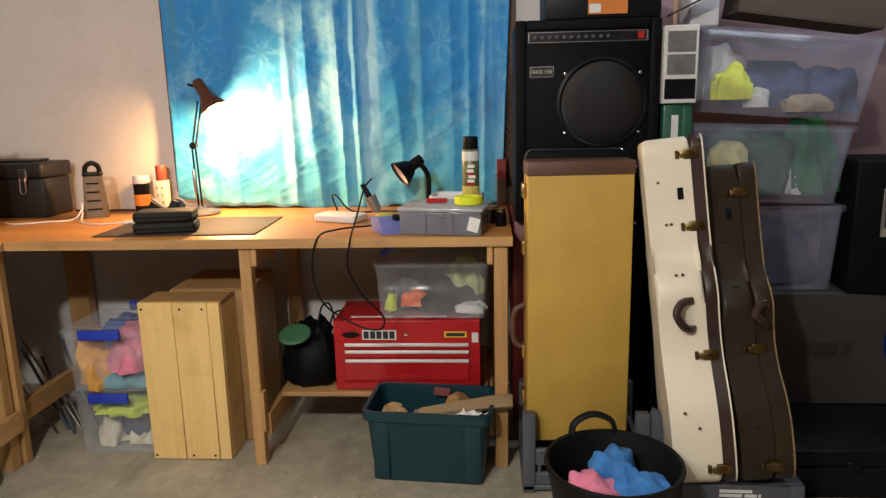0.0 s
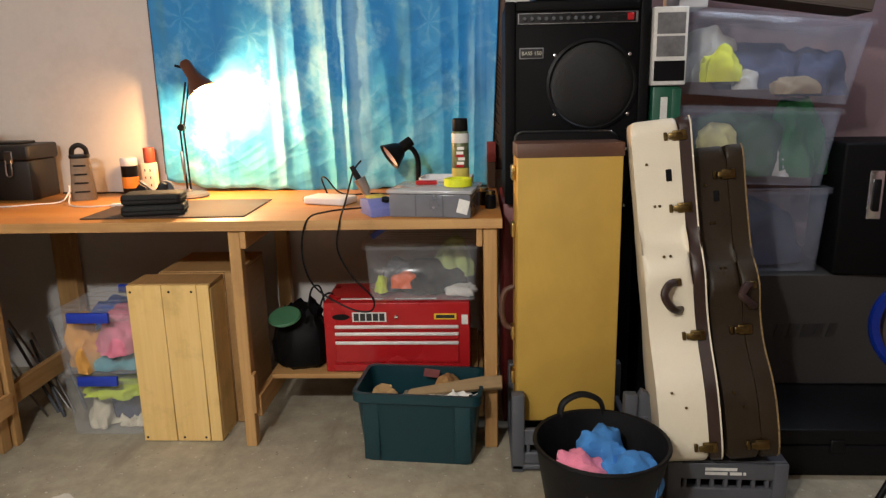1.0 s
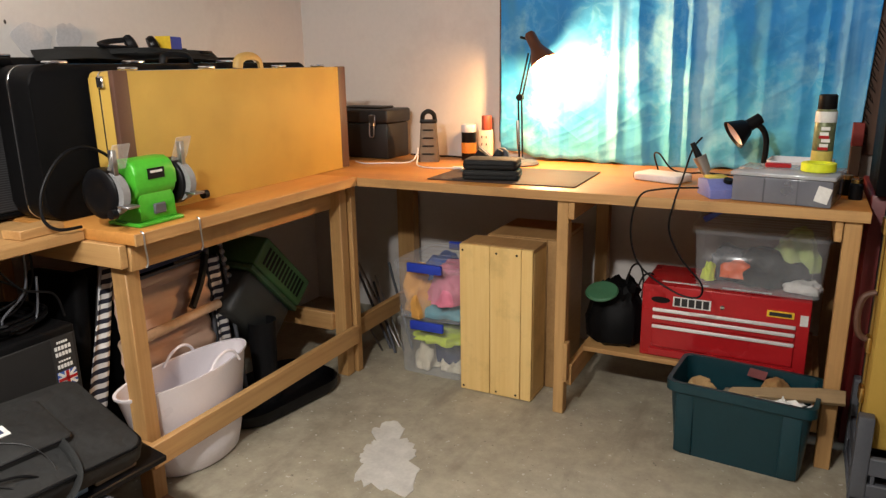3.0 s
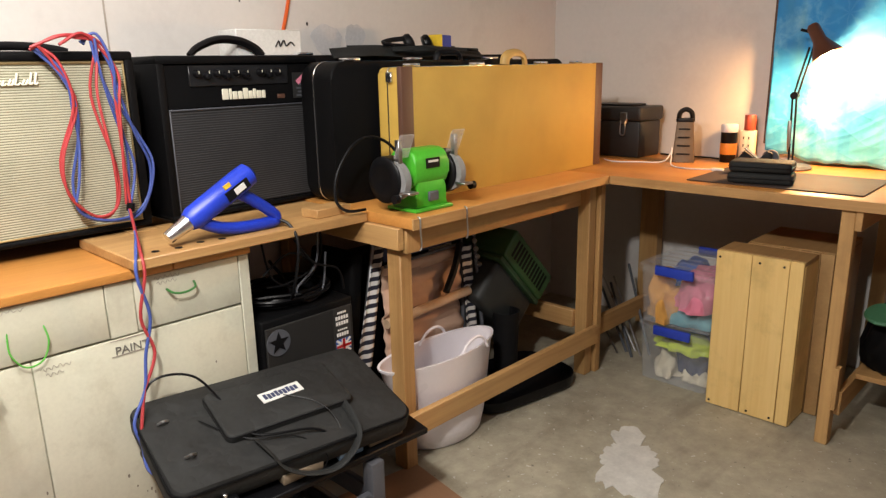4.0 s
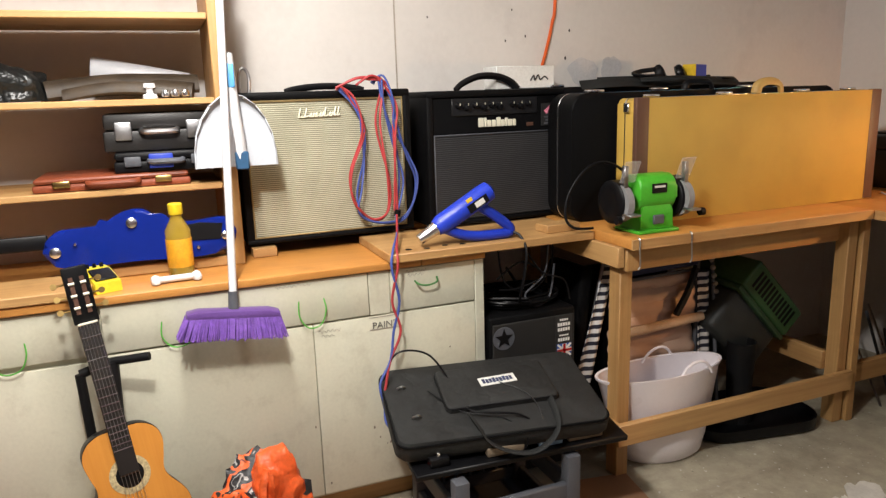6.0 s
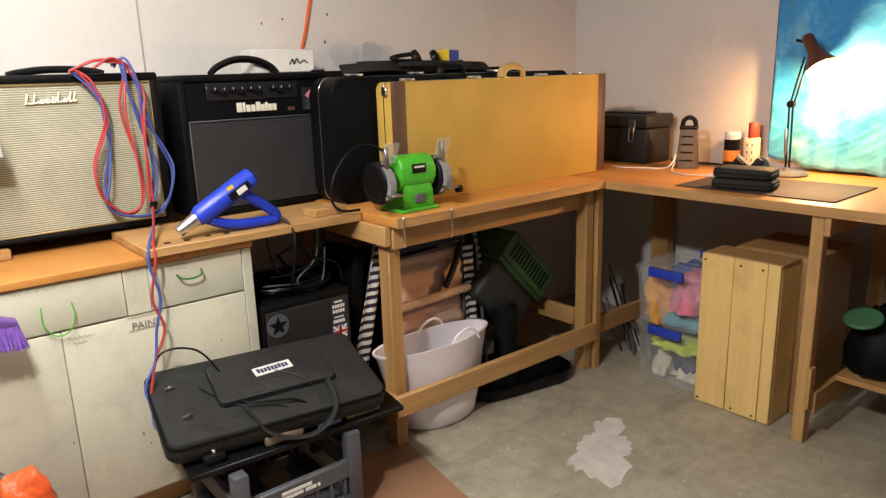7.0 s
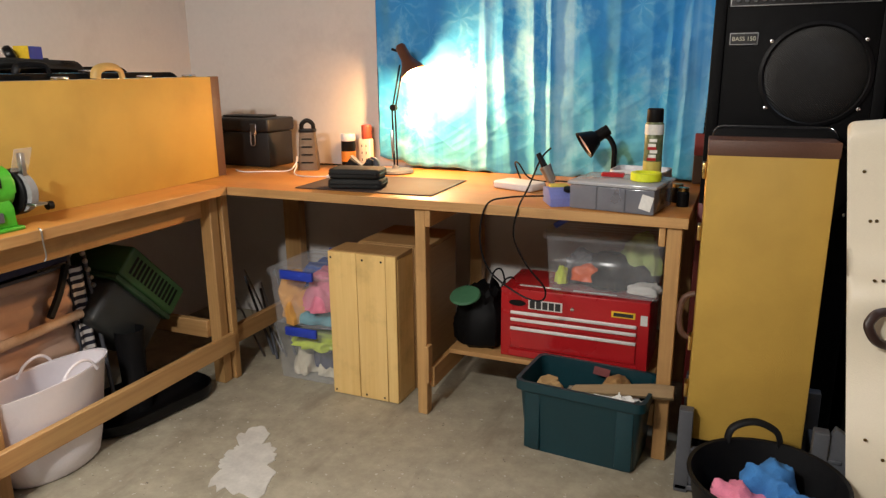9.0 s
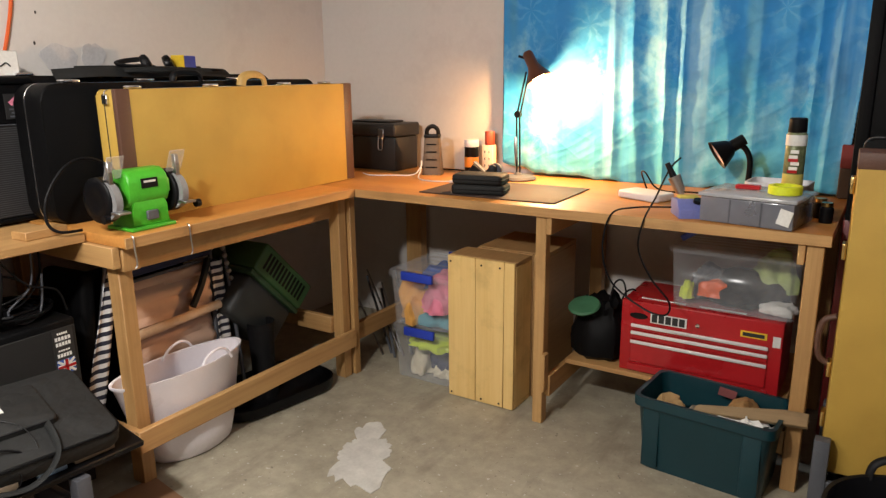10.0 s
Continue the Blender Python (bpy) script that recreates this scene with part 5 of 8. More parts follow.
# desk lamp, lit
lx, ly, lz = 0.765, 4.30, bz(0.76) + 0.001
dl = thing("desk_lamp", (lx, ly, lz), "chrome and brown jointed desk lamp, switched on", "lamp")
bm = bmesh.new()
lathe(bm, [(0.085, 0), (0.088, 0.006), (0.08, 0.016), (0.02, 0.022), (0.012, 0.035)], 32)
part("base", bm, GREYP, dl)
for k, (p, q_) in enumerate((((-0.006, 0, 0.03), (-0.022, 0.02, 0.31)), ((0.010, 0, 0.03), (-0.006, 0.02, 0.31)))):
    bm = bmesh.new()
    rod(bm, p, q_, 0.0045, None, 8)
    part("lower_arm", bm, BLACK, dl)
for p, q_ in (((-0.02, 0.02, 0.30), (0.025, 0.02, 0.50)), ((-0.004, 0.02, 0.30), (0.041, 0.02, 0.50))):
    bm = bmesh.new()
    rod(bm, p, q_, 0.0045, None, 8)
    part("upper_arm", bm, BLACK, dl)
bm = bmesh.new()
lathe(bm, [(0.016, -0.012), (0.016, 0.012)], 16, (-0.013, 0.02, 0.305), (0, 1, 0))
part("elbow", bm, BLACK, dl)
bm = bmesh.new()
tube(bm, [(-0.012, 0.008, 0.07), (-0.016, 0.004, 0.15), (-0.02, 0.012, 0.2)], 0.008, 8)
part("spring", bm, STEEL, dl)
BROWNM = paint("brown_enamel", (0.10, 0.035, 0.018), 0.35)
bm = bmesh.new()
ax = Vector((0.52, -0.10, -0.85)).normalized()
neck = Vector((0.035, 0.02, 0.57))
lathe(bm, [(0.018, -0.02), (0.024, -0.01), (0.026, 0.05), (0.034, 0.07), (0.062, 0.125), (0.064, 0.13), (0.060, 0.127), (0.031, 0.072), (0.022, 0.05)], 28, neck, ax, cap=False)
part("shade", bm, BROWNM, dl, "brown enamel lamp shade")
bm = bmesh.new()
rod(bm, neck - Vector((0.05, 0, 0.0)), neck + ax * 0.02, 0.006, None, 8)
part("switch", bm, BLACK, dl)
bm = bmesh.new()
lathe(bm, [(0.013, 0.05), (0.014, 0.075), (0.027, 0.107), (0.029, 0.125), (0.022, 0.143), (0.004, 0.15)], 20, neck, ax)
BULB, nt_, p_ = material("lit_bulb")
p_.inputs["Emission Color"].default_value, p_.inputs["Emission Strength"].default_value = (1.0, 0.72, 0.42, 1), 60
part("bulb", bm, BULB, dl, "lit warm bulb").visible_shadow = False
tip = Vector((lx, ly, lz)) + neck + ax * 0.166
lamp("desk_lamp_bulb", "POINT", tip, tip + ax, DESK_W, (1.0, 0.50, 0.185), 0.028)

mt = tagged(part("desk_mat", box(bmesh.new(), -0.31, 0.31, -0.205, 0.205, 0, 0.004, 0.001), paint("brown_mat", (0.05, 0.03, 0.024), 0.7, vary=0.25)), "dark brown rubber mat lying on the bench", "mat")
mt.matrix_world = pose(0.87, 3.965, bz(0.87) + 0.0012, 0, 0, 1.5)
for k, (z, rz, lab) in enumerate(((0, -14, "black zipped pouch lying on a mat"), (0.042, -10, "black zipped pouch stacked on another"))):
    pz = thing("zip_pouch", (0.815, 3.85, bz(0.82) + 0.006 + z), lab, "pouch", -rz, "pouches")
    bm = bmesh.new()
    slab(bm, rounded(0.23 - k * 0.01, 0.13, 0.02, 4), 0.04, Matrix.Identity(4), 0.012, 3)
    part("case", bm, FABRIC, pz)
    bm = bmesh.new()
    slab(bm, rounded(0.234 - k * 0.01, 0.134, 0.02, 4), 0.004, Matrix.Translation((0, 0, 0.018)), 0.001, 1)
    part("zip", bm, BLACK, pz)
td = thing("tape_dispenser", (0.70, 4.06, bz(0.7) + 0.001), "black desk tape dispenser with grey top", "tape dispenser", 12)
slab(bm := bmesh.new(), [(-0.075, 0), (0.075, 0), (0.075, 0.09), (0.055, 0.1), (0.02, 0.055), (-0.03, 0.1), (-0.06, 0.06), (-0.075, 0.03)], 0.06, Matrix.Translation((0, 0.03, 0)) @ Matrix.Rotation(radians(90), 4, "X"), 0.004, 2)
part("body", bm, BLACK, td)
bm = bmesh.new()
lathe(bm, [(0.03, -0.012), (0.032, -0.01), (0.032, 0.01), (0.03, 0.012)], 24, (0.065, 0.0, 0.07), (0, 1, 0))
part("tape_roll", bm, GREYP, td)
part("grey_plate", box(bmesh.new(), -0.035, 0.035, -0.02, 0.02, 0, 0.004, 0.001, 1, pose(-0.008, 0, 0.082, 0, 40, 0)), GREYP, td)

wd = thing("white_gadget", (1.45, 4.07, bz(1.45) + 0.001), "white plastic device lying on the bench", "gadget", -22)
slab(bm := bmesh.new(), rounded(0.20, 0.12, 0.02, 4), 0.03, Matrix.Identity(4), 0.008, 3)
part("case", bm, WHITEP, wd)
part("end_cap", B(-0.107, -0.085, -0.045, 0.045, 0.004, 0.028, 0.005, 2), GREYP, wd)
ss = thing("solder_station", (1.685, 3.80, bz(1.7) + 0.001), "lilac-blue soldering station with sponge and iron", "soldering iron", 28)
slab(bm := bmesh.new(), [(-0.06, 0), (0.06, 0), (0.06, 0.055), (-0.02, 0.062), (-0.06, 0.03)], 0.1, Matrix(((0, 0, 1, -0.05), (1, 0, 0, 0), (0, 1, 0, 0), (0, 0, 0, 1))), 0.004, 2)
part("base", bm, paint("lilac_plastic", (0.17, 0.2, 0.5), 0.45), ss)
part("sponge", B(-0.035, 0.035, 0.0, 0.05, 0.056, 0.068, 0.004), paint("sponge", (0.5, 0.42, 0.08), 0.9), ss, "yellow sponge")
bm = bmesh.new()
rod(bm, (0.0, 0.08, 0.0), (-0.01, 0.09, 0.07), 0.012)
rod(bm, (-0.01, 0.09, 0.07), (-0.035, 0.10, 0.125), 0.018, 0.024)
part("holder", bm, STEEL, ss, "steel coil holder")
bm = bmesh.new()
rod(bm, (-0.035, 0.10, 0.12), (-0.06, 0.11, 0.172), 0.013, 0.009)
part("iron_handle", bm, BLACK, ss)
bm = bmesh.new()
lathe(bm, [(0.016, 0), (0.015, 0.012)], 16, (0.02, -0.03, 0.052), (0, -0.3, 1))
part("dial", bm, BLACK, ss)
cb = thing("iron_cable", (0, 0, 0), "black flex drooping over the bench edge", "cable")
bm = bmesh.new()
tube(bm, [(1.595, 4.0, 1.085), (1.575, 3.93, 1.05), (1.565, 3.80, 0.96), (1.56, 3.69, 0.90), (1.55, 3.675, 0.80), (1.60, 3.67, 0.70), (1.67, 3.67, 0.62), (1.66, 3.67, 0.57), (1.58, 3.675, 0.58), (1.46, 3.675, 0.66), (1.42, 3.675, 0.78), (1.44, 3.69, 0.905), (1.50, 3.76, 0.925), (1.62, 3.82, 0.928)], 0.0035, 7, 8)
part("flex", bm, BLACK, cb)
bm = bmesh.new()
tube(bm, [(1.40, 4.25, 0.92), (1.39, 4.2, 0.99), (1.42, 4.15, 1.0), (1.47, 4.12, 0.95), (1.52, 4.14, 0.93), (1.6, 4.2, 0.925), (1.75, 4.15, 0.925)], 0.0035, 7)
part("flex", bm, BLACK, cb)
gl = thing("gooseneck_lamp", (1.80, 4.22, bz(1.8) + 0.001), "small black gooseneck lamp, switched off", "lamp")
bm = bmesh.new()
lathe(bm, [(0.06, 0), (0.062, 0.012), (0.02, 0.03)], 24)
part("base", bm, BLACK, gl)
bm = bmesh.new()
tube(bm, [(0, 0, 0.02), (0.005, 0, 0.12), (0.0, 0, 0.17), (-0.02, -0.005, 0.205), (-0.045, -0.01, 0.213)], 0.011, 10)
part("gooseneck", bm, BLACK, gl)
hd = Vector((-0.045, -0.01, 0.222))
dn = Vector((-0.78, -0.38, -0.55)).normalized()
bm = bmesh.new()
lathe(bm, [(0.012, -0.03), (0.022, -0.028), (0.024, 0.025), (0.034, 0.035), (0.058, 0.085), (0.060, 0.09), (0.056, 0.086), (0.03, 0.037), (0.018, 0.03)], 28, hd, dn, cap=False)
part("shade", bm, BLACK, gl)
bm = bmesh.new()
lathe(bm, [(0.052, 0.08), (0.02, 0.045), (0.002, 0.044)], 24, hd, dn, cap=False)
part("reflector", bm, paint("pink_white", (0.7, 0.55, 0.5), 0.4), gl, "pale reflector")

og = thing("parts_organiser", (1.90, 3.825, bz(1.9) + 0.001), "clear divided parts box with a white lid", "storage box", -9)
part("tray", B(-0.15, 0.15, -0.115, 0.115, 0, 0.085, 0.006, 2), clear("smoky_plastic", (0.3, 0.31, 0.36), 0.6), og)
for x in (-0.05, 0.05):
    part("divider", B(x - 0.002, x + 0.002, -0.117, 0.112, 0.004, 0.082, 0.0), GREYP, og)
part("contents", B(-0.143, 0.143, -0.108, 0.108, 0.003, 0.06, 0.002), GREYBOX, og, "grey small parts")
part("lid", B(-0.158, 0.158, -0.122, 0.122, 0.086, 0.1, 0.006, 2), clear("milky_plastic", (0.62, 0.64, 0.68), 0.55), og, "milky white lid")
part("paper_label", box(bmesh.new(), -0.02, 0.02, -0.002, 0.002, -0.028, 0.022, 0, 1, pose(0.125, -0.1185, 0.045, 0, 14, 0)), STK_W, og)
tp = thing("tape_roll", (1.985, 3.80, bz(1.97) + 0.103), "neon yellow roll of tape lying flat", "tape")
bm = bmesh.new()
lathe(bm, [(0.05, 0), (0.052, 0.002), (0.052, 0.026), (0.05, 0.028), (0.036, 0.028), (0.036, 0.0)], 32, cap=False)
part("roll", bm, paint("neon_tape", (0.75, 0.85, 0.03), 0.5), tp)
tagged(part("marker_case", B(1.825, 1.905, 3.83, 3.86, bz(1.85) + 0.103, bz(1.85) + 0.118, 0.003), RED), "slim red plastic case on a parts box", "case")
sc = thing("spray_can", (1.992, 3.90, bz(2) + 0.103), "aerosol can with black cap and printed label", "spray can")
for nm, prof, m_ in (("body", [(0.029, 0), (0.032, 0.004), (0.032, 0.185), (0.026, 0.195)], paint("can_print", (0.17, 0.20, 0.10), 0.35, 0.2, vary=0.6, big=40)), ("cap", [(0.027, 0.192), (0.029, 0.195), (0.028, 0.236), (0.024, 0.24)], BLACK), ("white_band", [(0.0325, 0.15), (0.0327, 0.151), (0.0327, 0.184), (0.0325, 0.185)], STK_W), ("yellow_band", [(0.0325, 0.02), (0.0327, 0.021), (0.0327, 0.055), (0.0325, 0.056)], paint("can_band", (0.5, 0.42, 0.1), 0.4))):
    bm = bmesh.new()
    lathe(bm, prof, 28, cap=nm in ("body", "cap"))
    part(nm, bm, m_, sc)
bm = bmesh.new()
for k, (z, a0) in enumerate(((0.125, -0.011), (0.108, -0.014), (0.086, -0.008), (0.07, -0.012))):
    box(bm, a0, a0 + 0.026, -0.0345, -0.0315, z, z + 0.011, 0)
part("print_bar", bm, STK_W, sc, "white print")
for z in (0.098, 0.060):
    part("red_bar", B(-0.016, 0.014, -0.0342, -0.0312, z, z + 0.010, 0), RED, sc)
wt = thing("plastic_tray", (1.93, 4.10, bz(1.93) + 0.001), "white plastic container on the bench", "container", -5)
open_tub(wt, 0.17, 0.12, 0.2, 0.15, 0.1, WHITEP, 0.006, 0.025)
for x, y in ((2.08, 3.98), (2.105, 3.90)):
    j = thing("small_jar", (x, y, bz(x) + 0.001), "small dark glass jar at the bench end", "jar", 0, "small jars")
    bm = bmesh.new()
    lathe(bm, [(0.02, 0), (0.021, 0.003), (0.021, 0.05), (0.015, 0.056)], 18)
    part("glass", bm, BLACK, j)
    bm = bmesh.new()
    lathe(bm, [(0.018, 0.055), (0.018, 0.068)], 18)
    part("lid", bm, BRASS, j)
rs_ = thing("carton", (2.12, 4.43, bz(2.12) + 0.001), "small red and brown carton standing by the curtain", "carton")
part("shell", B(-0.02, 0.02, 0, 0.05, 0, 0.12, 0.003), CARD, rs_)
part("red_panel", B(-0.0205, 0.0205, -0.001, 0.051, 0.12, 0.21, 0.002), paint("dull_red_card", (0.2, 0.02, 0.015), 0.6), rs_)
wc = thing("white_cable", (0, 0, 0), "white charging lead lying on the bench", "cable")
bm = bmesh.new()
tube(bm, [(-0.02, 4.10, 0.911), (0.06, 4.06, 0.91), (0.16, 4.1, 0.911), (0.25, 4.16, 0.912), (0.268, 4.2, 0.945), (0.275, 4.2, 0.975), (0.29, 4.17, 0.935), (0.34, 4.08, 0.911), (0.44, 4.03, 0.911), (0.54, 4.05, 0.913)], 0.0032, 7, 8)
part("lead", bm, WHITEP, wc)
part("plug", B(0.535, 0.585, 4.042, 4.062, 0.907, 0.92, 0.004, 2), WHITEP, wc)
bm = bmesh.new()
tube(bm, [(0.1, 4.44, 0.911), (0.25, 4.42, 0.911), (0.36, 4.43, 0.911), (0.5, 4.37, 0.911), (0.6, 4.36, 0.911), (0.7, 4.4, 0.911)], 0.004, 7)
tagged(part("lamp_cable", bm, BLACK), "black mains flex along the back of the bench", "cable")

# ---- under the rear bench ----
sk = thing("black_sack", (1.31, 4.02, 0.232), "black drawstring bag with a green lid on top", "bag")
bm = bmesh.new()
rows = []
for z, r in ((0, 0.10), (0.02, 0.125), (0.09, 0.13), (0.16, 0.108), (0.20, 0.082), (0.23, 0.088), (0.25, 0.065)):
    rows.append([(r * math.cos(a) * (1 + 0.28 * noise.noise(Vector((math.cos(a) * 2, math.sin(a) * 2, z * 8)))), r * 0.85 * math.sin(a) * (1 + 0.25 * noise.noise(Vector((math.cos(a) * 3, math.sin(a) * 3, z * 9 + 4)))), z + 0.05 * noise.noise(Vector((math.cos(a) * 3, math.sin(a) * 3, 7))) * (z > 0.18)) for a in [2 * math.pi * i / 28 for i in range(28)]])
r_ = shell(bm, rows, True)
bm.faces.new(list(reversed(r_[0])))
bm.faces.new(r_[-1])
part("sack", bm, VINYL, sk)
bm = bmesh.new()
lathe(bm, [(0.064, 0), (0.067, 0.006), (0.062, 0.014), (0.03, 0.017), (0.01, 0.014)], 30, (-0.045, -0.09, 0.225), (-0.04, -0.32, 0.95))
part("disc_lid", bm, paint("dull_green_plastic", (0.05, 0.16, 0.08), 0.5), sk, "dull green round lid")
bm = bmesh.new()
for k in (0, 1):
    tube(bm, [(0.03 + k * 0.05, 0.0, 0.24), (0.05 + k * 0.05, 0, 0.32 - k * 0.03), (0.08 + k * 0.05, 0.01, 0.33 - k * 0.03), (0.10 + k * 0.04, 0, 0.27), (0.1 + k * 0.03, -0.02, 0.2)], 0.004, 7)
part("cord", bm, BLACK, sk)
ORANGE = paint("orange_plastic", (0.8, 0.13, 0.02), 0.4)
for lab, m_, x, y, z, w, d, h, s in (("orange plastic toy in a clear box", ORANGE, 1.75, 3.995, 0.565, 0.11, 0.06, 0.06, 61), ("black cable heap in a clear box", VINYL, 1.86, 4.055, 0.539, 0.24, 0.2, 0.13, 62), ("pale green paper in a clear box", dye("pale_green", (0.45, 0.55, 0.2)), 1.95, 4.085, 0.594, 0.15, 0.1, 0.15, 63), ("grey part in a clear box", GREYP, 1.72, 4.105, 0.539, 0.16, 0.16, 0.12, 64), ("lime green tape in a clear box", C_LIME, 1.66, 3.985, 0.549, 0.05, 0.06, 0.07, 65), ("white paper in a clear box", STK_W, 1.99, 3.995, 0.539, 0.12, 0.1, 0.04, 66)):
    lump(lab, m_, (x, y, z), w, d, h, s, 0, "odds_and_ends", "clutter")
hb = tagged(part("screwdriver", box(bmesh.new(), -0.012, 0.012, -0.012, 0.012, -0.06, 0.06, 0.005, 2, pose(0, 0, 0, 0, 55, 0)), BLUEP), "blue plastic tool handle lying on a clear box", "tool")
hb.matrix_world = pose(1.68, 3.96, 0.82)
rd = thing("tripod_legs", (0.02, 4.10, 0), "folded grey metal tripod legs leaning under the bench", "tripod")
for k in range(6):
    bm = bmesh.new()
    rod(bm, (0.16 + 0.025 * k, -0.14 + 0.04 * (k % 3), 0.0), (-0.22 + 0.05 * k, 0.10 + 0.06 * (k % 2), 0.24 + 0.06 * (k % 3)), 0.005 + 0.002 * (k % 2), None, 8)
    part("leg", bm, GREYP if k % 2 else STEEL, rd)

# ---- shelf things ----
def crinkled(name, c, rough, size, depth):
    """Thin coated cloth with sharp creases."""
    m, nt, p = material(name)
    v = coords(nt)
    a = noise_out(nt, v, size, 5, 0.6)
    nt.links.new(ramp(nt, a, [(0.3, tuple(x * 0.6 for x in c)), (0.7, tuple(x * 1.4 for x in c))]), p.inputs["Base Color"])
    ridge = math_(nt, "ABSOLUTE", math_(nt, "SUBTRACT", noise_out(nt, v, size * 0.9, 3, 0.5), 0.5))
    p.inputs["Roughness"].default_value = rough
    bumped(nt, p, ridge, 0.9, depth)
    return m


bs = thing("soft_bag", (-0.37, 0.64, 1.411), "crumpled shiny black nylon bag lying on a shelf", "bag")
part("fabric", cloth(bmesh.new(), 0.3, 0.40, 0.12, (0, 0, 0), 74, 24), crinkled("shiny_black_nylon", (0.008, 0.009, 0.009), 0.32, 16.0, 0.03), bs)
rl = thing("rolled_mats", (-0.38, 1.05, 1.411), "brown rolled leather straps lying on a shelf", "straps")
for k, (a, b, r) in enumerate((((-0.04, -0.22, 0.02), (0.06, 0.22, 0.02), 0.02), ((0.05, -0.2, 0.03), (0.0, 0.24, 0.045), 0.022), ((0.1, -0.15, 0.015), (0.13, 0.2, 0.02), 0.014))):
    bm = bmesh.new()
    tube(bm, [a, ((a[0] + b[0]) / 2, 0, a[2] + 0.02), b], r, 10, 6, 1.7)
    part("strap", bm, paint("dull_brown", (0.045, 0.03, 0.017), 0.6, vary=0.5, big=14), rl)
pr = tagged(part("paper_roll", lathe(bmesh.new(), [(0.040, -0.15), (0.042, -0.145), (0.026, 0.15), (0.022, 0.15)], 20, (0, 0, 0), (0, 1, -0.14)), WHITEP), "white paper roll lying on a shelf", "paper roll")
pr.matrix_world = pose(-0.47, 1.12, 1.488)
cp = thing("tap_fitting", (-0.24, 1.14, 1.411), "white and chrome plumbing fitting on a shelf", "fitting")
bm = bmesh.new()
lathe(bm, [(0.022, 0), (0.02, 0.012), (0.01, 0.015), (0.01, 0.03), (0.018, 0.033), (0.016, 0.045)], 16)
part("white_cap", bm, WHITEP, cp)
for k in range(3):
    bm = bmesh.new()
    lathe(bm, [(0.012, 0), (0.014, 0.01), (0.01, 0.02)], 12, (0.01 * (k % 2), 0.045 + 0.028 * k, 0.004))
    part("chrome_piece", bm, CHROME, cp)


def toolcase(at, w, h, d, label, mat_, latch, silver=True):
    """Front towards +x, long along y."""
    c = thing("tool_case", at, label, "tool case", 0, "tool cases")
    part("lower_shell", B(-d, 0, -w / 2, w / 2, 0, h * 0.55, 0.008, 2), mat_, c)
    part("upper_shell", B(-d, 0.001, -w / 2 + 0.004, w / 2 - 0.004, h * 0.57, h, 0.01, 2), mat_, c)
    for y in (-w * 0.32, w * 0.32):
        part("latch", B(0.001, 0.012, y - 0.024, y + 0.024, h * 0.3, h * 0.78, 0.004, 2), latch, c)
    bm = bmesh.new()
    tube(bm, [(0.0, -w * 0.16, h * 0.55), (0.02, -w * 0.14, h * 0.52), (0.024, 0, h * 0.52), (0.02, w * 0.14, h * 0.52), (0.0, w * 0.16, h * 0.55)], 0.009, 8)
    part("handle", bm, latch if silver else mat_, c)
    return c


toolcase((-0.235, 1.155, 1.254), 0.32, 0.115, 0.28, "black plastic tool case with silver latches", DKPLAST, STEEL)
c = toolcase((-0.225, 1.165, 1.190), 0.30, 0.063, 0.28, "black plastic drill case with a blue latch", BLACK, GREYP)
part("blue_latch", B(0.002, 0.016, -0.05, 0.02, 0.012, 0.056, 0.004, 2), BLUEP, c, "blue plastic latch")
toolcase((-0.215, 1.01, 1.147), 0.44, 0.042, 0.28, "flat brown-red metal tool case on a shelf", paint("rust_red", (0.24, 0.055, 0.022), 0.45, dirt=(0.05, 0.015, 0.01)), BRASS, False).name = "metal_case"
bg = thing("electric_guitar", (-0.235, 0.80, 0.912), "glossy blue electric guitar lying along the worktop", "guitar", 90, "", 84)
o = spline([(-0.005, 0.05, 0), (0.005, 0.085, 0), (0.04, 0.118, 0), (0.10, 0.122, 0), (0.16, 0.128, 0), (0.22, 0.16, 0), (0.28, 0.165, 0), (0.34, 0.125, 0), (0.42, 0.115, 0), (0.52, 0.12, 0), (0.55, 0.08, 0), (0.53, 0.02, 0), (0.42, 0.0, 0), (0.26, 0.006, 0), (0.08, 0.004, 0), (0.02, 0.015, 0)], 4)
slab(bm := bmesh.new(), [(p.x, p.y) for p in reversed(o)], 0.05, Matrix.Identity(4), 0.014, 4)
bmesh.ops.recalc_face_normals(bm, faces=bm.faces)
part("body", bm, paint("deep_blue_gloss", (0.004, 0.018, 0.21), 0.12, vary=0.1, bump=0), bg)
slab(bm := bmesh.new(), [(0.36, 0.055), (0.50, 0.05), (0.51, 0.10), (0.44, 0.108), (0.37, 0.10)], 0.003, Matrix.Translation((0, 0, 0.0505)), 0.001, 1)
part("black_guard", bm, BLACK, bg)
for x, y, r in ((0.03, 0.055, 0.017), (0.085, 0.075, 0.006), (0.245, 0.125, 0.017), (0.43, 0.03, 0.007), (0.515, 0.06, 0.014)):
    bm = bmesh.new()
    lathe(bm, [(r, 0.048), (r * 0.93, 0.058), (r * 0.5, 0.061)], 16, (x, y, 0))
    part("chrome_knob", bm, CHROME, bg)
bm = bmesh.new()
box(bm, -0.52, 0.01, 0.065, 0.11, 0.006, 0.028, 0.006, 2)
part("neck", bm, BLACK, bg)
ol = thing("oil_bottle", (-0.10, 1.172, 0.873), "clear bottle of golden oil with a yellow cap", "bottle")
bm = bmesh.new()
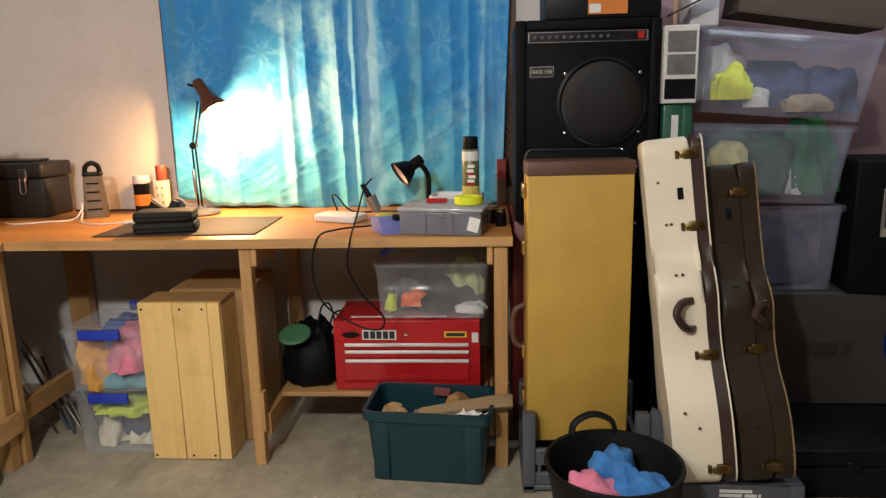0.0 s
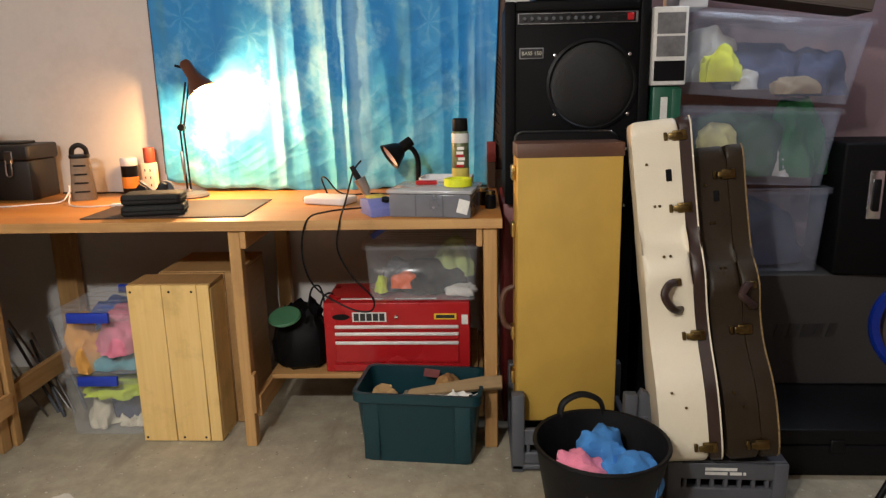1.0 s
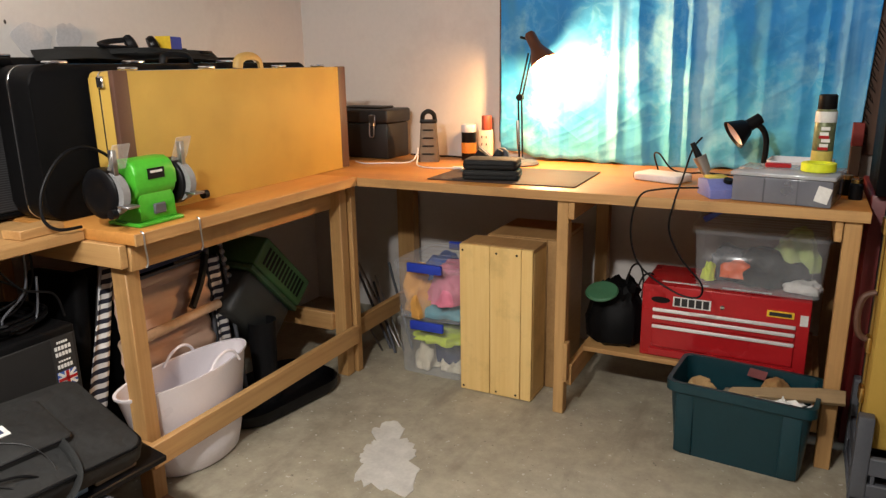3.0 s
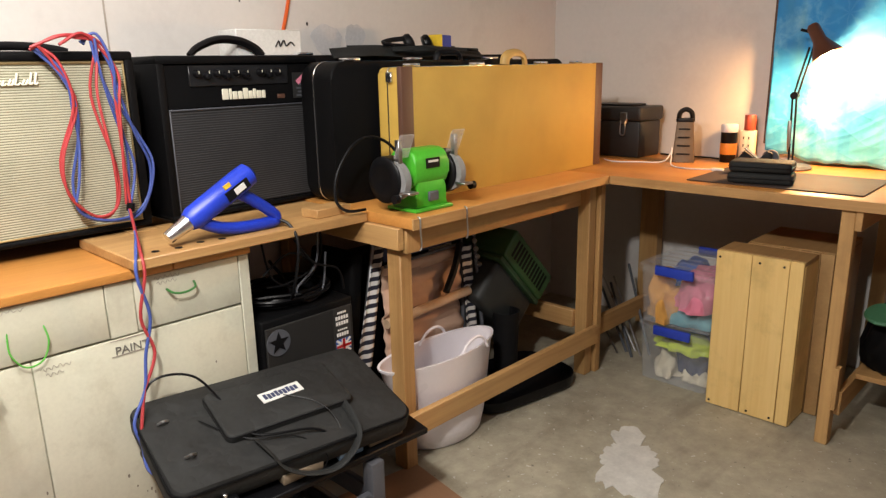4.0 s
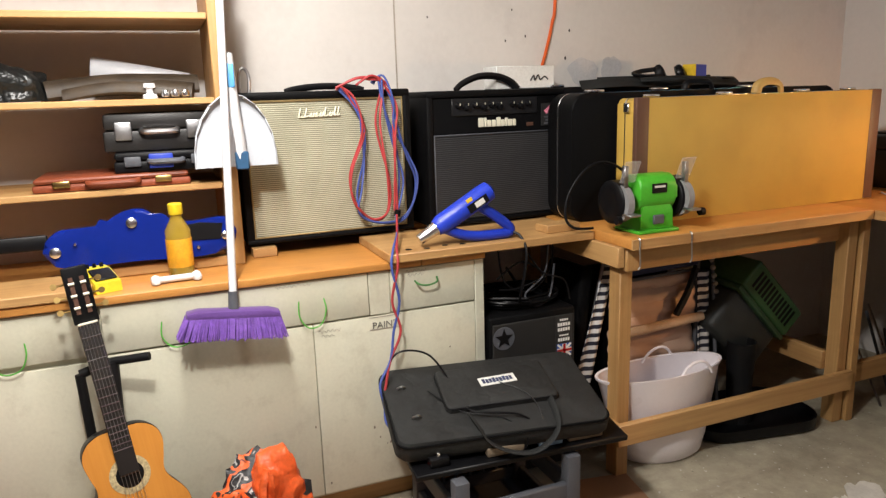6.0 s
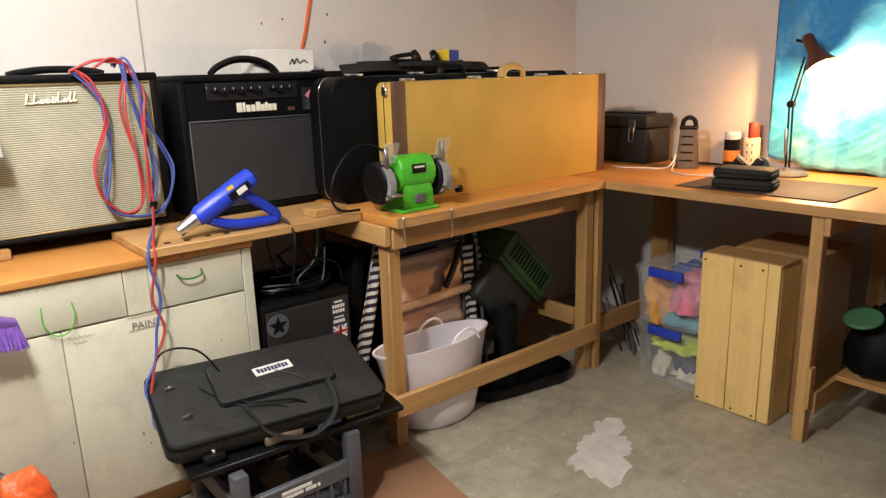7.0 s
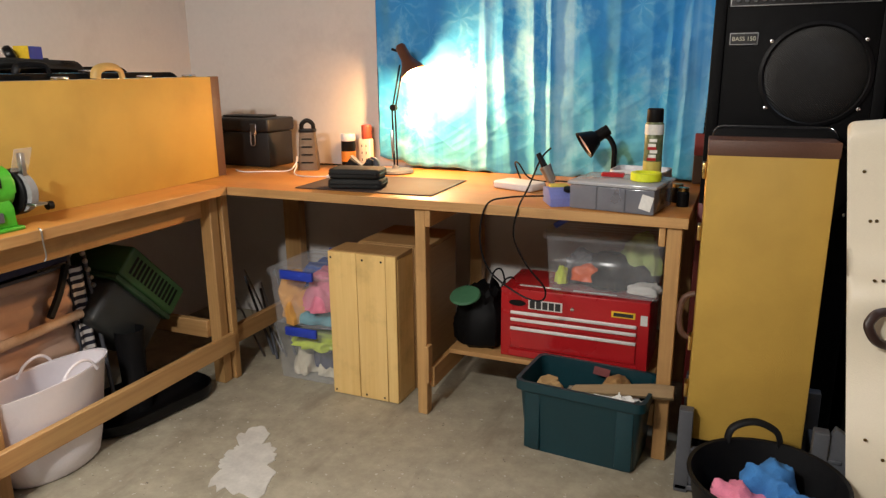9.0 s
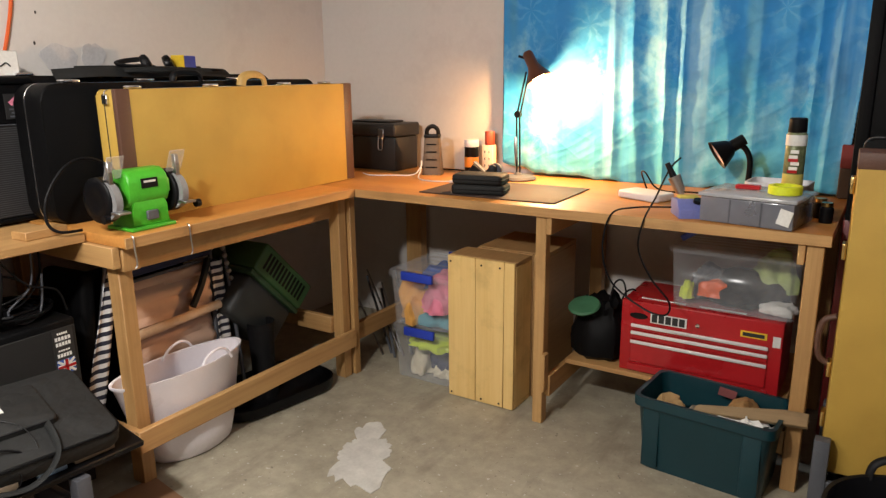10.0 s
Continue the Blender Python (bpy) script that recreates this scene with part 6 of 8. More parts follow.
lathe(bm, [(0.034, 0), (0.037, 0.005), (0.037, 0.15), (0.016, 0.19), (0.016, 0.2)], 24, sx=1, sy=1)
part("bottle", bm, clear("golden_oil", (0.45, 0.30, 0.04), 0.72, 0.06), ol)
bm = bmesh.new()
lathe(bm, [(0.0375, 0.04), (0.0378, 0.041), (0.0378, 0.125), (0.0375, 0.126)], 24, cap=False)
part("label", bm, paint("oil_label", (0.75, 0.36, 0.02), 0.5, vary=0.3, big=30), ol, "orange printed label")
bm = bmesh.new()
lathe(bm, [(0.02, 0.198), (0.021, 0.2), (0.021, 0.228), (0.018, 0.231)], 20)
part("cap", bm, paint("yellow_cap", (0.8, 0.6, 0.02), 0.4), ol)
bo = thing("toy_bone", (-0.12, 1.15, 0.873), "white bone-shaped plastic dog chew", "chew", 4)
bm = bmesh.new()
rod(bm, (0.06, -0.05, 0.012), (0.06, 0.05, 0.012), 0.010)
for y in (-0.058, 0.058):
    for x in (0.048, 0.072):
        lathe(bm, [(0.004, 0.0), (0.012, 0.004), (0.014, 0.013), (0.011, 0.021), (0.004, 0.025)], 12, (x, y, 0))
part("bone", bm, WHITEP, bo)
yp = thing("effects_pedal", (-0.085, 0.95, 0.873), "yellow effects pedal with a black foot pad", "pedal", 112)
YEL = paint("yellow_enamel", (0.72, 0.58, 0.03), 0.4)
slab(bm := bmesh.new(), [(-0.062, 0), (0.062, 0), (0.062, 0.058), (0.02, 0.056), (-0.058, 0.030)], 0.074, Matrix(((0, 0, 1, -0.037), (1, 0, 0, 0), (0, 1, 0, 0), (0, 0, 0, 1))), 0.004, 2)
part("case", bm, YEL, yp)
part("foot_pad", box(bmesh.new(), -0.030, 0.030, -0.034, 0.030, 0, 0.005, 0.002, 1, pose(0, -0.016, 0.0455, 18, 0, 0)), BLACK, yp)
for x in (-0.02, 0.0, 0.02):
    bm = bmesh.new()
    lathe(bm, [(0.006, 0.057), (0.005, 0.068)], 12, (x, 0.045, 0))
    part("knob", bm, BLACK, yp)

# ---- broom and dustpan ----
br = thing("broom", (0, 0, 0), "broom with white handle and purple bristles hung up", "broom")
bm = bmesh.new()
rod(bm, (0.05, 1.30, 0.80), (-0.13, 1.366, 1.83), 0.0115)
part("handle", bm, WHITEP, br)
bm = bmesh.new()
rod(bm, (0.055, 1.299, 0.785), (0.044, 1.302, 0.85), 0.016, 0.013)
part("socket", bm, GREYP, br)
PURPLE = paint("purple_plastic", (0.13, 0.06, 0.26), 0.4)
bm = bmesh.new()
slab(bm, [(-0.135, 0), (0.135, 0), (0.131, 0.018), (0.10, 0.026), (-0.10, 0.026), (-0.131, 0.018)], 0.05, pose(0.035, 1.297, 0.775, -6, 0, 0) @ Matrix.Rotation(radians(90), 4, "X") @ Matrix.Rotation(radians(90), 4, "Y"), 0.006, 2)
part("head", bm, PURPLE, br)
bm = bmesh.new()
R = random.Random(5)
turn6 = pose(0, 1.297, 0.780, -6, 0, 0)
for i in range(84):
    for j in range(8):
        y, x = -0.132 + (i + R.uniform(-0.4, 0.4)) * 0.264 / 83, 0.038 + j * 0.0062
        p0 = turn6 @ Vector((x, y, 0))
        p1 = turn6 @ Vector((x + (j - 3.5) * 0.003 + R.uniform(-0.004, 0.004), y * 1.15 + R.uniform(-0.005, 0.005), -0.062 + R.uniform(-0.006, 0.004)))
        rod(bm, p0, p1, 0.0034, 0.0022, 4)
part("bristles", bm, paint("purple_bristle", (0.22, 0.10, 0.48), 0.7, vary=0.45, big=60, fine=300), br, "soft purple bristles")
dp = thing("dustpan", (-0.165, 1.370, 1.195), "white dustpan hung on the shelf upright", "dustpan", 88)
bm = bmesh.new()
prof = [(-0.122, 0.0), (0.122, 0.0), (0.12, 0.05), (0.112, 0.10), (0.095, 0.145), (0.068, 0.185), (0.035, 0.212), (0, 0.222), (-0.035, 0.212), (-0.068, 0.185), (-0.095, 0.145), (-0.112, 0.10), (-0.12, 0.05)]
slab(bm, prof, 0.004, Matrix.Translation((0, 0.0, 0)) @ Matrix.Rotation(radians(90), 4, "X"), 0, 1)
for (x0, z0), (x1, z1) in zip(prof[1:], prof[2:] + prof[:1]):
    tube(bm, [(x0, -0.002, z0), (x1, -0.002, z1)], 0.004, 6, 0)
    vs = [bm.verts.new(p) for p in ((x0, -0.002, z0), (x1, -0.002, z1), (x1, -0.035 * (z1 + 0.03) / 0.26, z1), (x0, -0.035 * (z0 + 0.03) / 0.26, z0))]
    bm.faces.new(vs)
# white plastic toned down to grey-blue for the shade on the pan
PANW_SHADED = paint("shaded_white_plastic", (0.52, 0.55, 0.6), 0.4, vary=0.1)
pan = part("pan", bm, PANW_SHADED, dp)
pan.modifiers.new("wall", "SOLIDIFY").thickness = 0.002
bm = bmesh.new()
tube(bm, [(0, -0.01, 0.22), (0, -0.016, 0.28), (0, -0.012, 0.345)], 0.013, 10, 4, 0.7)
part("handle", bm, PANW_SHADED, dp)
hbq = thing("hand_brush", (-0.11, 1.368, 1.225), "white and blue hand brush clipped in a dustpan", "brush", 88)
bm = bmesh.new()
tube(bm, [(0.012, 0, 0.0), (0.01, -0.004, 0.05), (0.004, -0.004, 0.12), (0, 0, 0.2), (-0.004, 0.002, 0.31)], 0.02, 10, 5, 0.6)
part("handle", bm, WHITEP, hbq)
part("blue_grip", B(-0.012, 0.010, -0.018, -0.008, 0.21, 0.28, 0.004, 2), paint("sky_blue_grip", (0.1, 0.35, 0.7), 0.4), hbq)
part("bristle", B(-0.008, 0.032, -0.016, 0.012, -0.035, 0.02, 0.004), paint("blue_bristle", (0.02, 0.09, 0.2), 0.7), hbq)

# ---- leads hung over the cabinet ----
REDC, BLUEC = paint("red_cable", (0.42, 0.04, 0.045), 0.5), paint("blue_cable", (0.05, 0.085, 0.32), 0.5)
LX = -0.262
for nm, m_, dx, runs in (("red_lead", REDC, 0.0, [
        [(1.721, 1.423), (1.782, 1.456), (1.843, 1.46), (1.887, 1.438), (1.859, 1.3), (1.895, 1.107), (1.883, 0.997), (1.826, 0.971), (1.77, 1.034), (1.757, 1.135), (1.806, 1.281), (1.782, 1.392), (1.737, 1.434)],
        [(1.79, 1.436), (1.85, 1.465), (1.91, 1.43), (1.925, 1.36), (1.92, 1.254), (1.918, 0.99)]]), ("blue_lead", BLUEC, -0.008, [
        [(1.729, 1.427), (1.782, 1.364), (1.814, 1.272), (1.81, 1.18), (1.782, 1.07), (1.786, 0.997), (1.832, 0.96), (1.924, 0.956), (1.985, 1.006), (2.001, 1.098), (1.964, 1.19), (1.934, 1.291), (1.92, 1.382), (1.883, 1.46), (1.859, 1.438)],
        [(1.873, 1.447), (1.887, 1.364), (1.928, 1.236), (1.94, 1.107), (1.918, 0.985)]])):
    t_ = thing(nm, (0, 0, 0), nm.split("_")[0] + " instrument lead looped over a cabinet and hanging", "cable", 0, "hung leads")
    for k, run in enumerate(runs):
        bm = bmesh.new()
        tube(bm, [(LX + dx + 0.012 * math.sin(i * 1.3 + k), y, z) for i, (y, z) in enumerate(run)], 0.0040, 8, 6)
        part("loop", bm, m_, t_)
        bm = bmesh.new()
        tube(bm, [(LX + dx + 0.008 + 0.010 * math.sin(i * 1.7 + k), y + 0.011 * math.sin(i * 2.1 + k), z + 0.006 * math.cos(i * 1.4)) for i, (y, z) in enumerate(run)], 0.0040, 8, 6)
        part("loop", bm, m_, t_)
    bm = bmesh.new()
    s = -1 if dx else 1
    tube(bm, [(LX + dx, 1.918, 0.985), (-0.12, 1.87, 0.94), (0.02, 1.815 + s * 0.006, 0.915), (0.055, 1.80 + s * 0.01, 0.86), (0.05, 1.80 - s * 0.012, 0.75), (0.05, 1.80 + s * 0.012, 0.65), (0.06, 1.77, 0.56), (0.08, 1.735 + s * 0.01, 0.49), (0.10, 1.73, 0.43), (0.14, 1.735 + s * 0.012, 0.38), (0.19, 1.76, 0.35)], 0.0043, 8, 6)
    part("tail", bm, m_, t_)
bm = bmesh.new()
lathe(bm, [(0.012, -0.012), (0.012, 0.012)], 12, (LX + 0.01, 1.918, 0.985), (0, 0.2, 1))
tagged(part("cable_tie", bm, BLACK), "black tie holding looped leads", "cable tie")

# ---- heat gun and block ----
hg = thing("heat_gun", (-0.01, 2.08, 0.903), "blue heat gun with steel nozzle lying on a plank", "heat gun", 90)
BLUEG = paint("blue_gun_plastic", (0.015, 0.045, 0.5), 0.35)
d0, d1 = Vector((-0.11, 0.0, 0.06)), Vector((0.095, 0.0, 0.175))
bm = bmesh.new()
lathe(bm, [(0.026, 0), (0.034, 0.02), (0.036, 0.19), (0.034, 0.225), (0.02, 0.235)], 24, d0, d1 - d0)
part("barrel", bm, BLUEG, hg)
bm = bmesh.new()
lathe(bm, [(0.017, -0.07), (0.018, -0.068), (0.02, -0.03), (0.024, 0.004)], 20, d0, d1 - d0)
part("nozzle", bm, CHROME, hg, "bright steel nozzle")
bm = bmesh.new()
tube(bm, [(0.04, 0, 0.125), (0.09, 0, 0.095), (0.15, 0, 0.05), (0.165, 0, 0.03), (0.15, 0, 0.018), (0.05, 0, 0.018), (-0.02, 0, 0.03), (-0.085, 0, 0.06)], 0.018, 10, 6)
part("handle", bm, BLUEG, hg)
part("label", box(bmesh.new(), -0.04, 0.04, -0.003, 0.001, -0.014, 0.014, 0, 1, pose(0.03, -0.0345, 0.135, 0, -29, 0)), BLACK, hg, "black label with pale print")
part("print_bar", box(bmesh.new(), -0.012, 0.024, -0.005, -0.003, -0.009, 0.009, 0, 1, pose(0.03, -0.0345, 0.135, 0, -29, 0)), STK_W, hg)
part("yellow_tag", box(bmesh.new(), -0.011, 0.011, -0.004, 0.001, -0.006, 0.006, 0, 1, pose(0.0, -0.028, 0.148, 0, -29, 0)), STK_Y, hg)
bm = bmesh.new()
tube(bm, [(0.16, 0, 0.025), (0.185, -0.03, 0.012), (0.195, -0.06, -0.03), (0.19, -0.065, -0.10), (0.19, -0.03, -0.2), (0.22, 0.05, -0.27), (0.27, 0.12, -0.24), (0.25, 0.2, -0.16)], 0.005, 8)
part("cable", bm, BLACK, hg)
wbk = tagged(part("wood_block", B(-0.04, 0.04, -0.07, 0.07, 0, 0.028, 0.002), PINE_Y), "pale pine offcut lying on the plank", "wood block", "wood offcuts")
wbk.matrix_world = pose(-0.04, 2.455, 0.903, 0, 0, 3)

# ---- bench grinder ----
GREENG = paint("lime_enamel", (0.07, 0.45, 0.03), 0.35)
bgx = thing("bench_grinder", (0.14, 2.705, LZ + 0.001), "lime green bench grinder with black wheel guards", "grinder", 90)
part("foot_plate", B(-0.085, 0.085, -0.07, 0.07, 0, 0.012, 0.004, 2), GREENG, bgx)
slab(bm := bmesh.new(), [(-0.075, 0.012), (0.075, 0.012), (0.06, 0.07), (0.062, 0.10), (-0.062, 0.10), (-0.06, 0.07)], 0.11, Matrix.Translation((0, 0.055, 0)) @ Matrix.Rotation(radians(90), 4, "X"), 0.006, 2)
part("pedestal", bm, GREENG, bgx)
slab(bm := bmesh.new(), rounded(0.125, 0.122, 0.042, 6), 0.152, Matrix(((0, 0, 1, -0.076), (1, 0, 0, 0), (0, 1, 0, 0.137), (0, 0, 0, 1))), 0.010, 3)
part("motor", bm, GREENG, bgx)
part("label", B(-0.03, 0.03, -0.0655, -0.0615, 0.138, 0.170, 0), BLACK, bgx, "black name label")
part("print_bar", B(-0.022, 0.022, -0.067, -0.0656, 0.156, 0.163, 0), STK_W, bgx)
part("switch", B(-0.02, 0.024, -0.066, -0.055, 0.03, 0.062, 0.003), GREYP, bgx, "grey rocker switch")
for s in (-1, 1):
    bm = bmesh.new()
    lathe(bm, [(0.03, -0.024), (0.045, -0.027), (0.070, -0.024), (0.075, -0.019), (0.075, 0.019), (0.070, 0.024), (0.045, 0.027), (0.03, 0.024)], 32, (s * 0.122, 0.014, 0.108), (1, 0, 0))
    g_ = part("wheel_guard", bm, BLACK, bgx, "black steel wheel guard")
    bm = bmesh.new()
    lathe(bm, [(0.02, -0.012), (0.062, -0.012), (0.062, 0.012), (0.02, 0.012)], 32, (s * 0.125, -0.020, 0.108), (1, 0, 0))
    part("grinding_wheel", bm, paint("grey_abrasive", (0.25, 0.25, 0.25), 0.9), g_)
    part("eye_shield", box(bmesh.new(), -0.03, 0.03, -0.002, 0.002, -0.04, 0.04, 0.001, 1, pose(s * 0.115, -0.055, 0.215, 24, 0, 0)), clear("shield_plastic", (0.8, 0.8, 0.8), 0.3), g_, "clear eye shield")
    part("shield_bracket", B(s * 0.125 - 0.008, s * 0.125 + 0.008, -0.05, -0.03, 0.16, 0.235, 0.002), STEEL, g_)
    part("tool_rest", B(s * 0.125 - 0.022, s * 0.125 + 0.022, -0.105, -0.06, 0.07, 0.078, 0.002), STEEL, g_)
    bm = bmesh.new()
    lathe(bm, [(0.014, 0), (0.014, 0.018)], 12, (s * 0.165, -0.075, 0.06), (s, 0, 0))
    part("knob", bm, BLACK, g_)
bm = bmesh.new()
tube(bm, [(0.0, 0.06, 0.12), (-0.03, 0.10, 0.20), (-0.10, 0.12, 0.235), (-0.17, 0.13, 0.21), (-0.235, 0.13, 0.13), (-0.255, 0.12, 0.05), (-0.23, 0.10, 0.012), (-0.16, 0.09, 0.007)], 0.005, 8)
part("cable", bm, BLACK, bgx)

# ---- on top of the amplifiers and cases ----
wbx = thing("carton", (-0.47, 2.53, 1.409), "small white carton with a script logo shape", "carton", 90)
part("shell", B(-0.13, 0.13, -0.06, 0.06, 0, 0.088, 0.003), STK_W, wbx)
bm = bmesh.new()
tube(bm, [(0.02, -0.061, 0.03), (0.035, -0.061, 0.05), (0.04, -0.061, 0.032), (0.055, -0.061, 0.052), (0.065, -0.061, 0.034), (0.085, -0.061, 0.046), (0.1, -0.061, 0.034)], 0.0028, 5)
part("script_shape", bm, STK_K, wbx)
stp = thing("guitar_strap", (-0.36, 3.10, LZ + 0.503), "black webbing guitar strap lying along cases", "strap")
for k, (pts, r, fl) in enumerate((([(0.02, -0.36, 0.004), (0.05, -0.2, 0.012), (0.03, 0.0, 0.006), (0.08, 0.2, 0.010), (0.05, 0.42, 0.002)], 0.005, 5.0), ([(-0.02, -0.25, 0.02), (0.0, -0.1, 0.022), (-0.03, 0.1, 0.018), (0.02, 0.3, 0.02)], 0.005, 4.0), ([(0.06, -0.1, 0.018), (0.10, 0.05, 0.024), (0.07, 0.2, 0.02), (0.09, 0.36, 0.014)], 0.004, 3.0))):
    tube(bm := bmesh.new(), pts, r, 8, 6, fl)
    part("webbing", bm, FABRIC, stp)
part("buckle", B(0.06, 0.10, 0.30, 0.36, 0.012, 0.022, 0.004), BLACK, stp)
hp = thing("headphones", (-0.35, 3.18, LZ + 0.515), "black folded headphones lying on top of cases", "headphones", 8)
for y in (-0.05, 0.07):
    bm = bmesh.new()
    lathe(bm, [(0.018, -0.018), (0.034, -0.014), (0.038, 0.0), (0.034, 0.012), (0.02, 0.018)], 20, (0.0, y, 0.032), (0.6, 0.7, 0.4))
    part("ear_cup", bm, BLACK, hp)
tube(bm := bmesh.new(), [(-0.01, -0.05, 0.05), (-0.04, -0.12, 0.042), (-0.03, -0.17, 0.03), (0.01, -0.15, 0.022), (0.03, -0.07, 0.02)], 0.007, 8, 6, 1.7)
part("head_band", bm, RUBBER, hp)
tpx = thing("tape_box", (-0.36, 3.33, LZ + 0.520), "small blue and yellow box on top of cases", "box", 15)
part("shell", B(-0.03, 0.03, -0.04, 0.04, 0, 0.06, 0.003), BLUEP, tpx)
part("yellow_side", B(-0.032, 0.032, -0.046, -0.041, 0, 0.062, 0.001), STK_Y, tpx)
bm = bmesh.new()
tube(bm, [(XL + 0.006, 2.72, 1.5), (XL + 0.006, 2.745, 1.58), (XL + 0.006, 2.77, 1.68), (XL + 0.006, 2.785, 1.80), (XL + 0.006, 2.78, 2.4)], 0.007, 8)
tagged(part("orange_flex", bm, ORANGE), "orange extension flex hanging down the wall", "cable")
# desk lamp's shadows of headphones and small box, laid on as grey patches
WALL_SHADOW = paint("painted_wall_shadow", (0.56, 0.545, 0.545), 0.85)
for y, z, w_ in ((2.93, 1.475, 0.075), (3.075, 1.49, 0.055)):
    ring = [(w_ * (1 + 0.3 * noise.noise(Vector((math.cos(a) * 2, math.sin(a) * 2, y * 9)))) * math.cos(a), 0.055 * (1 + 0.4 * noise.noise(Vector((math.cos(a) * 2, math.sin(a) * 2, y * 5)))) * math.sin(a)) for a in [2 * math.pi * i / 24 for i in range(24)]]
    slab(bm := bmesh.new(), ring, 0.002, Matrix(((0, 0, 1, XL + 0.001), (1, 0, 0, y), (0, 1, 0, z), (0, 0, 0, 1))), 0)
    structure("trim", bm, WALL_SHADOW, "grey patch painted on the wall as a cast shadow")
bm = bmesh.new()
tube(bm, [(-0.42, 1.425, 1.41), (-0.42, 1.425, 1.47), (-0.42, 1.435, 1.50), (-0.42, 1.45, 1.50), (-0.42, 1.46, 1.47), (-0.42, 1.455, 1.41)], 0.006, 8)
tagged(part("wire_loop", bm, STEEL), "bent metal loop standing on a cabinet", "loop")

# ---- under the side bench ----
pa = thing("bass_amplifier", (0.02, 2.325, 0.0), "small black practice amplifier with a star badge", "amplifier", 90)
part("cabinet", B(-0.175, 0.175, 0.01, 0.32, 0.01, 0.625, 0.01, 3), VINYL, pa)
bm = bmesh.new()
lathe(bm, [(0.042, 0), (0.042, 0.003)], 32, (-0.125, -0.0005, 0.55), (0, -1, 0))
part("front_cloth", B(-0.165, 0.165, -0.0004, 0.0096, 0.02, 0.60, 0.002), weave("brown_black_cloth", (0.006, 0.005, 0.0045), (0.017, 0.015, 0.013), 120, "x", 0.85, 0.4), pa, "dark brown speaker cloth")
bd = part("round_badge", bm, GREYP, pa, "grey round badge with black star")
slab(bm := bmesh.new(), [((0.036 if k % 2 == 0 else 0.015) * math.sin(k * math.pi / 5), (0.036 if k % 2 == 0 else 0.015) * math.cos(k * math.pi / 5)) for k in range(10)], 0.002, Matrix.Translation((-0.125, -0.0037, 0.55)) @ Matrix.Rotation(radians(90), 4, "X"), 0)
part("star", bm, BLACK, bd)
lbp = part("label", B(0.085, 0.155, -0.002, -0.0002, 0.44, 0.60, 0), STK_K, pa, "black label with white print and flag")
bm = bmesh.new()
for z, w_, h in ((0.580, 0.036, 0.007), (0.560, 0.054, 0.012), (0.541, 0.052, 0.012), (0.522, 0.040, 0.005), (0.502, 0.050, 0.012)):
    for q in range(5):
        box(bm, 0.12 - w_ / 2 + q * w_ / 5, 0.12 - w_ / 2 + (q + 0.72) * w_ / 5, -0.0035, -0.0021, z, z + h, 0)
part("print_bar", bm, STK_W, lbp)
part("flag_white", B(0.09, 0.15, -0.0035, -0.0021, 0.443, 0.492, 0), C_BLUE, lbp)
bm = bmesh.new()
for an in (-39, 39):
    box(bm, -0.036, 0.036, -0.001, 0.0, -0.004, 0.004, 0, 1, pose(0.12, -0.0037, 0.4675, 0, an, 0))
box(bm, 0.09, 0.15, -0.0052, -0.0049, 0.459, 0.476, 0)
box(bm, 0.111, 0.129, -0.0052, -0.0049, 0.443, 0.492, 0)
part("flag_cross", bm, STK_W, lbp)
bm = bmesh.new()
box(bm, 0.09, 0.15, -0.0062, -0.0054, 0.463, 0.472, 0)
box(bm, 0.115, 0.125, -0.0062, -0.0054, 0.443, 0.492, 0)
part("flag_red", bm, RED, lbp)
cc = thing("cable_coil", (-0.15, 2.33, 0.635), "coil of black cable on an amplifier", "cable")
R = random.Random(9)
for k in range(7):
    r0 = 0.09 + 0.008 * k
    bm = bmesh.new()
    tube(bm, [(r0 * math.cos(a) + R.uniform(-0.01, 0.01), r0 * 1.25 * math.sin(a) + R.uniform(-0.01, 0.01), 0.005 + 0.008 * (k % 4) + R.uniform(0, 0.006)) for a in [i * math.pi / 5 for i in range(11)]], 0.0055, 6, 4)
    part("turn", bm, BLACK, cc)
hc = thing("hanging_cables", (-0.1, 2.36, 0), "tangle of black and grey leads hanging under the bench", "cable")
for k, (m_, pts) in enumerate(((BLACK, [(0, -0.12, 0.85), (0.02, -0.1, 0.72), (0.03, 0.0, 0.68), (0.0, 0.1, 0.75), (-0.02, 0.12, 0.85)]), (GREYP, [(0.05, 0.06, 0.88), (0.06, 0.04, 0.75), (0.06, -0.04, 0.68), (0.06, 0.0, 0.63), (0.06, 0.06, 0.66), (0.06, 0.08, 0.78)]), (BLACK, [(0.08, -0.05, 0.85), (0.08, 0.02, 0.76), (0.08, 0.11, 0.72), (0.07, 0.14, 0.64)]), (BLACK, [(0.03, -0.14, 0.74), (0.05, -0.05, 0.80), (0.05, 0.04, 0.74), (0.04, -0.06, 0.70), (0.03, -0.13, 0.70)]))):
    bm = bmesh.new()
    tube(bm, pts, 0.0036, 8)
    part("lead", bm, m_, hc)

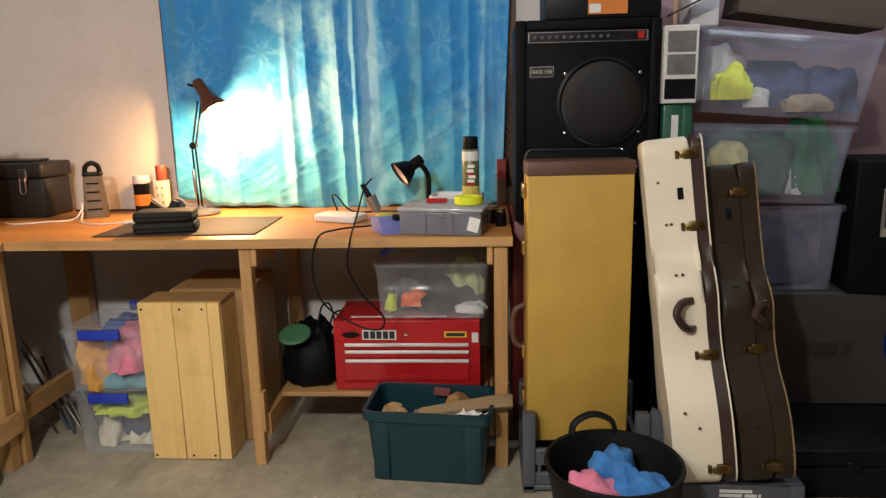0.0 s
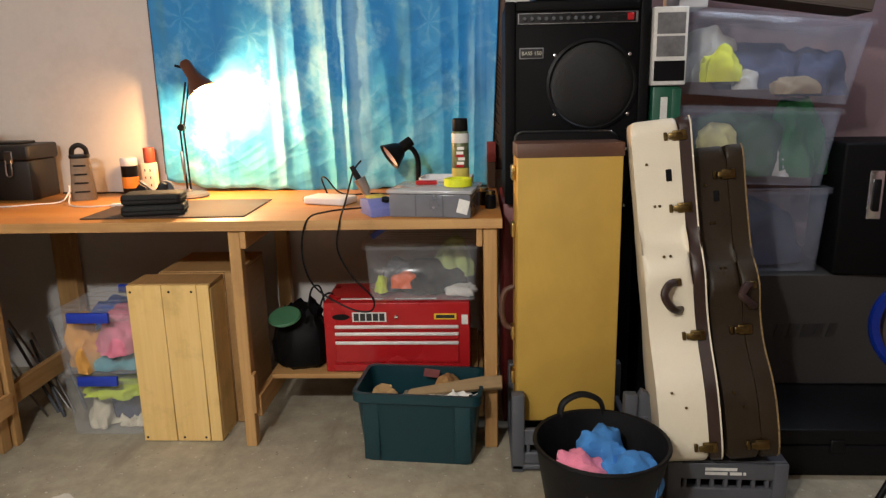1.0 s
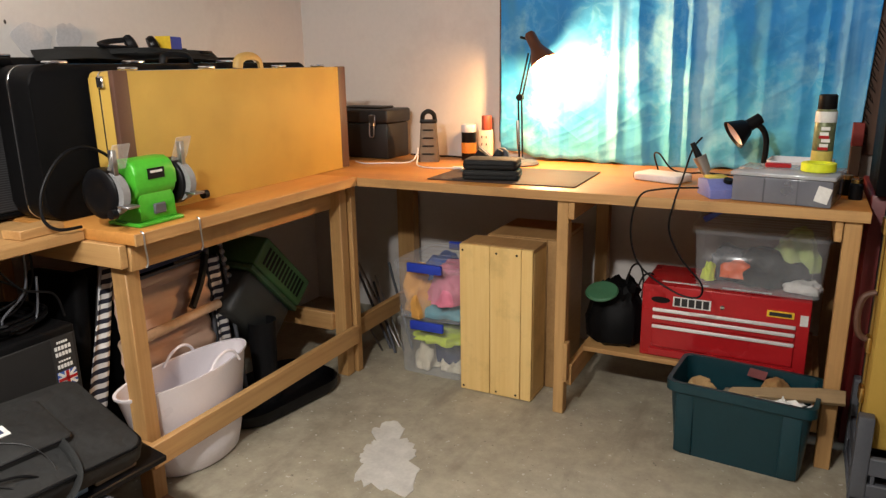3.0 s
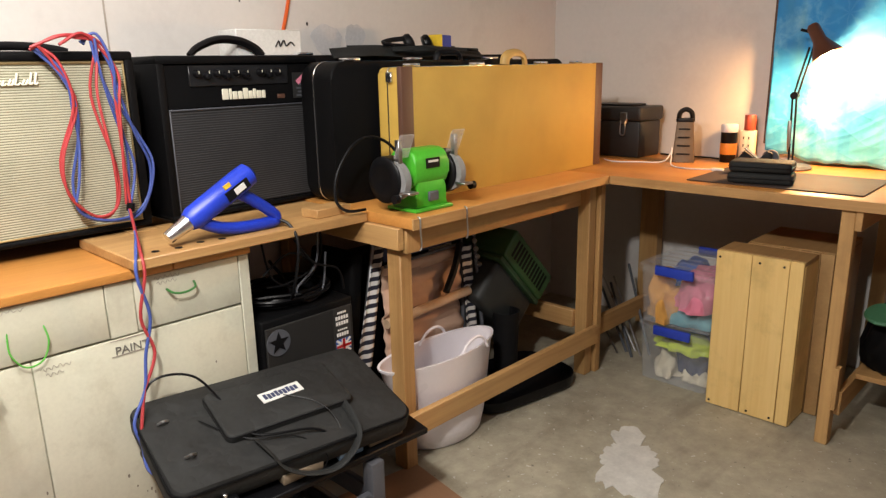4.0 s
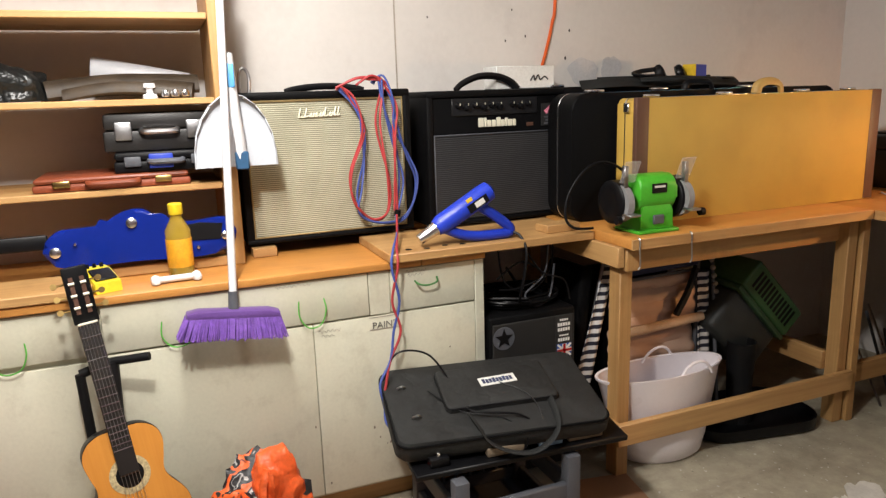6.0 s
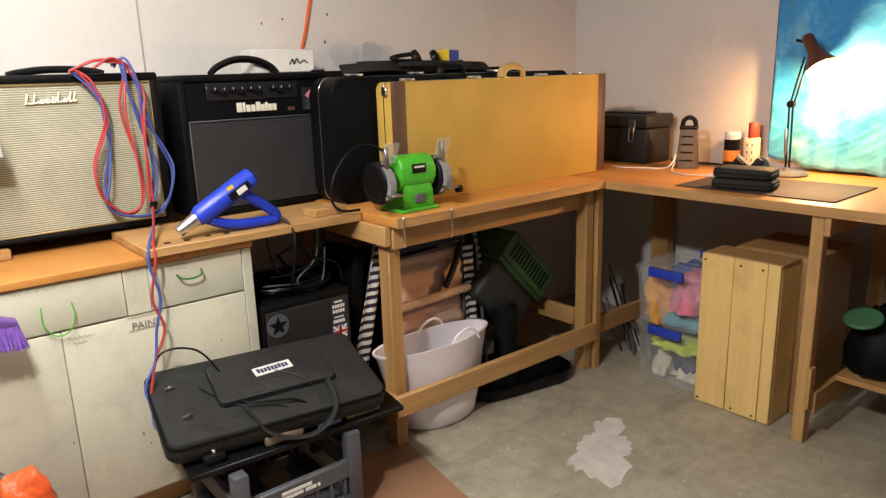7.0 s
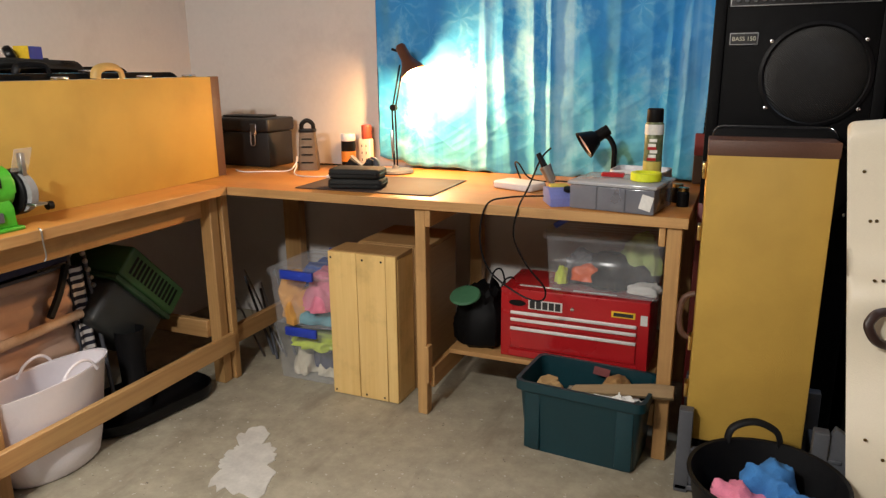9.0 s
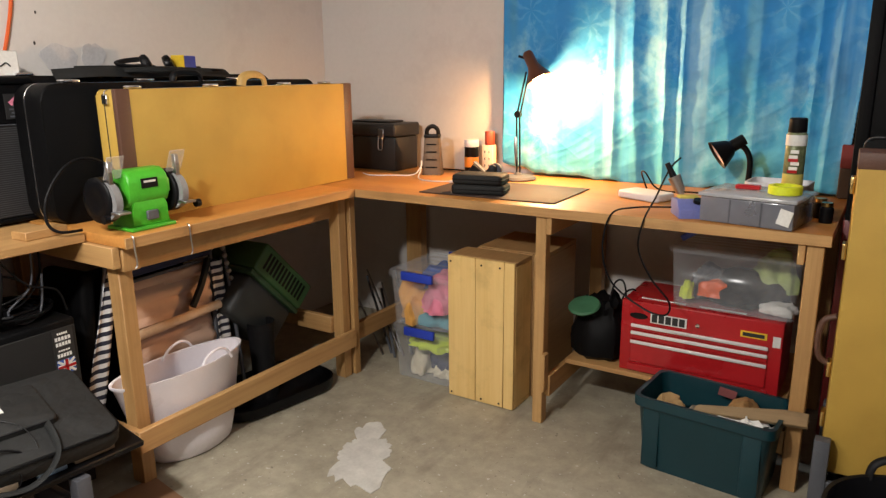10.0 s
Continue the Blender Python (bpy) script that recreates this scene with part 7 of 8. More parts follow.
# folded striped beach chair
STRIPE = weave("striped_canvas", (0.01, 0.01, 0.022), (0.66, 0.63, 0.6), 10.0, "z", 0.85, 0.2, (0.47, 0.53))
BEIGE = paint("beige_canvas", (0.60, 0.40, 0.29), 0.85, vary=0.2, big=5, fine=500, bump=0.5)
ch = thing("folding_chair", (-0.06, 2.86, 0.02), "folded beach chair with beige and striped canvas", "chair", 0, "", 0, -8)
bm = bmesh.new()
pleat = lambda j: 0.010 * abs(math.sin(j / 48 * 27)) + 0.012 * (1 - (j / 48 * 3.2) % 1.0)
shell(bm, [[(0.02 + pleat(j + 0.12 * i) + 0.010 * noise.noise(Vector((i * 0.35, j * 0.2, 1))), -0.17 + 0.42 * i / 16 + 0.05 * j / 48 + 0.002 * noise.noise(Vector((j * 0.3, i, 2))), 0.14 + 0.49 * j / 48) for i in range(17)] for j in range(49)], False)
c1 = part("seat_canvas", bm, BEIGE, ch)
c1.modifiers.new("thick", "SOLIDIFY").thickness = 0.004
for y0, y1, slope, z0, z1, narrow in ((-0.375, -0.29, 0.23, 0.16, 0.70, 0.5), (0.255, 0.315, 0.05, 0.12, 0.62, 0.0)):
    bm = bmesh.new()
    shell(bm, [[(0.05 + 0.007 * math.sin(i * 0.9 + j * 0.25), y0 + (y1 - y0) * i / 8 * (1 - narrow * j / 16) + slope * j / 16, z0 + (z1 - z0) * j / 16 + 0.014 * abs(math.sin(i * 0.8))) for i in range(9)] for j in range(17)], False)
    c2 = part("striped_canvas", bm, STRIPE, ch, "black and white striped canvas")
    c2.modifiers.new("thick", "SOLIDIFY").thickness = 0.004
part("navy_band", box(bmesh.new(), -0.006, 0.006, -0.09, 0.33, 0.645, 0.725, 0.004, 1, pose(0.035, 0, 0, 1.5, 0, 0)), C_NAVY, ch)
part("grey_band", box(bmesh.new(), -0.004, 0.004, -0.10, 0.32, 0.625, 0.638, 0.002, 1, pose(0.046, 0, 0, 1.5, 0, 0)), GREYP, ch)
bm = bmesh.new()
rod(bm, (0.068, -0.16, 0.425), (0.068, 0.29, 0.445), 0.019)
part("arm_rest", bm, paint("pale_canvas", (0.6, 0.42, 0.27), 0.8), ch)
for p, q_, r in (((0.03, -0.36, 0.0), (0.03, -0.135, 0.74), 0.010), ((0.05, 0.36, 0.02), (0.05, 0.38, 0.74), 0.008), ((0.03, 0.24, 0.0), (0.03, 0.33, 0.74), 0.009), ((0.03, -0.12, 0.735), (0.03, 0.36, 0.745), 0.009)):
    bm = bmesh.new()
    rod(bm, p, q_, r)
    part("frame_tube", bm, STEEL if r == 0.010 else GREYP, ch)
for k in range(6):
    bm = bmesh.new()
    lathe(bm, [(0.008, -0.008), (0.012, 0), (0.008, 0.008)], 10, (0.06, 0.385 - 0.004 * k, 0.50 + 0.034 * k), (1, 0, 0))
    part("ratchet_tooth", bm, STEEL, ch, "steel ratchet hinge")
bm = bmesh.new()
tube(bm, [(0.07, 0.16, 0.47), (0.072, 0.22, 0.55), (0.06, 0.28, 0.64)], 0.014, 8, 4, 2.0)
part("strap", bm, FABRIC, ch)

tr = thing("laundry_tub", (0.07, 2.855, 0), "white flexible plastic tub with loop handles", "tub", 90)
bm = bmesh.new()
o = lambda a, b, z, lean, k=0.0: [(a * math.cos(t) - 0.10 * lean, b * math.sin(t) * (1 - k * math.cos(t) ** 2) - 0.06 * lean, z + 0.012 * lean * math.cos(2 * t)) for t in [2 * math.pi * i / 48 for i in range(48)]]
r_ = shell(bm, [o(0.165, 0.105, 0, 0), o(0.178, 0.118, 0.012, 0), o(0.20, 0.128, 0.08, 0.08), o(0.272, 0.105, 0.335, 0.22), o(0.284, 0.108, 0.346, 0.22), o(0.285, 0.108, 0.354, 0.22), o(0.274, 0.098, 0.352, 0.22), o(0.19, 0.118, 0.09, 0.08), o(0.168, 0.108, 0.02, 0)], True)
bm.faces.new(list(reversed(r_[0])))
bm.faces.new(r_[-1])
TUBW = paint("lilac_white_plastic", (0.86, 0.82, 0.86), 0.35, vary=0.05)
part("tub", bm, TUBW, tr)
for s in (-1, 1):
    bm = bmesh.new()
    x, y = 0.045 + 0.03 * (s < 0), s * 0.094 - 0.013
    tube(bm, [(x - 0.075, y, 0.335), (x - 0.05, y, 0.368), (x - 0.015, y, 0.386), (x + 0.02, y, 0.388), (x + 0.05, y, 0.37), (x + 0.07, y, 0.335)], 0.0055, 8, 6, 1.0)
    part("handle", bm, TUBW, tr)

# pet carrier lying askew, grille towards the room
pc = thing("pet_carrier", (0.0, 3.46, 0.51), "dark pet carrier with a green slotted roof, tipped over", "pet carrier")
pu, pv = Vector((0, 0.69, -0.72)).normalized(), Vector((0, -0.72, -0.69)).normalized()
pv = (pv - pu * pu.dot(pv)).normalized()
pc.matrix_world = Matrix.Translation((0.0, 3.46, 0.51)) @ Matrix((pu, pv, pu.cross(pv))).transposed().to_4x4() @ Matrix.Scale(0.92, 4)
PETG = paint("green_grille", (0.035, 0.095, 0.03), 0.45)
part("body", B(-0.185, 0.185, 0.082, 0.30, 0.0, 0.30, 0.03, 3), paint("charcoal_shell", (0.028, 0.031, 0.03), 0.5), pc)
part("rim", B(-0.2, 0.2, 0.066, 0.09, -0.015, 0.315, 0.006, 2), paint("dark_green_rim", (0.03, 0.07, 0.03), 0.5), pc)
part("green_roof", B(-0.2, 0.2, -0.08, 0.064, -0.02, 0.32, 0.014, 3), PETG, pc, "green slotted roof")
for i in range(12):
    u = -0.15 + i * 0.027
    part("vent_slot", B(u - 0.007, u + 0.007, -0.05, 0.035, -0.0215, -0.0195, 0), BLACK, pc)
bt = thing("rubber_boot", (0.02, 3.30, 0), "black rubber boot standing on the floor", "boot", -20)
bm = bmesh.new()
lathe(bm, [(0.055, 0.0), (0.05, 0.1), (0.052, 0.2), (0.06, 0.36), (0.056, 0.36), (0.045, 0.1)], 20, cap=True)
part("shaft", bm, RUBBER, bt)
slab(bm := bmesh.new(), rounded(0.1, 0.26, 0.045, 5), 0.08, Matrix.Translation((0, -0.07, 0)), 0.02, 3)
part("foot", bm, RUBBER, bt)
bt2 = thing("plastic_tray", (0.02, 3.32, 0.001), "black oval plastic tray on the floor", "tray", 80)
open_tub(bt2, 0.5, 0.3, 0.56, 0.36, 0.055, BLACK, 0.004, 0.12)
tagged(part("black_case", box(bmesh.new(), -0.1, 0.1, -0.25, 0.25, 0, 0.62, 0.02, 3), VINYL), "black soft case standing in the dark corner", "case").matrix_world = pose(-0.42, 2.95, 0.002)
tagged(part("black_case", box(bmesh.new(), -0.12, 0.12, -0.03, 0.03, 0, 0.72, 0.02, 3), VINYL), "slim black case leaning beside the folded chair", "case").matrix_world = pose(-0.25, 2.57, 0.0, -6, 0, 4)

# ---- crate, pedal board and bag ----
SHEET = paint("brown_hardboard", (0.30, 0.16, 0.085), 0.7, vary=0.15)
tagged(part("hardboard_sheet", box(bmesh.new(), 0, 0.62, -1.2, 0, 0.001, 0.006, 0.001, 1, pose(0.17, 2.62, 0, 0, 0, -9)), SHEET), "brown hardboard sheet lying on the floor", "board")
milk_crate((0.24, 2.04, 0.007), "grey plastic crate with white marks carrying a pedal board", 90, 0.42, 0.40, 0.29, 0.2)
pb = thing("pedal_board", (0.225, 2.09, 0.327), "black pedal board with small effects pedals", "pedal board", 86, "", 7)
TANP = paint("tan_enamel", (0.26, 0.2, 0.14), 0.45)
part("deck", B(-0.35, 0.35, -0.19, 0.2, 0, 0.02, 0.004), BLACK, pb)
for x, w_, m_ in ((-0.30, 0.06, BLACK), (-0.12, 0.12, TANP), (0.05, 0.08, paint("pale_blue_enamel", (0.16, 0.24, 0.36), 0.4)), (0.15, 0.12, TANP)):
    e = part("effects_pedal", B(x, x + w_, -0.168, -0.06, 0.021, 0.05, 0.004, 2), m_, pb, "small effects pedal")
    bm = bmesh.new()
    lathe(bm, [(0.008, 0), (0.007, 0.012), (0.004, 0.014)], 12, (x + w_ / 2, -0.15, 0.05))
    part("foot_switch", bm, CHROME, e)
bgs = thing("gig_bag", (0.19, 2.055, 0.392), "black nylon gear bag with a white woven tag", "bag", 81.5, "", 14)
bm = bmesh.new()
o2 = [(x, y - 0.018) for x, y in rounded(0.68, 0.375, 0.04, 6)]
rows = []
for z, k in ((0.0, 0.97), (0.012, 1.0), (0.042, 1.0), (0.056, 0.992), (0.064, 0.975), (0.07, 0.8), (0.071, 0.6), (0.071, 0.4), (0.07, 0.2)):
    rows.append([(x * k + 0.008 * noise.noise(Vector((x * 9, y * 9, z * 20))), y * k, z + (0.012 * noise.noise(Vector((x * 6 * k, y * 6 * k, 3))) + 0.007 * abs(noise.noise(Vector((x * 15 * k, y * 15 * k, 8))))) * (z > 0.05)) for x, y in o2])
r_ = shell(bm, rows, True)
bm.faces.new(list(reversed(r_[0])))
bm.faces.new(r_[-1])
BAGCLOTH = crinkled("creased_black_nylon", (0.010, 0.0105, 0.0105), 0.72, 9.0, 0.018)
part("body", bm, BAGCLOTH, bgs)
bm = bmesh.new()
slab(bm, rounded(0.37, 0.20, 0.02, 4), 0.032, Matrix.Translation((0.02, 0.005, 0.060)), 0.010, 3)
pk = part("pocket", bm, BAGCLOTH, bgs)
bm = bmesh.new()
tube(bm, [(x * 0.992, y * 0.992, 0.057) for x, y in o2] + [(o2[0][0] * 0.992, o2[0][1] * 0.992, 0.057)], 0.004, 6, 0)
part("piping", bm, VINYL, bgs)
bm = bmesh.new()
tube(bm, [(x + 0.02, y + 0.005, 0.085) for x, y in rounded(0.366, 0.196, 0.02, 4)], 0.003, 6, 0)
part("zip", bm, BLACK, pk)
for pts in ([(-0.20, 0.02, 0.079), (-0.12, -0.10, 0.08), (0.0, -0.15, 0.076), (0.06, -0.21, 0.03), (0.02, -0.225, -0.02)], [(0.03, 0.0, 0.096), (0.10, -0.07, 0.094), (0.12, -0.15, 0.078), (0.11, -0.205, 0.04)]):
    tube(bm := bmesh.new(), pts, 0.0016, 6, 6)
    part("thin_cable", bm, BLACK, bgs)
part("woven_tag", box(bmesh.new(), -0.062, 0.062, -0.021, 0.021, 0, 0.002, 0, 1, pose(0.03, 0.015, 0.0925, 0, 0, 4)), STK_W, pk, "white woven tag with dark bar")
for k in range(9):
    part("tag_bar", box(bmesh.new(), -0.052 + k * 0.0116, -0.0428 + k * 0.0116, -0.010 - 0.002 * (k % 2), 0.009 + 0.003 * (k % 3 == 0), 0.002, 0.0032, 0, 1, pose(0.03, 0.015, 0.0925, 0, 0, 4)), C_NAVY, pk)
bm = bmesh.new()
tube(bm, [(-0.10, -0.12, 0.080), (-0.085, -0.18, 0.074), (-0.06, -0.216, 0.045), (0.0, -0.232, 0.015), (0.07, -0.236, 0.005), (0.125, -0.228, 0.03), (0.155, -0.205, 0.062), (0.165, -0.15, 0.080), (0.17, -0.08, 0.080)], 0.0035, 8, 8, 3.6)
part("carry_handle", bm, FABRIC, bgs, "black webbing carry handle")
bm = bmesh.new()
tube(bm, [(-0.33, 0.1, 0.08), (-0.28, 0.13, 0.16), (-0.18, 0.12, 0.15), (-0.12, 0.05, 0.085), (-0.1, -0.1, 0.085), (0.05, -0.15, 0.08), (0.10, -0.18, 0.03), (0.02, -0.2, -0.01), (-0.08, -0.19, 0.0), (-0.14, -0.165, 0.05)], 0.0035, 7, 8)
part("thin_cable", bm, BLACK, bgs)
for x, y in ((-0.26, -0.09), (-0.28, 0.06)):
    bm = bmesh.new()
    tube(bm, [(x - 0.012, y, 0.072), (x, y - 0.01, 0.085), (x + 0.014, y, 0.074)], 0.004, 6)
    part("zip_pull", bm, STEEL, bgs)

# ---- guitar and clutter before the cupboards ----
SPRUCE = wood("amber_spruce", (0.56, 0.24, 0.045), (0.46, 0.18, 0.03), "z", 0.25, 0.8)
ag = thing("classical_guitar", (0.335, 1.02, 0.012), "amber nylon-string guitar leaning on the cupboard", "guitar")
gz = Vector((-0.284, -0.147, 0.948)).normalized()
gy = (Vector((-1, -0.2, 0)) - gz * gz.dot(Vector((-1, -0.2, 0)))).normalized()
gx = gy.cross(gz)
ag.matrix_world = Matrix.Translation((0.334, 1.028, 0.149)) @ Matrix((gx, gy, gz)).transposed().to_4x4() @ Matrix.Scale(0.9, 4)
o = [(x, y) for x, y in guitar_outline(0.49, 0.0, 0.14, 0.118, 0.185)]
prof = [(0.0, 0.06), (0.01, 0.10), (0.04, 0.15), (0.11, 0.183), (0.18, 0.175), (0.25, 0.13), (0.29, 0.12), (0.34, 0.132), (0.40, 0.142), (0.45, 0.125), (0.48, 0.08), (0.485, 0.03)]
pts = spline([(w_ * 0.78, 0.485 - (0.485 - z) * 0.78, 0) for z, w_ in prof], 4)
o = [(p.x, p.y) for p in pts] + [(-p.x, p.y) for p in reversed(pts)]
slab(bm := bmesh.new(), o, 0.09, Matrix.Translation((0, 0.09, 0)) @ Matrix.Rotation(radians(90), 4, "X"), 0.004, 2)
part("back_and_sides", bm, BLACK, ag)
slab(bm := bmesh.new(), [(x * 0.99, y * 0.99 + 0.002) for x, y in o], 0.004, Matrix.Translation((0, -0.0005, 0)) @ Matrix.Rotation(radians(90), 4, "X"), 0.001, 1)
part("soundboard", bm, SPRUCE, ag, "amber glossy soundboard")
bm = bmesh.new()
lathe(bm, [(0.056, 0), (0.056, 0.0015), (0.038, 0.0018)], 40, (0, -0.0047, 0.345), (0, -1, 0), cap=False)
part("rosette", bm, paint("rosette", (0.45, 0.36, 0.2), 0.5, vary=0.6, big=120), ag)
bm = bmesh.new()
lathe(bm, [(0.038, 0), (0.037, 0.0008)], 36, (0, -0.0047, 0.345), (0, -1, 0))
part("sound_hole", bm, BLACK, ag)
part("neck", B(-0.027, 0.027, -0.010, 0.012, 0.345, 0.80, 0.004, 2), LEATHER, ag)
part("fretboard", B(-0.027, 0.027, -0.017, -0.0105, 0.35, 0.80, 0.001), paint("ebony", (0.012, 0.009, 0.008), 0.4), ag)
for k in range(15):
    z = 0.80 - 0.65 * (1 - 2 ** (-(k + 1) / 12))
    part("fret", B(-0.026, 0.026, -0.0185, -0.0172, z - 0.0014, z + 0.0014, 0), CHROME, ag)
part("nut", B(-0.026, 0.026, -0.021, -0.0105, 0.801, 0.807, 0.001), LOGO, ag)
hs = box(bmesh.new(), -0.034, 0.034, -0.009, 0.009, 0, 0.17, 0.004, 2, pose(0, -0.002, 0.806, 12, 0, 0))
hs_ = part("headstock", hs, BLACK, ag)
for s in (-1, 1):
    part("slot", box(bmesh.new(), s * 0.015 - 0.006, s * 0.015 + 0.006, -0.0105, -0.0092, 0.03, 0.14, 0, 1, pose(0, -0.002, 0.806, 12, 0, 0)), LEATHER, hs_)
    for k in range(3):
        bm = bmesh.new()
        rod(bm, (s * 0.008, -0.012, 0.05 + 0.036 * k), (s * 0.024, -0.012, 0.05 + 0.036 * k), 0.004, None, 8)
        bm.transform(pose(0, -0.002, 0.806, 12, 0, 0))
        part("string_post", bm, LOGO, hs_)
for s in (-1, 1):
    for k in range(3):
        bm = bmesh.new()
        z = 0.85 + k * 0.04
        rod(bm, (s * 0.03, 0.012 - (z - 0.806) * -0.2 - 0.03, z), (s * 0.06, 0.012 + (z - 0.806) * 0.2 - 0.03, z), 0.003, None, 6)
        lathe(bm, [(0.009, -0.007), (0.009, 0.007)], 10, (s * 0.06, (z - 0.806) * 0.2 - 0.018, z), (0, 1, 0))
        part("tuner", bm, BRASS, hs_)
for k in range(6):
    x = -0.021 + k * 0.0084
    bm = bmesh.new()
    rod(bm, (x * 1.2, -0.014, 0.195), (x, -0.0205, 0.80), 0.0006, None, 4)
    part("string", bm, STEEL, ag)
part("bridge", B(-0.075, 0.075, -0.015, -0.0047, 0.185, 0.206, 0.003), LEATHER, ag)
gs = thing("guitar_stand", (0.10, 0.93, 0.0), "black padded guitar stand behind a guitar", "stand", 90)
for p, q_, r in (((-0.05, 0.02, 0.68), (-0.03, 0.0, 0.25), 0.013), ((-0.05, 0.02, 0.68), (0.03, 0.03, 0.70), 0.013), ((0.03, 0.03, 0.70), (0.02, 0.0, 0.3), 0.02), ((0.03, 0.03, 0.70), (0.13, 0.0, 0.71), 0.012), ((0.0, 0.0, 0.3), (0.0, -0.05, 0.03), 0.02), ((0.0, 0, 0.12), (-0.18, 0.04, 0.0), 0.012), ((0.0, 0, 0.12), (0.18, 0.04, 0.0), 0.012), ((0, 0, 0.12), (0, -0.2, 0.0), 0.012), ((0, 0, 0.14), (0.07, -0.17, 0.14), 0.012), ((0.07, -0.17, 0.14), (0.07, -0.30, 0.13), 0.011), ((0, 0, 0.14), (0.22, -0.1, 0.14), 0.012), ((0.22, -0.1, 0.14), (0.22, -0.27, 0.13), 0.011)):
    bm = bmesh.new()
    rod(bm, p, q_, r)
    part("tube", bm, RUBBER, gs)
rg = thing("red_guitar", (0.30, 0.52, 0.0), "glossy red guitar body standing on the floor", "guitar", 95, "", -10)
slab(bm := bmesh.new(), [(x * 1.47, (y - 0.107) * 1.69) for x, y in o], 0.06, Matrix.Translation((0, 0.06, 0)) @ Matrix.Rotation(radians(90), 4, "X"), 0.012, 3)
part("body", bm, paint("red_lacquer", (0.5, 0.012, 0.015), 0.2), rg)
part("neck", B(-0.025, 0.025, -0.016, 0.02, 0.5, 0.9, 0.006, 2), LEATHER, rg)
oj = thing("sports_bag", (0.2, 1.31, 0.0), "crumpled orange and black sports bag on the floor", "bag", 90)
OGB, nt_, p_ = material("orange_black_nylon")
v_ = coords(nt_)
nt_.links.new(ramp(nt_, noise_out(nt_, coords(nt_, (1.2, 1.6, 0.8)), 15.0, 2, 0.4), [(0.46, (0.012, 0.012, 0.014)), (0.475, (0.78, 0.11, 0.02)), (0.545, (0.8, 0.14, 0.03)), (0.555, (0.012, 0.012, 0.014)), (0.62, (0.012, 0.012, 0.014)), (0.63, (0.5, 0.48, 0.46)), (0.66, (0.015, 0.015, 0.017))]), p_.inputs["Base Color"])
p_.inputs["Roughness"].default_value = 0.5
bumped(nt_, p_, noise_out(nt_, v_, 22.0, 4), 0.6, 0.02)
part("nylon_shell", cloth(bmesh.new(), 0.29, 0.20, 0.37, (0.01, 0, 0), 83, 26), OGB, oj)
ORN = crinkled("orange_nylon", (0.75, 0.11, 0.022), 0.5, 14.0, 0.02)
part("top_flap", cloth(bmesh.new(), 0.15, 0.15, 0.17, (0.045, -0.01, 0.23), 91, 22), ORN, oj, "orange nylon flap")
for pts, r in (([(0.02, -0.06, 0.38), (0.0, -0.085, 0.31), (0.03, -0.10, 0.22), (0.02, -0.105, 0.10)], 0.007),
               ([(-0.05, -0.07, 0.31), (-0.09, -0.09, 0.20), (-0.10, -0.10, 0.08)], 0.009)):
    bm = bmesh.new()
    tube(bm, pts, r, 8, 10, 1.9)
    part("orange_gusset", bm, ORN, oj, "orange nylon gusset")
for k, pts in enumerate(([(-0.1, -0.09, 0.05), (-0.08, -0.095, 0.16), (-0.02, -0.085, 0.25), (0.03, -0.04, 0.33)], [(0.1, -0.09, 0.04), (0.07, -0.10, 0.14), (0.0, -0.10, 0.18), (-0.07, -0.08, 0.22)])):
    bm = bmesh.new()
    tube(bm, pts, 0.006, 6, 6, 2.6)
    part("web_strap", bm, FABRIC, oj)

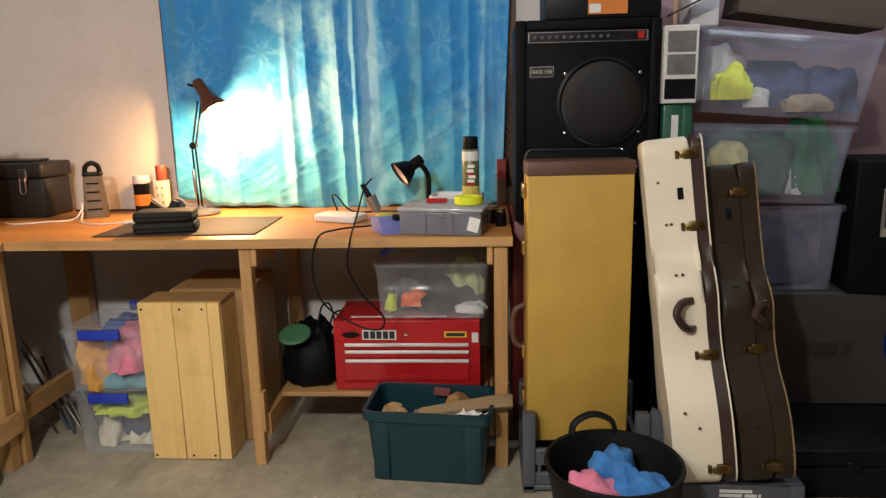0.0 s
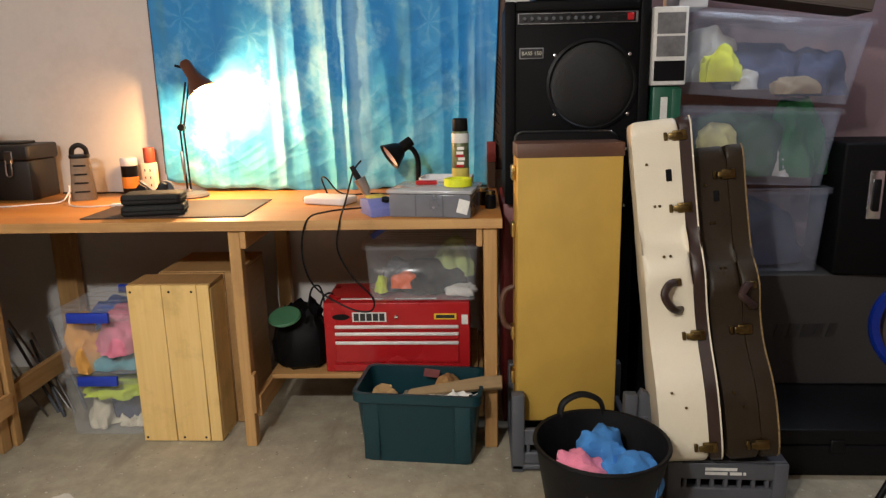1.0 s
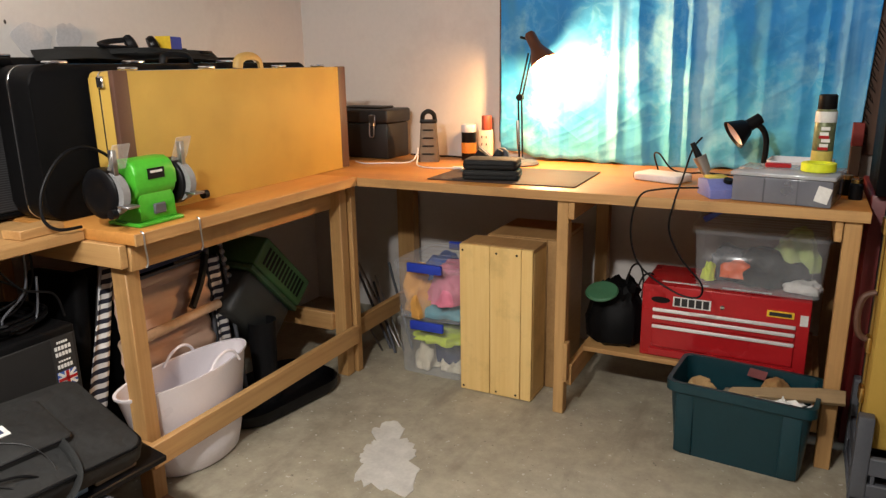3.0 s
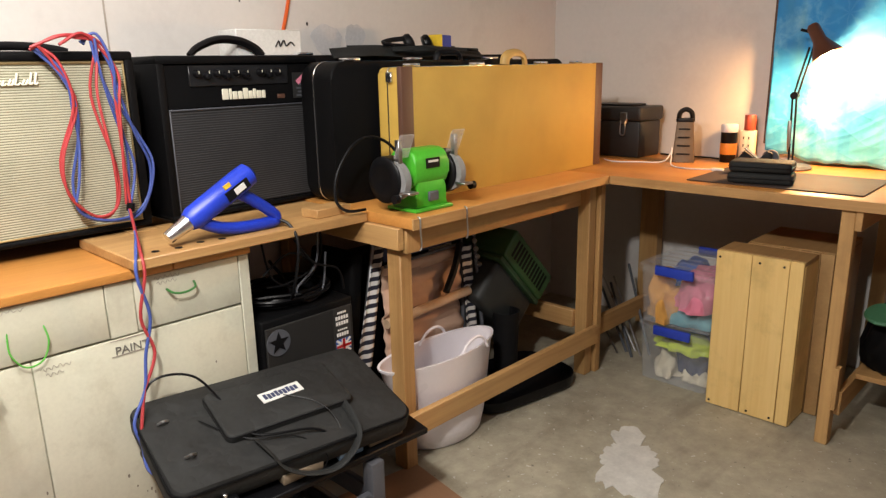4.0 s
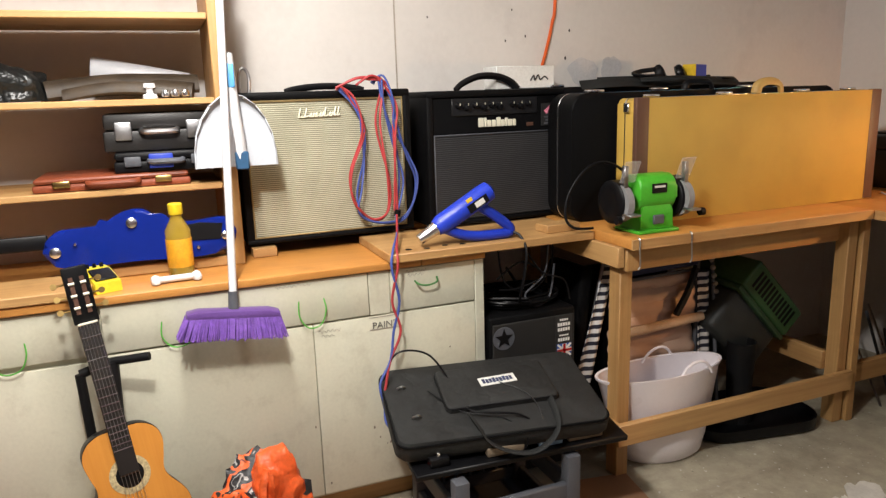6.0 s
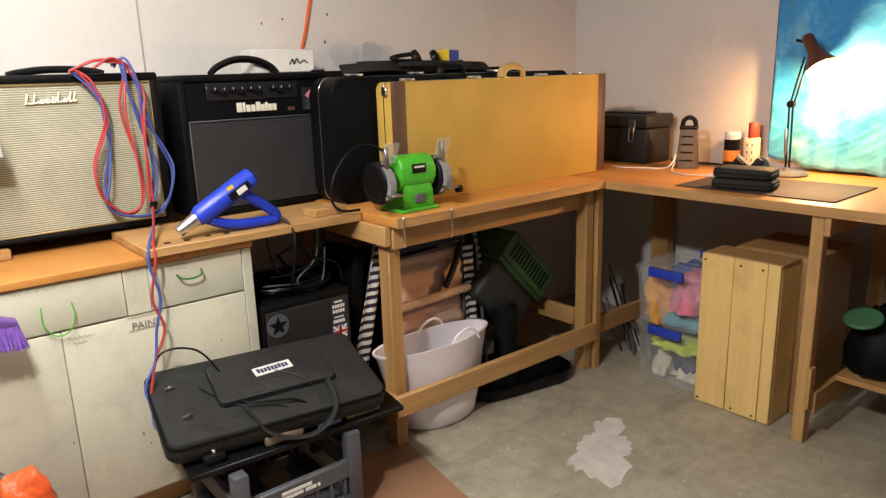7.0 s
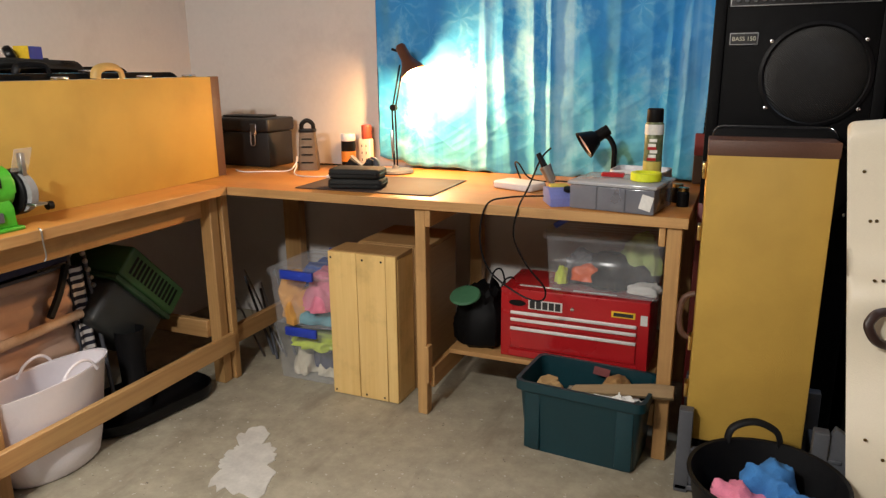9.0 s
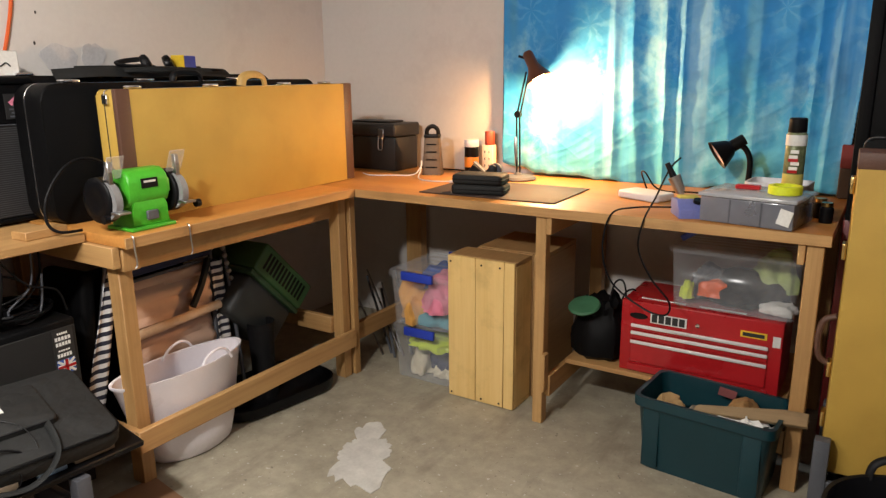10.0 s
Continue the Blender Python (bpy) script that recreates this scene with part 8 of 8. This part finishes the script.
# handwriting and marks on the cupboard fronts
INK = paint("faint_ink", (0.36, 0.32, 0.27), 0.6)
for z in (0.648, 0.690):
    part("ink_line", B(CF - 0.0008, CF + 0.0006, 1.722, 1.832, z, z + 0.0022, 0), INK, cup)
text("PAINT", 0.032, pose(CF + 0.0005, 1.776, 0.652, 90, 0, 90), paint("marker_ink", (0.16, 0.15, 0.13), 0.6), cup, "hand-lettered word in marker")
for y, z, n in ((1.43, 0.826, 8), (1.555, 0.664, 5), (1.565, 0.648, 3), (1.855, 0.826, 5), (1.86, 0.812, 4)):
    bm = bmesh.new()
    tube(bm, [(CF + 0.0004, y + k * 0.005, z + 0.005 + 0.006 * math.sin(k * 2.3) * (1 if k % 4 else 0.3)) for k in range(n * 3)], 0.0007, 5, 2)
    part("faint_mark", bm, INK, cup, "faint pencil marks")

R = random.Random(21)
GRIME = paint("dark_grime", (0.20, 0.17, 0.13), 0.8, vary=0.5)
for k in range(16):
    y, z = (R.gauss(1.80, 0.05), R.gauss(0.24, 0.07)) if k < 9 else (R.uniform(1.45, 2.05), R.uniform(0.12, 0.6))
    bm = bmesh.new()
    lathe(bm, [(R.uniform(0.003, 0.008), 0), (0.002, 0.0006)], 7, (CF - 0.0012, y, max(z, 0.12)), (1, 0, 0), 1.0, R.uniform(0.3, 1.0))
    part("grime_spot", bm, GRIME, cup)

# plasterboard joint and old nail marks on the left wall
structure("trim", B(XL + 0.0005, XL + 0.002, 2.058, 2.064, 0.9, HC - 0.002, 0), paint("joint_grey", (0.42, 0.37, 0.31), 0.85, vary=0.4, big=6), "thin dirty joint between plasterboard sheets")
MARK = paint("nail_mark", (0.05, 0.04, 0.035), 0.8)
for y, z, w_ in ((2.548, 1.608, 0.006), (2.84, 1.535, 0.008), (2.86, 1.651, 0.007), (2.58, 1.733, 0.005), (2.643, 1.627, 0.006), (2.2, 1.70, 0.005)):
    bm = bmesh.new()
    lathe(bm, [(w_, 0), (w_ * 0.6, 0.002)], 8, (XL + 0.0005, y, z), (1, 0, 0), 1.0, 0.6)
    structure("trim", bm, MARK, "small dark nail mark on the wall")
